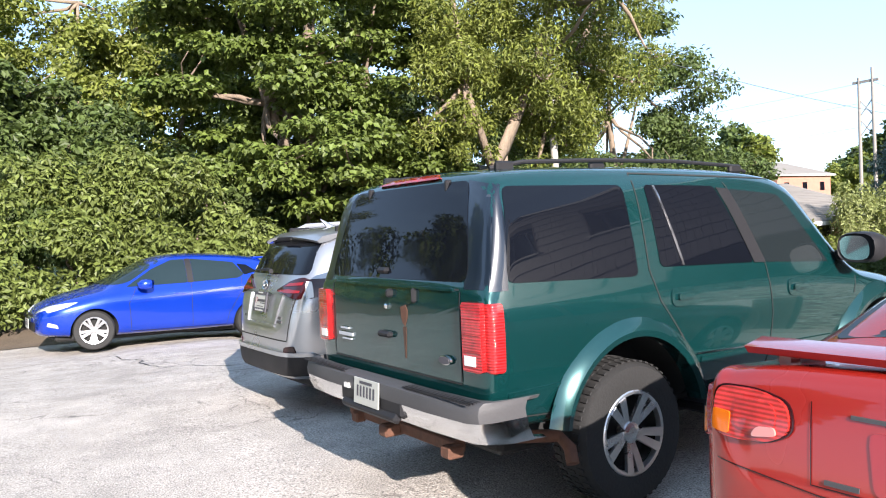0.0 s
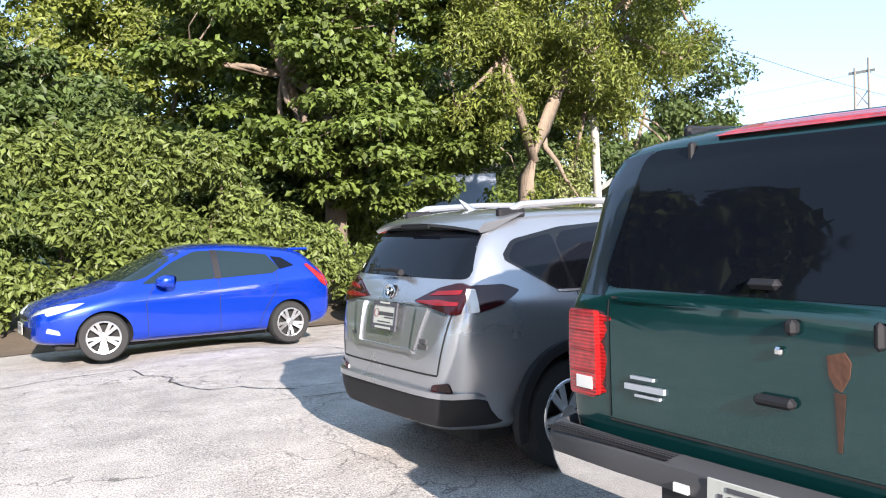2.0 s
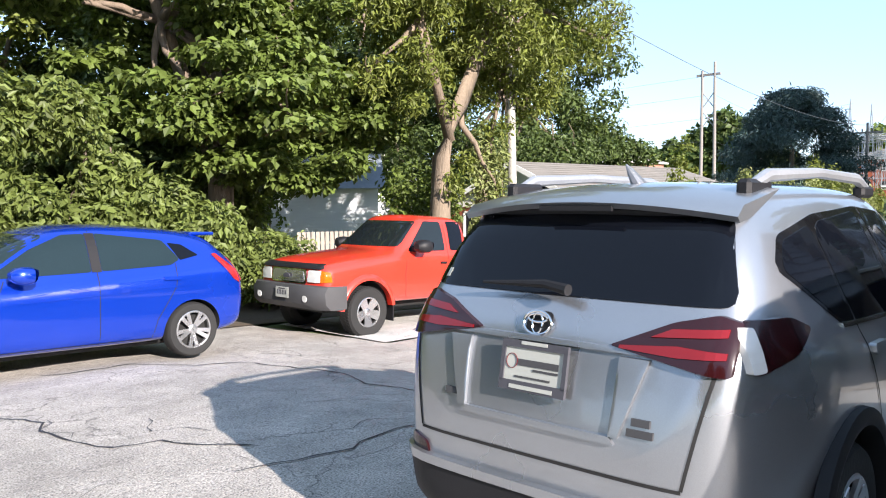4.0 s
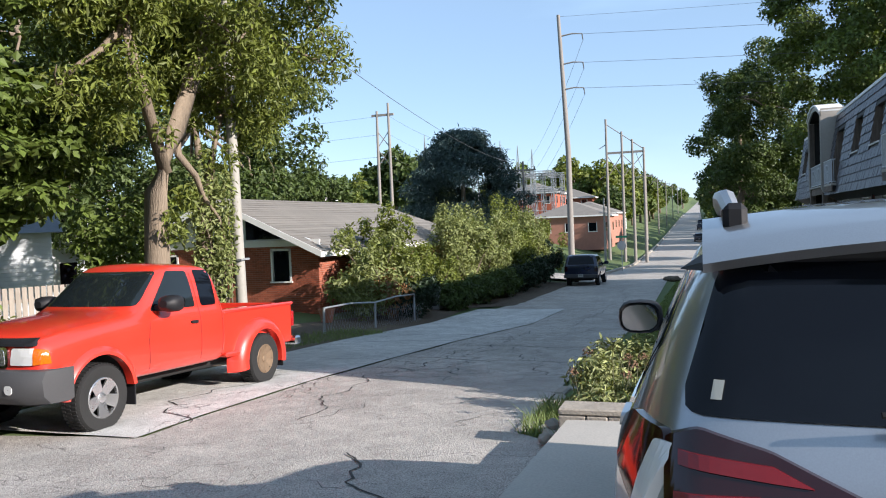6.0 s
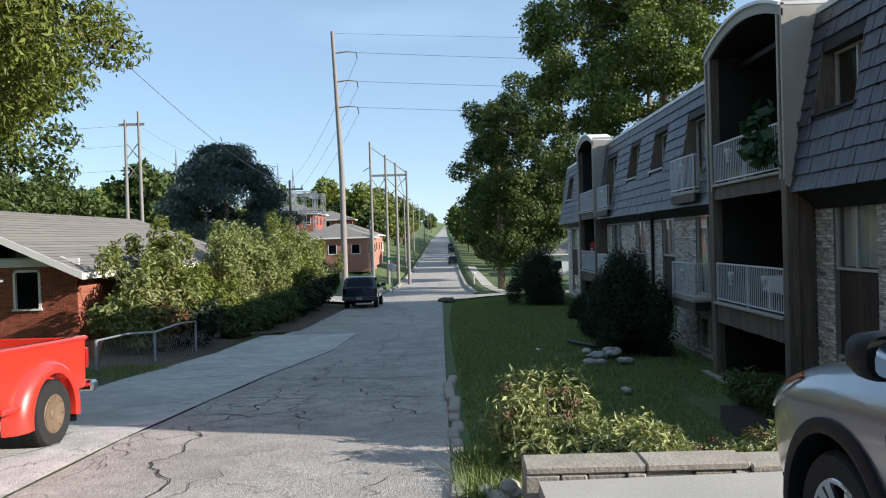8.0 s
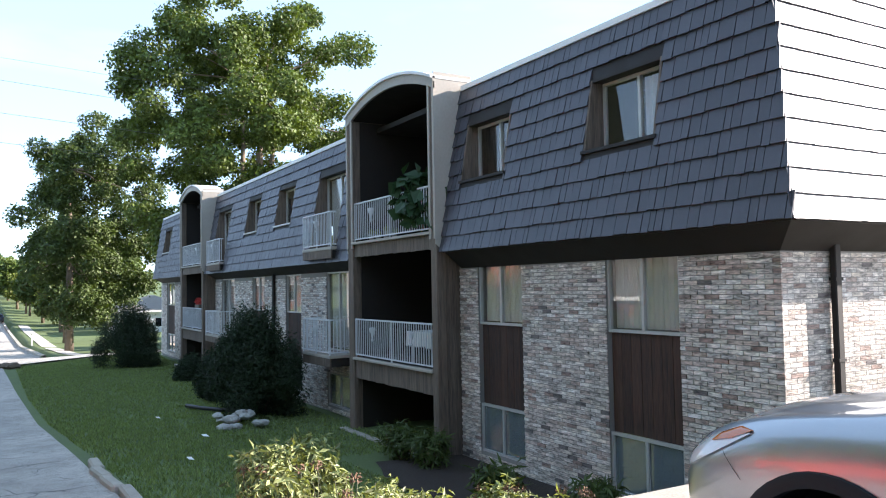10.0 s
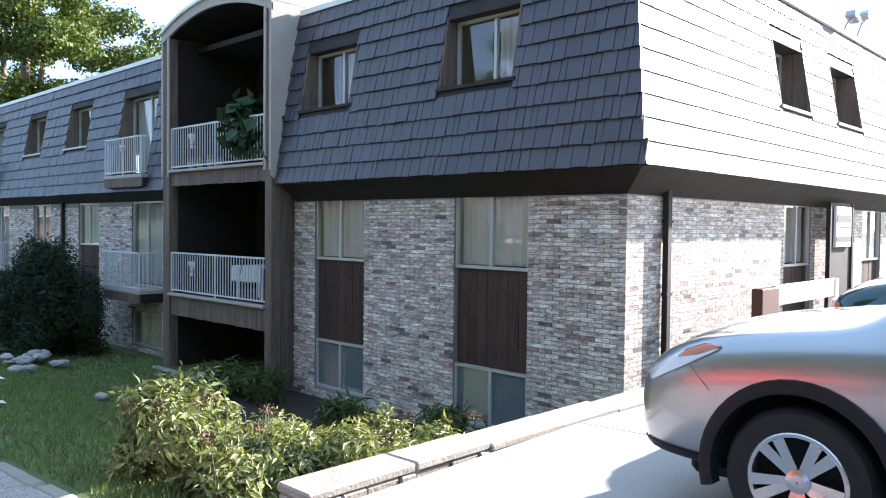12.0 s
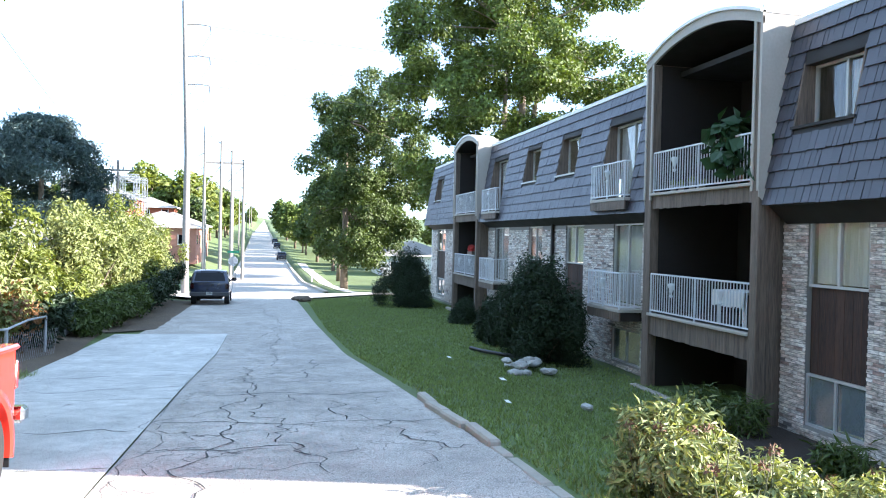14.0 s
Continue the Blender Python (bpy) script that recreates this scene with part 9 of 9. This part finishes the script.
for y in (-3, 0, 3):
    part("beam", lattice((0, y, 6.8), (7, y, 6.8), 0.4, 0.05, 8), GALV, ss)
    for z in (1.2, 2.6, 3.8):
        part("busbar", tube(bmesh.new(), [(-0.5, y - 1.4, z), (-0.5, y + 1.4, z)], 0.06, 6), GALV, ss)
        part("insulator", tube(bmesh.new(), [(-0.5, y, z - 0.5), (-0.5, y, z)], 0.12, 8), WIRE, ss)
for i, (x, y, h) in enumerate(((5, 17.5, 14.5), (0, 7.5, 13.5), (2, 4.0, 12.3), (0, 0.8, 11.2), (-1, -1.6, 10.4))):
    bm = bmesh.new()
    for sx, sy in ((-1, -1), (1, -1), (1, 1), (-1, 1)):
        tube(bm, [(x + sx * 0.6, y + sy * 0.6, 0), (x, y, h)], 0.05, 4)
    for k in range(1, 8):
        t = k / 8
        w = 0.6 * (1 - t)
        tube(bm, [(x - w, y - w, h * t), (x + w, y - w, h * t), (x + w, y + w, h * t), (x - w, y + w, h * t), (x - w, y - w, h * t)], 0.035, 4, False)
    part("spire", bm, GALV, ss)

# signs and small things at the crossing
sg = empty("stop_sign", pose(66.0, 14.9, land(66, 14.9) + 0.1, 0, 0, 12))
tagged(sg, "grey back of an eight-sided road sign on a post", "road sign")
part("post", boxes(((-0.03, -0.03, 0), (0.03, 0.03, 2.7))), GALV, sg)
oct_ = [(0.035, 0.38 * math.cos(math.pi / 8 + k * math.pi / 4), 2.1 + 0.38 * math.sin(math.pi / 8 + k * math.pi / 4)) for k in range(8)]
b = bmesh.new()
prism(b, oct_, (0.01, 0, 0))
part("board", b, GALV, sg)
part("name_blade", boxes(((-0.01, -0.45, 2.72), (0.01, 0.45, 2.9))), mat("green_sign", (0.02, 0.22, 0.12), 0.5, bump=0), sg, "green street name blade")
mb = empty("mailbox", pose(93, 7.6, land(93, 7.6)))
tagged(mb, "white mailbox on a post across the crossing", "mailbox")
part("post", boxes(((-0.06, -0.06, 0), (0.06, 0.06, 1.1))), WHITE, mb)
part("box", boxes(((-0.3, -0.14, 1.1), (0.3, 0.14, 1.4)), bevel=0.08), WHITE, mb)
far = [o for o in scene.objects if o.name == "sport_utility_vehicle.001"]
for x, y, rz in ((150, 10.3, 1), (205, 10.8, 1), (240, 11.2, 1)):
    c2 = copy_thing(far[0], pose(x, y, road_z(x), 0, 0, rz) @ Matrix.Scale(0.85, 4))
    c2["label"] = "dark parked car far up the hill street"


def stones(name, label, x, y, n, r, seed, m, spread_=(0.8, 0.5)):
    rg = random.Random(seed)
    c = empty(name, pose(x, y, land(x, y)))
    tagged(c, label, "stones")
    for i in range(n):
        bm = bmesh.new()
        bmesh.ops.create_icosphere(bm, subdivisions=2, radius=1.0)
        sx, sy, sz = r * rg.uniform(0.6, 1.3), r * rg.uniform(0.5, 1.0), r * rg.uniform(0.35, 0.6)
        ox, oy = rg.uniform(-1, 1) * spread_[0], rg.uniform(-1, 1) * spread_[1]
        oz = rg.uniform(0.0, 0.25) * (1 - abs(ox) / (spread_[0] + 0.1))
        for v in bm.verts:
            f = 1 + 0.35 * noise.noise(v.co * 1.6 + Vector((i * 7.0, seed, 0)))
            v.co = Vector((v.co.x * sx * f + ox, v.co.y * sy * f + oy, v.co.z * sz * f + oz + sz * 0.3))
        part("stone", bm, m, c)
    return c


stones("rock_pile", "pile of pale limestone rocks on the lawn", 23.4, 5.9, 15, 0.19, 301, LIMESTONE)
stones("rock", "pale stone lying in the grass", 18.2, 6.4, 1, 0.14, 302, LIMESTONE, (0.02, 0.02))
stones("boulder", "dark weathered boulder at the lawn's corner", 51.0, 10.2, 3, 0.42, 303, mat("dark_boulder", (0.10, 0.075, 0.05), 0.9, var=0.3, bump=0.5), (0.6, 0.3))
stones("rubble", "broken pale concrete lumps at the pad's corner", 8.75, 9.38, 8, 0.10, 304, KERB, (0.35, 0.14))
hz = bmesh.new()
tube(hz, [(25.2, 5.0, land(25.2, 5.0) + 0.06), (25.9, 5.6, land(25.9, 5.6) + 0.07), (26.6, 6.0, land(26.6, 6.0) + 0.07), (27.4, 6.2, land(27.4, 6.2) + 0.06)], 0.055, 10)
tagged(part("drain_hose", hz, BLACK, smooth=True), "black corrugated drain hose across the lawn", "hose")

# ---- tar-filled cracks ----
def crack(x0, y0, x1, y1, seed, w=0.03):
    rg = random.Random(seed)
    L = math.hypot(x1 - x0, y1 - y0)
    n = max(3, int(L / 0.12))
    nx, ny = -(y1 - y0) / L, (x1 - x0) / L
    bm = bmesh.new()
    prev, off = None, 0.0
    for i in range(n + 1):
        t = i / n
        off = off * 0.86 + rg.uniform(-0.07, 0.07)
        e = off * min(1, 4 * t, 4 * (1 - t)) + 0.12 * math.sin(t * 9 + seed) * min(1, 3 * t, 3 * (1 - t))
        x, y = x0 + (x1 - x0) * t + nx * e, y0 + (y1 - y0) * t + ny * e
        z = (lot_z(x) + 0.012 * noise.noise((x * 0.7, y * 0.7, 1)) if y < 9.1 and x < 6.2 else street_z(x, y)) + (0.020 if y > STRIP_Y and x > 7.9 else 0.009)
        hw = w * rg.uniform(0.35, 0.75) * (0.4 if i in (0, n) else 1)
        cur = [bm.verts.new((x + nx * hw, y + ny * hw, z)), bm.verts.new((x - nx * hw, y - ny * hw, z))]
        if prev:
            bm.faces.new((prev[0], prev[1], cur[1], cur[0]))
        prev = cur
    o = part("crack", bm, TAR, road)
    return o


CRACKS = [(3.6, 13.9, 5.6, 13.1), (5.6, 13.1, 5.75, 10.0), (5.75, 10.0, 6.0, 9.2), (7.8, 11.0, 5.75, 10.0), (3.2, 9.6, 5.2, 9.5), (2.75, 12.9, 2.85, 11.1), (2.85, 11.1, 3.6, 9.95), (-1.5, 13.4, 2.75, 12.9),
          (8.0, 13.36, 12.1, 13.3), (12.1, 13.3, 15.2, 13.38), (15.2, 13.38, 32.0, 13.45), (11.2, 12.6, 13.0, 12.65), (13.0, 12.65, 15.1, 12.55), (15.1, 12.55, 17.9, 12.35), (17.9, 12.35, 32.0, 12.0),
          (13.1, 13.3, 13.2, 11.8), (15.5, 12.3, 14.55, 11.9), (14.55, 11.9, 13.8, 11.9), (13.8, 11.9, 12.6, 11.55), (14.8, 13.3, 14.6, 11.2), (14.6, 11.2, 14.55, 9.9), (16.4, 11.15, 14.65, 11.1),
          (14.55, 10.65, 13.6, 10.6), (13.6, 10.6, 12.75, 10.2), (12.75, 10.2, 12.85, 9.9), (15.6, 12.3, 17.1, 11.75), (17.2, 12.8, 17.2, 10.1), (22.2, 12.6, 17.6, 12.3), (32, 11.8, 22.1, 12.0),
          (14.3, 14.8, 14.25, 13.5), (17.7, 15.5, 18.4, 13.5), (20.0, 16.0, 20.4, 13.5), (24.0, 11.0, 19.5, 11.4), (27.0, 13.3, 27.2, 10.3), (30.5, 12.4, 36.0, 11.6), (36, 11.6, 44, 12.4), (9.0, 12.2, 11.2, 12.6), (8.6, 13.3, 9.6, 14.4), (9.6, 14.4, 12.0, 14.2)]
for i, q in enumerate(CRACKS):
    crack(*q, 400 + i, 0.007 if i in (8, 9, 10, 14) else 0.018)
rg = random.Random(77)
for i in range(70):
    x, y, a = rg.uniform(9.5, 34), rg.uniform(10.0, 13.2), rg.uniform(0, 3.14)
    L = rg.uniform(0.5, 1.6)
    crack(x, y, x + math.cos(a) * L, min(13.3, max(9.9, y + math.sin(a) * L)), 500 + i, 0.010)
for i in range(22):
    x, y, a = rg.uniform(0, 7.5), rg.uniform(9.6, 13.5), rg.uniform(0, 3.14)
    L = rg.uniform(0.4, 1.2)
    crack(x, y, x + math.cos(a) * L, max(9.5, y + math.sin(a) * L), 600 + i, 0.007)


# ---- things on balconies and at the end wall ----
def big_leaf_plant(x, y, z):
    c = empty("potted_plant", pose(x, y, z))
    tagged(c, "large-leaved dark green plant spilling over the railing", "plant")
    part("pot", lathe([(0.13, 0), (0.18, 0.28), (0.2, 0.28), (0.2, 0.33), (0.16, 0.33)], 16), TERRA, c).matrix_basis = pose(0, 0, 0, 90)
    rg = random.Random(501)
    cl = [((rg.uniform(-0.6, 0.4), rg.uniform(-0.1, 0.35), rg.uniform(0.25, 1.1)), (0.26, 0.25, 0.24)) for i in range(14)]
    part("stem", limb_mesh([(bend((0, 0, 0.3), q[0], rg, 0.1, 3), 0.015, 0.006) for q in cl], STEM), None, c)
    part("foliage", leaves_mesh("foliage", cl, 330, 0.30, leaf_mat("broad_dark_leaf", (0.03, 0.068, 0.028), 0.5, 0.12), 502, narrow=0.85), None, c)


big_leaf_plant(18.35, 3.2, 2.82)
for i, (x, h) in enumerate(((20.9, 0.16), (20.55, 0.13), (20.1, 0.18), (19.7, 0.12))):
    p = empty("flower_pot", pose(x, 3.3, 2.82))
    tagged(p, "small pale pot on the balcony floor", "pot", "balcony pots")
    part("pot", lathe([(0.05, 0), (0.08, h), (0.07, h)], 14), KERB, p).matrix_basis = pose(0, 0, 0, 90)
    part("plant", leaves_mesh("plant", [((0, 0, h + 0.05), (0.07, 0.07, 0.08))], 60, 0.07, LEAF_LIGHT, 510 + i), None, p)
# white table with cloth and a chair behind the lower railing
tb = empty("balcony_table", pose(18.75, 2.9, 0.06))
tagged(tb, "small balcony table under a white lace cloth", "table")
part("tabletop", boxes(((-0.5, -0.3, 0.66), (0.5, 0.3, 0.69)), bevel=0.006), WHITE, tb)
b = bmesh.new()
ring = []
for i in range(41):
    t = i / 40
    x = -0.54 + 1.08 * t
    ring.append([b.verts.new((x, 0.33 + 0.02 * math.sin(i * 1.9), 0.70)), b.verts.new((x, 0.35 + 0.03 * math.sin(i * 1.9), 0.36 + 0.05 * abs(math.sin(i * 0.8)))), b.verts.new((x, -0.33, 0.70))])
for a, c in zip(ring, ring[1:]):
    b.faces.new((a[0], c[0], c[1], a[1]))
    b.faces.new((a[2], c[2], c[0], a[0]))
part("tablecloth", b, WHITE, tb)
for x in (-0.45, 0.45):
    for y in (-0.25, 0.25):
        part("leg", boxes(((x - 0.02, y - 0.02, 0), (x + 0.02, y + 0.02, 0.66))), WHITE, tb)
ch = empty("balcony_chair", pose(18.5, 2.2, 0.06, 0, 0, 160))
tagged(ch, "pale cushioned chair on the balcony", "chair")
part("seat", boxes(((-0.28, -0.28, 0.4), (0.28, 0.28, 0.48)), bevel=0.03), GREY_TRIM, ch)
part("backrest", boxes(((-0.28, 0.22, 0.48), (0.28, 0.3, 1.12)), bevel=0.04), GREY_TRIM, ch)
for x in (-0.24, 0.24):
    for y in (-0.24, 0.24):
        part("leg", boxes(((x - 0.02, y - 0.02, 0), (x + 0.02, y + 0.02, 0.4))), GREY_TRIM, ch)
fl = empty("flower_box", pose(38.3, 3.3, 0.95))
tagged(fl, "window box with red flowers on the railing", "flowers")
part("box", boxes(((0, -0.1, 0), (0.8, 0.1, 0.18))), WOOD, fl)
part("flowers", leaves_mesh("bloom", [((0.4, 0, 0.3), (0.4, 0.15, 0.15))], 260, 0.09, mat("red_petal", (0.45, 0.03, 0.02), 0.6, bump=0, island=0.4), 520), None, fl)

# sign board, floodlights and rail at the end wall
sn = empty("entrance_sign", pose(EX - 0.35, -4.5, 1.30))
tagged(sn, "white notice board with dark print beside the entrance", "sign")
part("board", boxes(((-0.03, -0.45, 0), (0.03, 0.45, 0.78)), bevel=0.01), WHITE, sn)
part("backing", boxes(((0.034, -0.62, -1.5), (0.08, 0.62, 0.85))), SOFFIT, sn)
part("post", boxes(((0.0, -0.70, -1.5), (0.08, -0.625, 0.85))), SOFFIT, sn)
part("post", boxes(((0.0, 0.625, -1.5), (0.08, 0.70, 0.85))), SOFFIT, sn)
part("print", boxes(((-0.036, -0.4, 0.48), (-0.031, 0.42, 0.62))), GREYPLAS, sn)
part("print", boxes(((-0.036, -0.35, 0.36), (-0.031, 0.2, 0.40))), GREYPLAS, sn)
part("print", boxes(((-0.036, -0.42, 0.10), (-0.031, 0.44, 0.20))), INK, sn)
rl = empty("entrance_rail", pose(9.3, 0.85, 0.0))
tagged(rl, "brown post with a white painted board by the entrance", "railing")
part("post", boxes(((-0.08, -0.62, -0.3), (0.08, 0.0, 0.78)), bevel=0.01), mat("brown_painted_wood", (0.085, 0.03, 0.018), 0.6, var=0.2, s1=15, bump=0.15), rl)
part("board", boxes(((-0.04, -3.2, 0.5), (0.04, -0.625, 0.80)), bevel=0.01), WHITE, rl)
part("post", boxes(((-0.06, -3.35, -0.3), (0.06, -3.2, 0.8))), WHITE, rl)
for y, z, t in ((-5.4, 5.75, 20), (-6.4, 5.95, -25)):
    f = empty("floodlight", pose(10.1, y, z))
    tagged(f, "grey floodlight on the roof edge", "lamp", "floodlights")
    part("bracket", tube(bmesh.new(), [(0.1, 0, -0.2), (0, 0, 0.1), (-0.1, 0, 0.2)], 0.02, 6), GALV, f)
    part("head", boxes(((-0.2, -0.16, 0.18), (0.02, 0.16, 0.34)), bevel=0.03), GALV, f).matrix_basis = pose(0, 0, 0, t)
    part("lens", boxes(((-0.206, -0.13, 0.2), (-0.198, 0.13, 0.32))), CLEARLAMP, f)
# litter on the lawn and oil spots on the strip
for i, (x, y, s) in enumerate(((20.8, 7.2, 0.10), (16.6, 8.4, 0.07), (25.0, 7.4, 0.08))):
    b = bmesh.new()
    z = land(x, y) + 0.03
    prism(b, [(x - s, y - s * 0.6, z), (x + s, y - s * 0.4, z + 0.02), (x + s * 0.7, y + s * 0.7, z + 0.03), (x - s * 0.6, y + s * 0.5, z + 0.01)], (0, 0, 0.006))
    tagged(part("paper_scrap", b, WHITE), "crumpled white paper scrap on the grass", "litter", "litter")
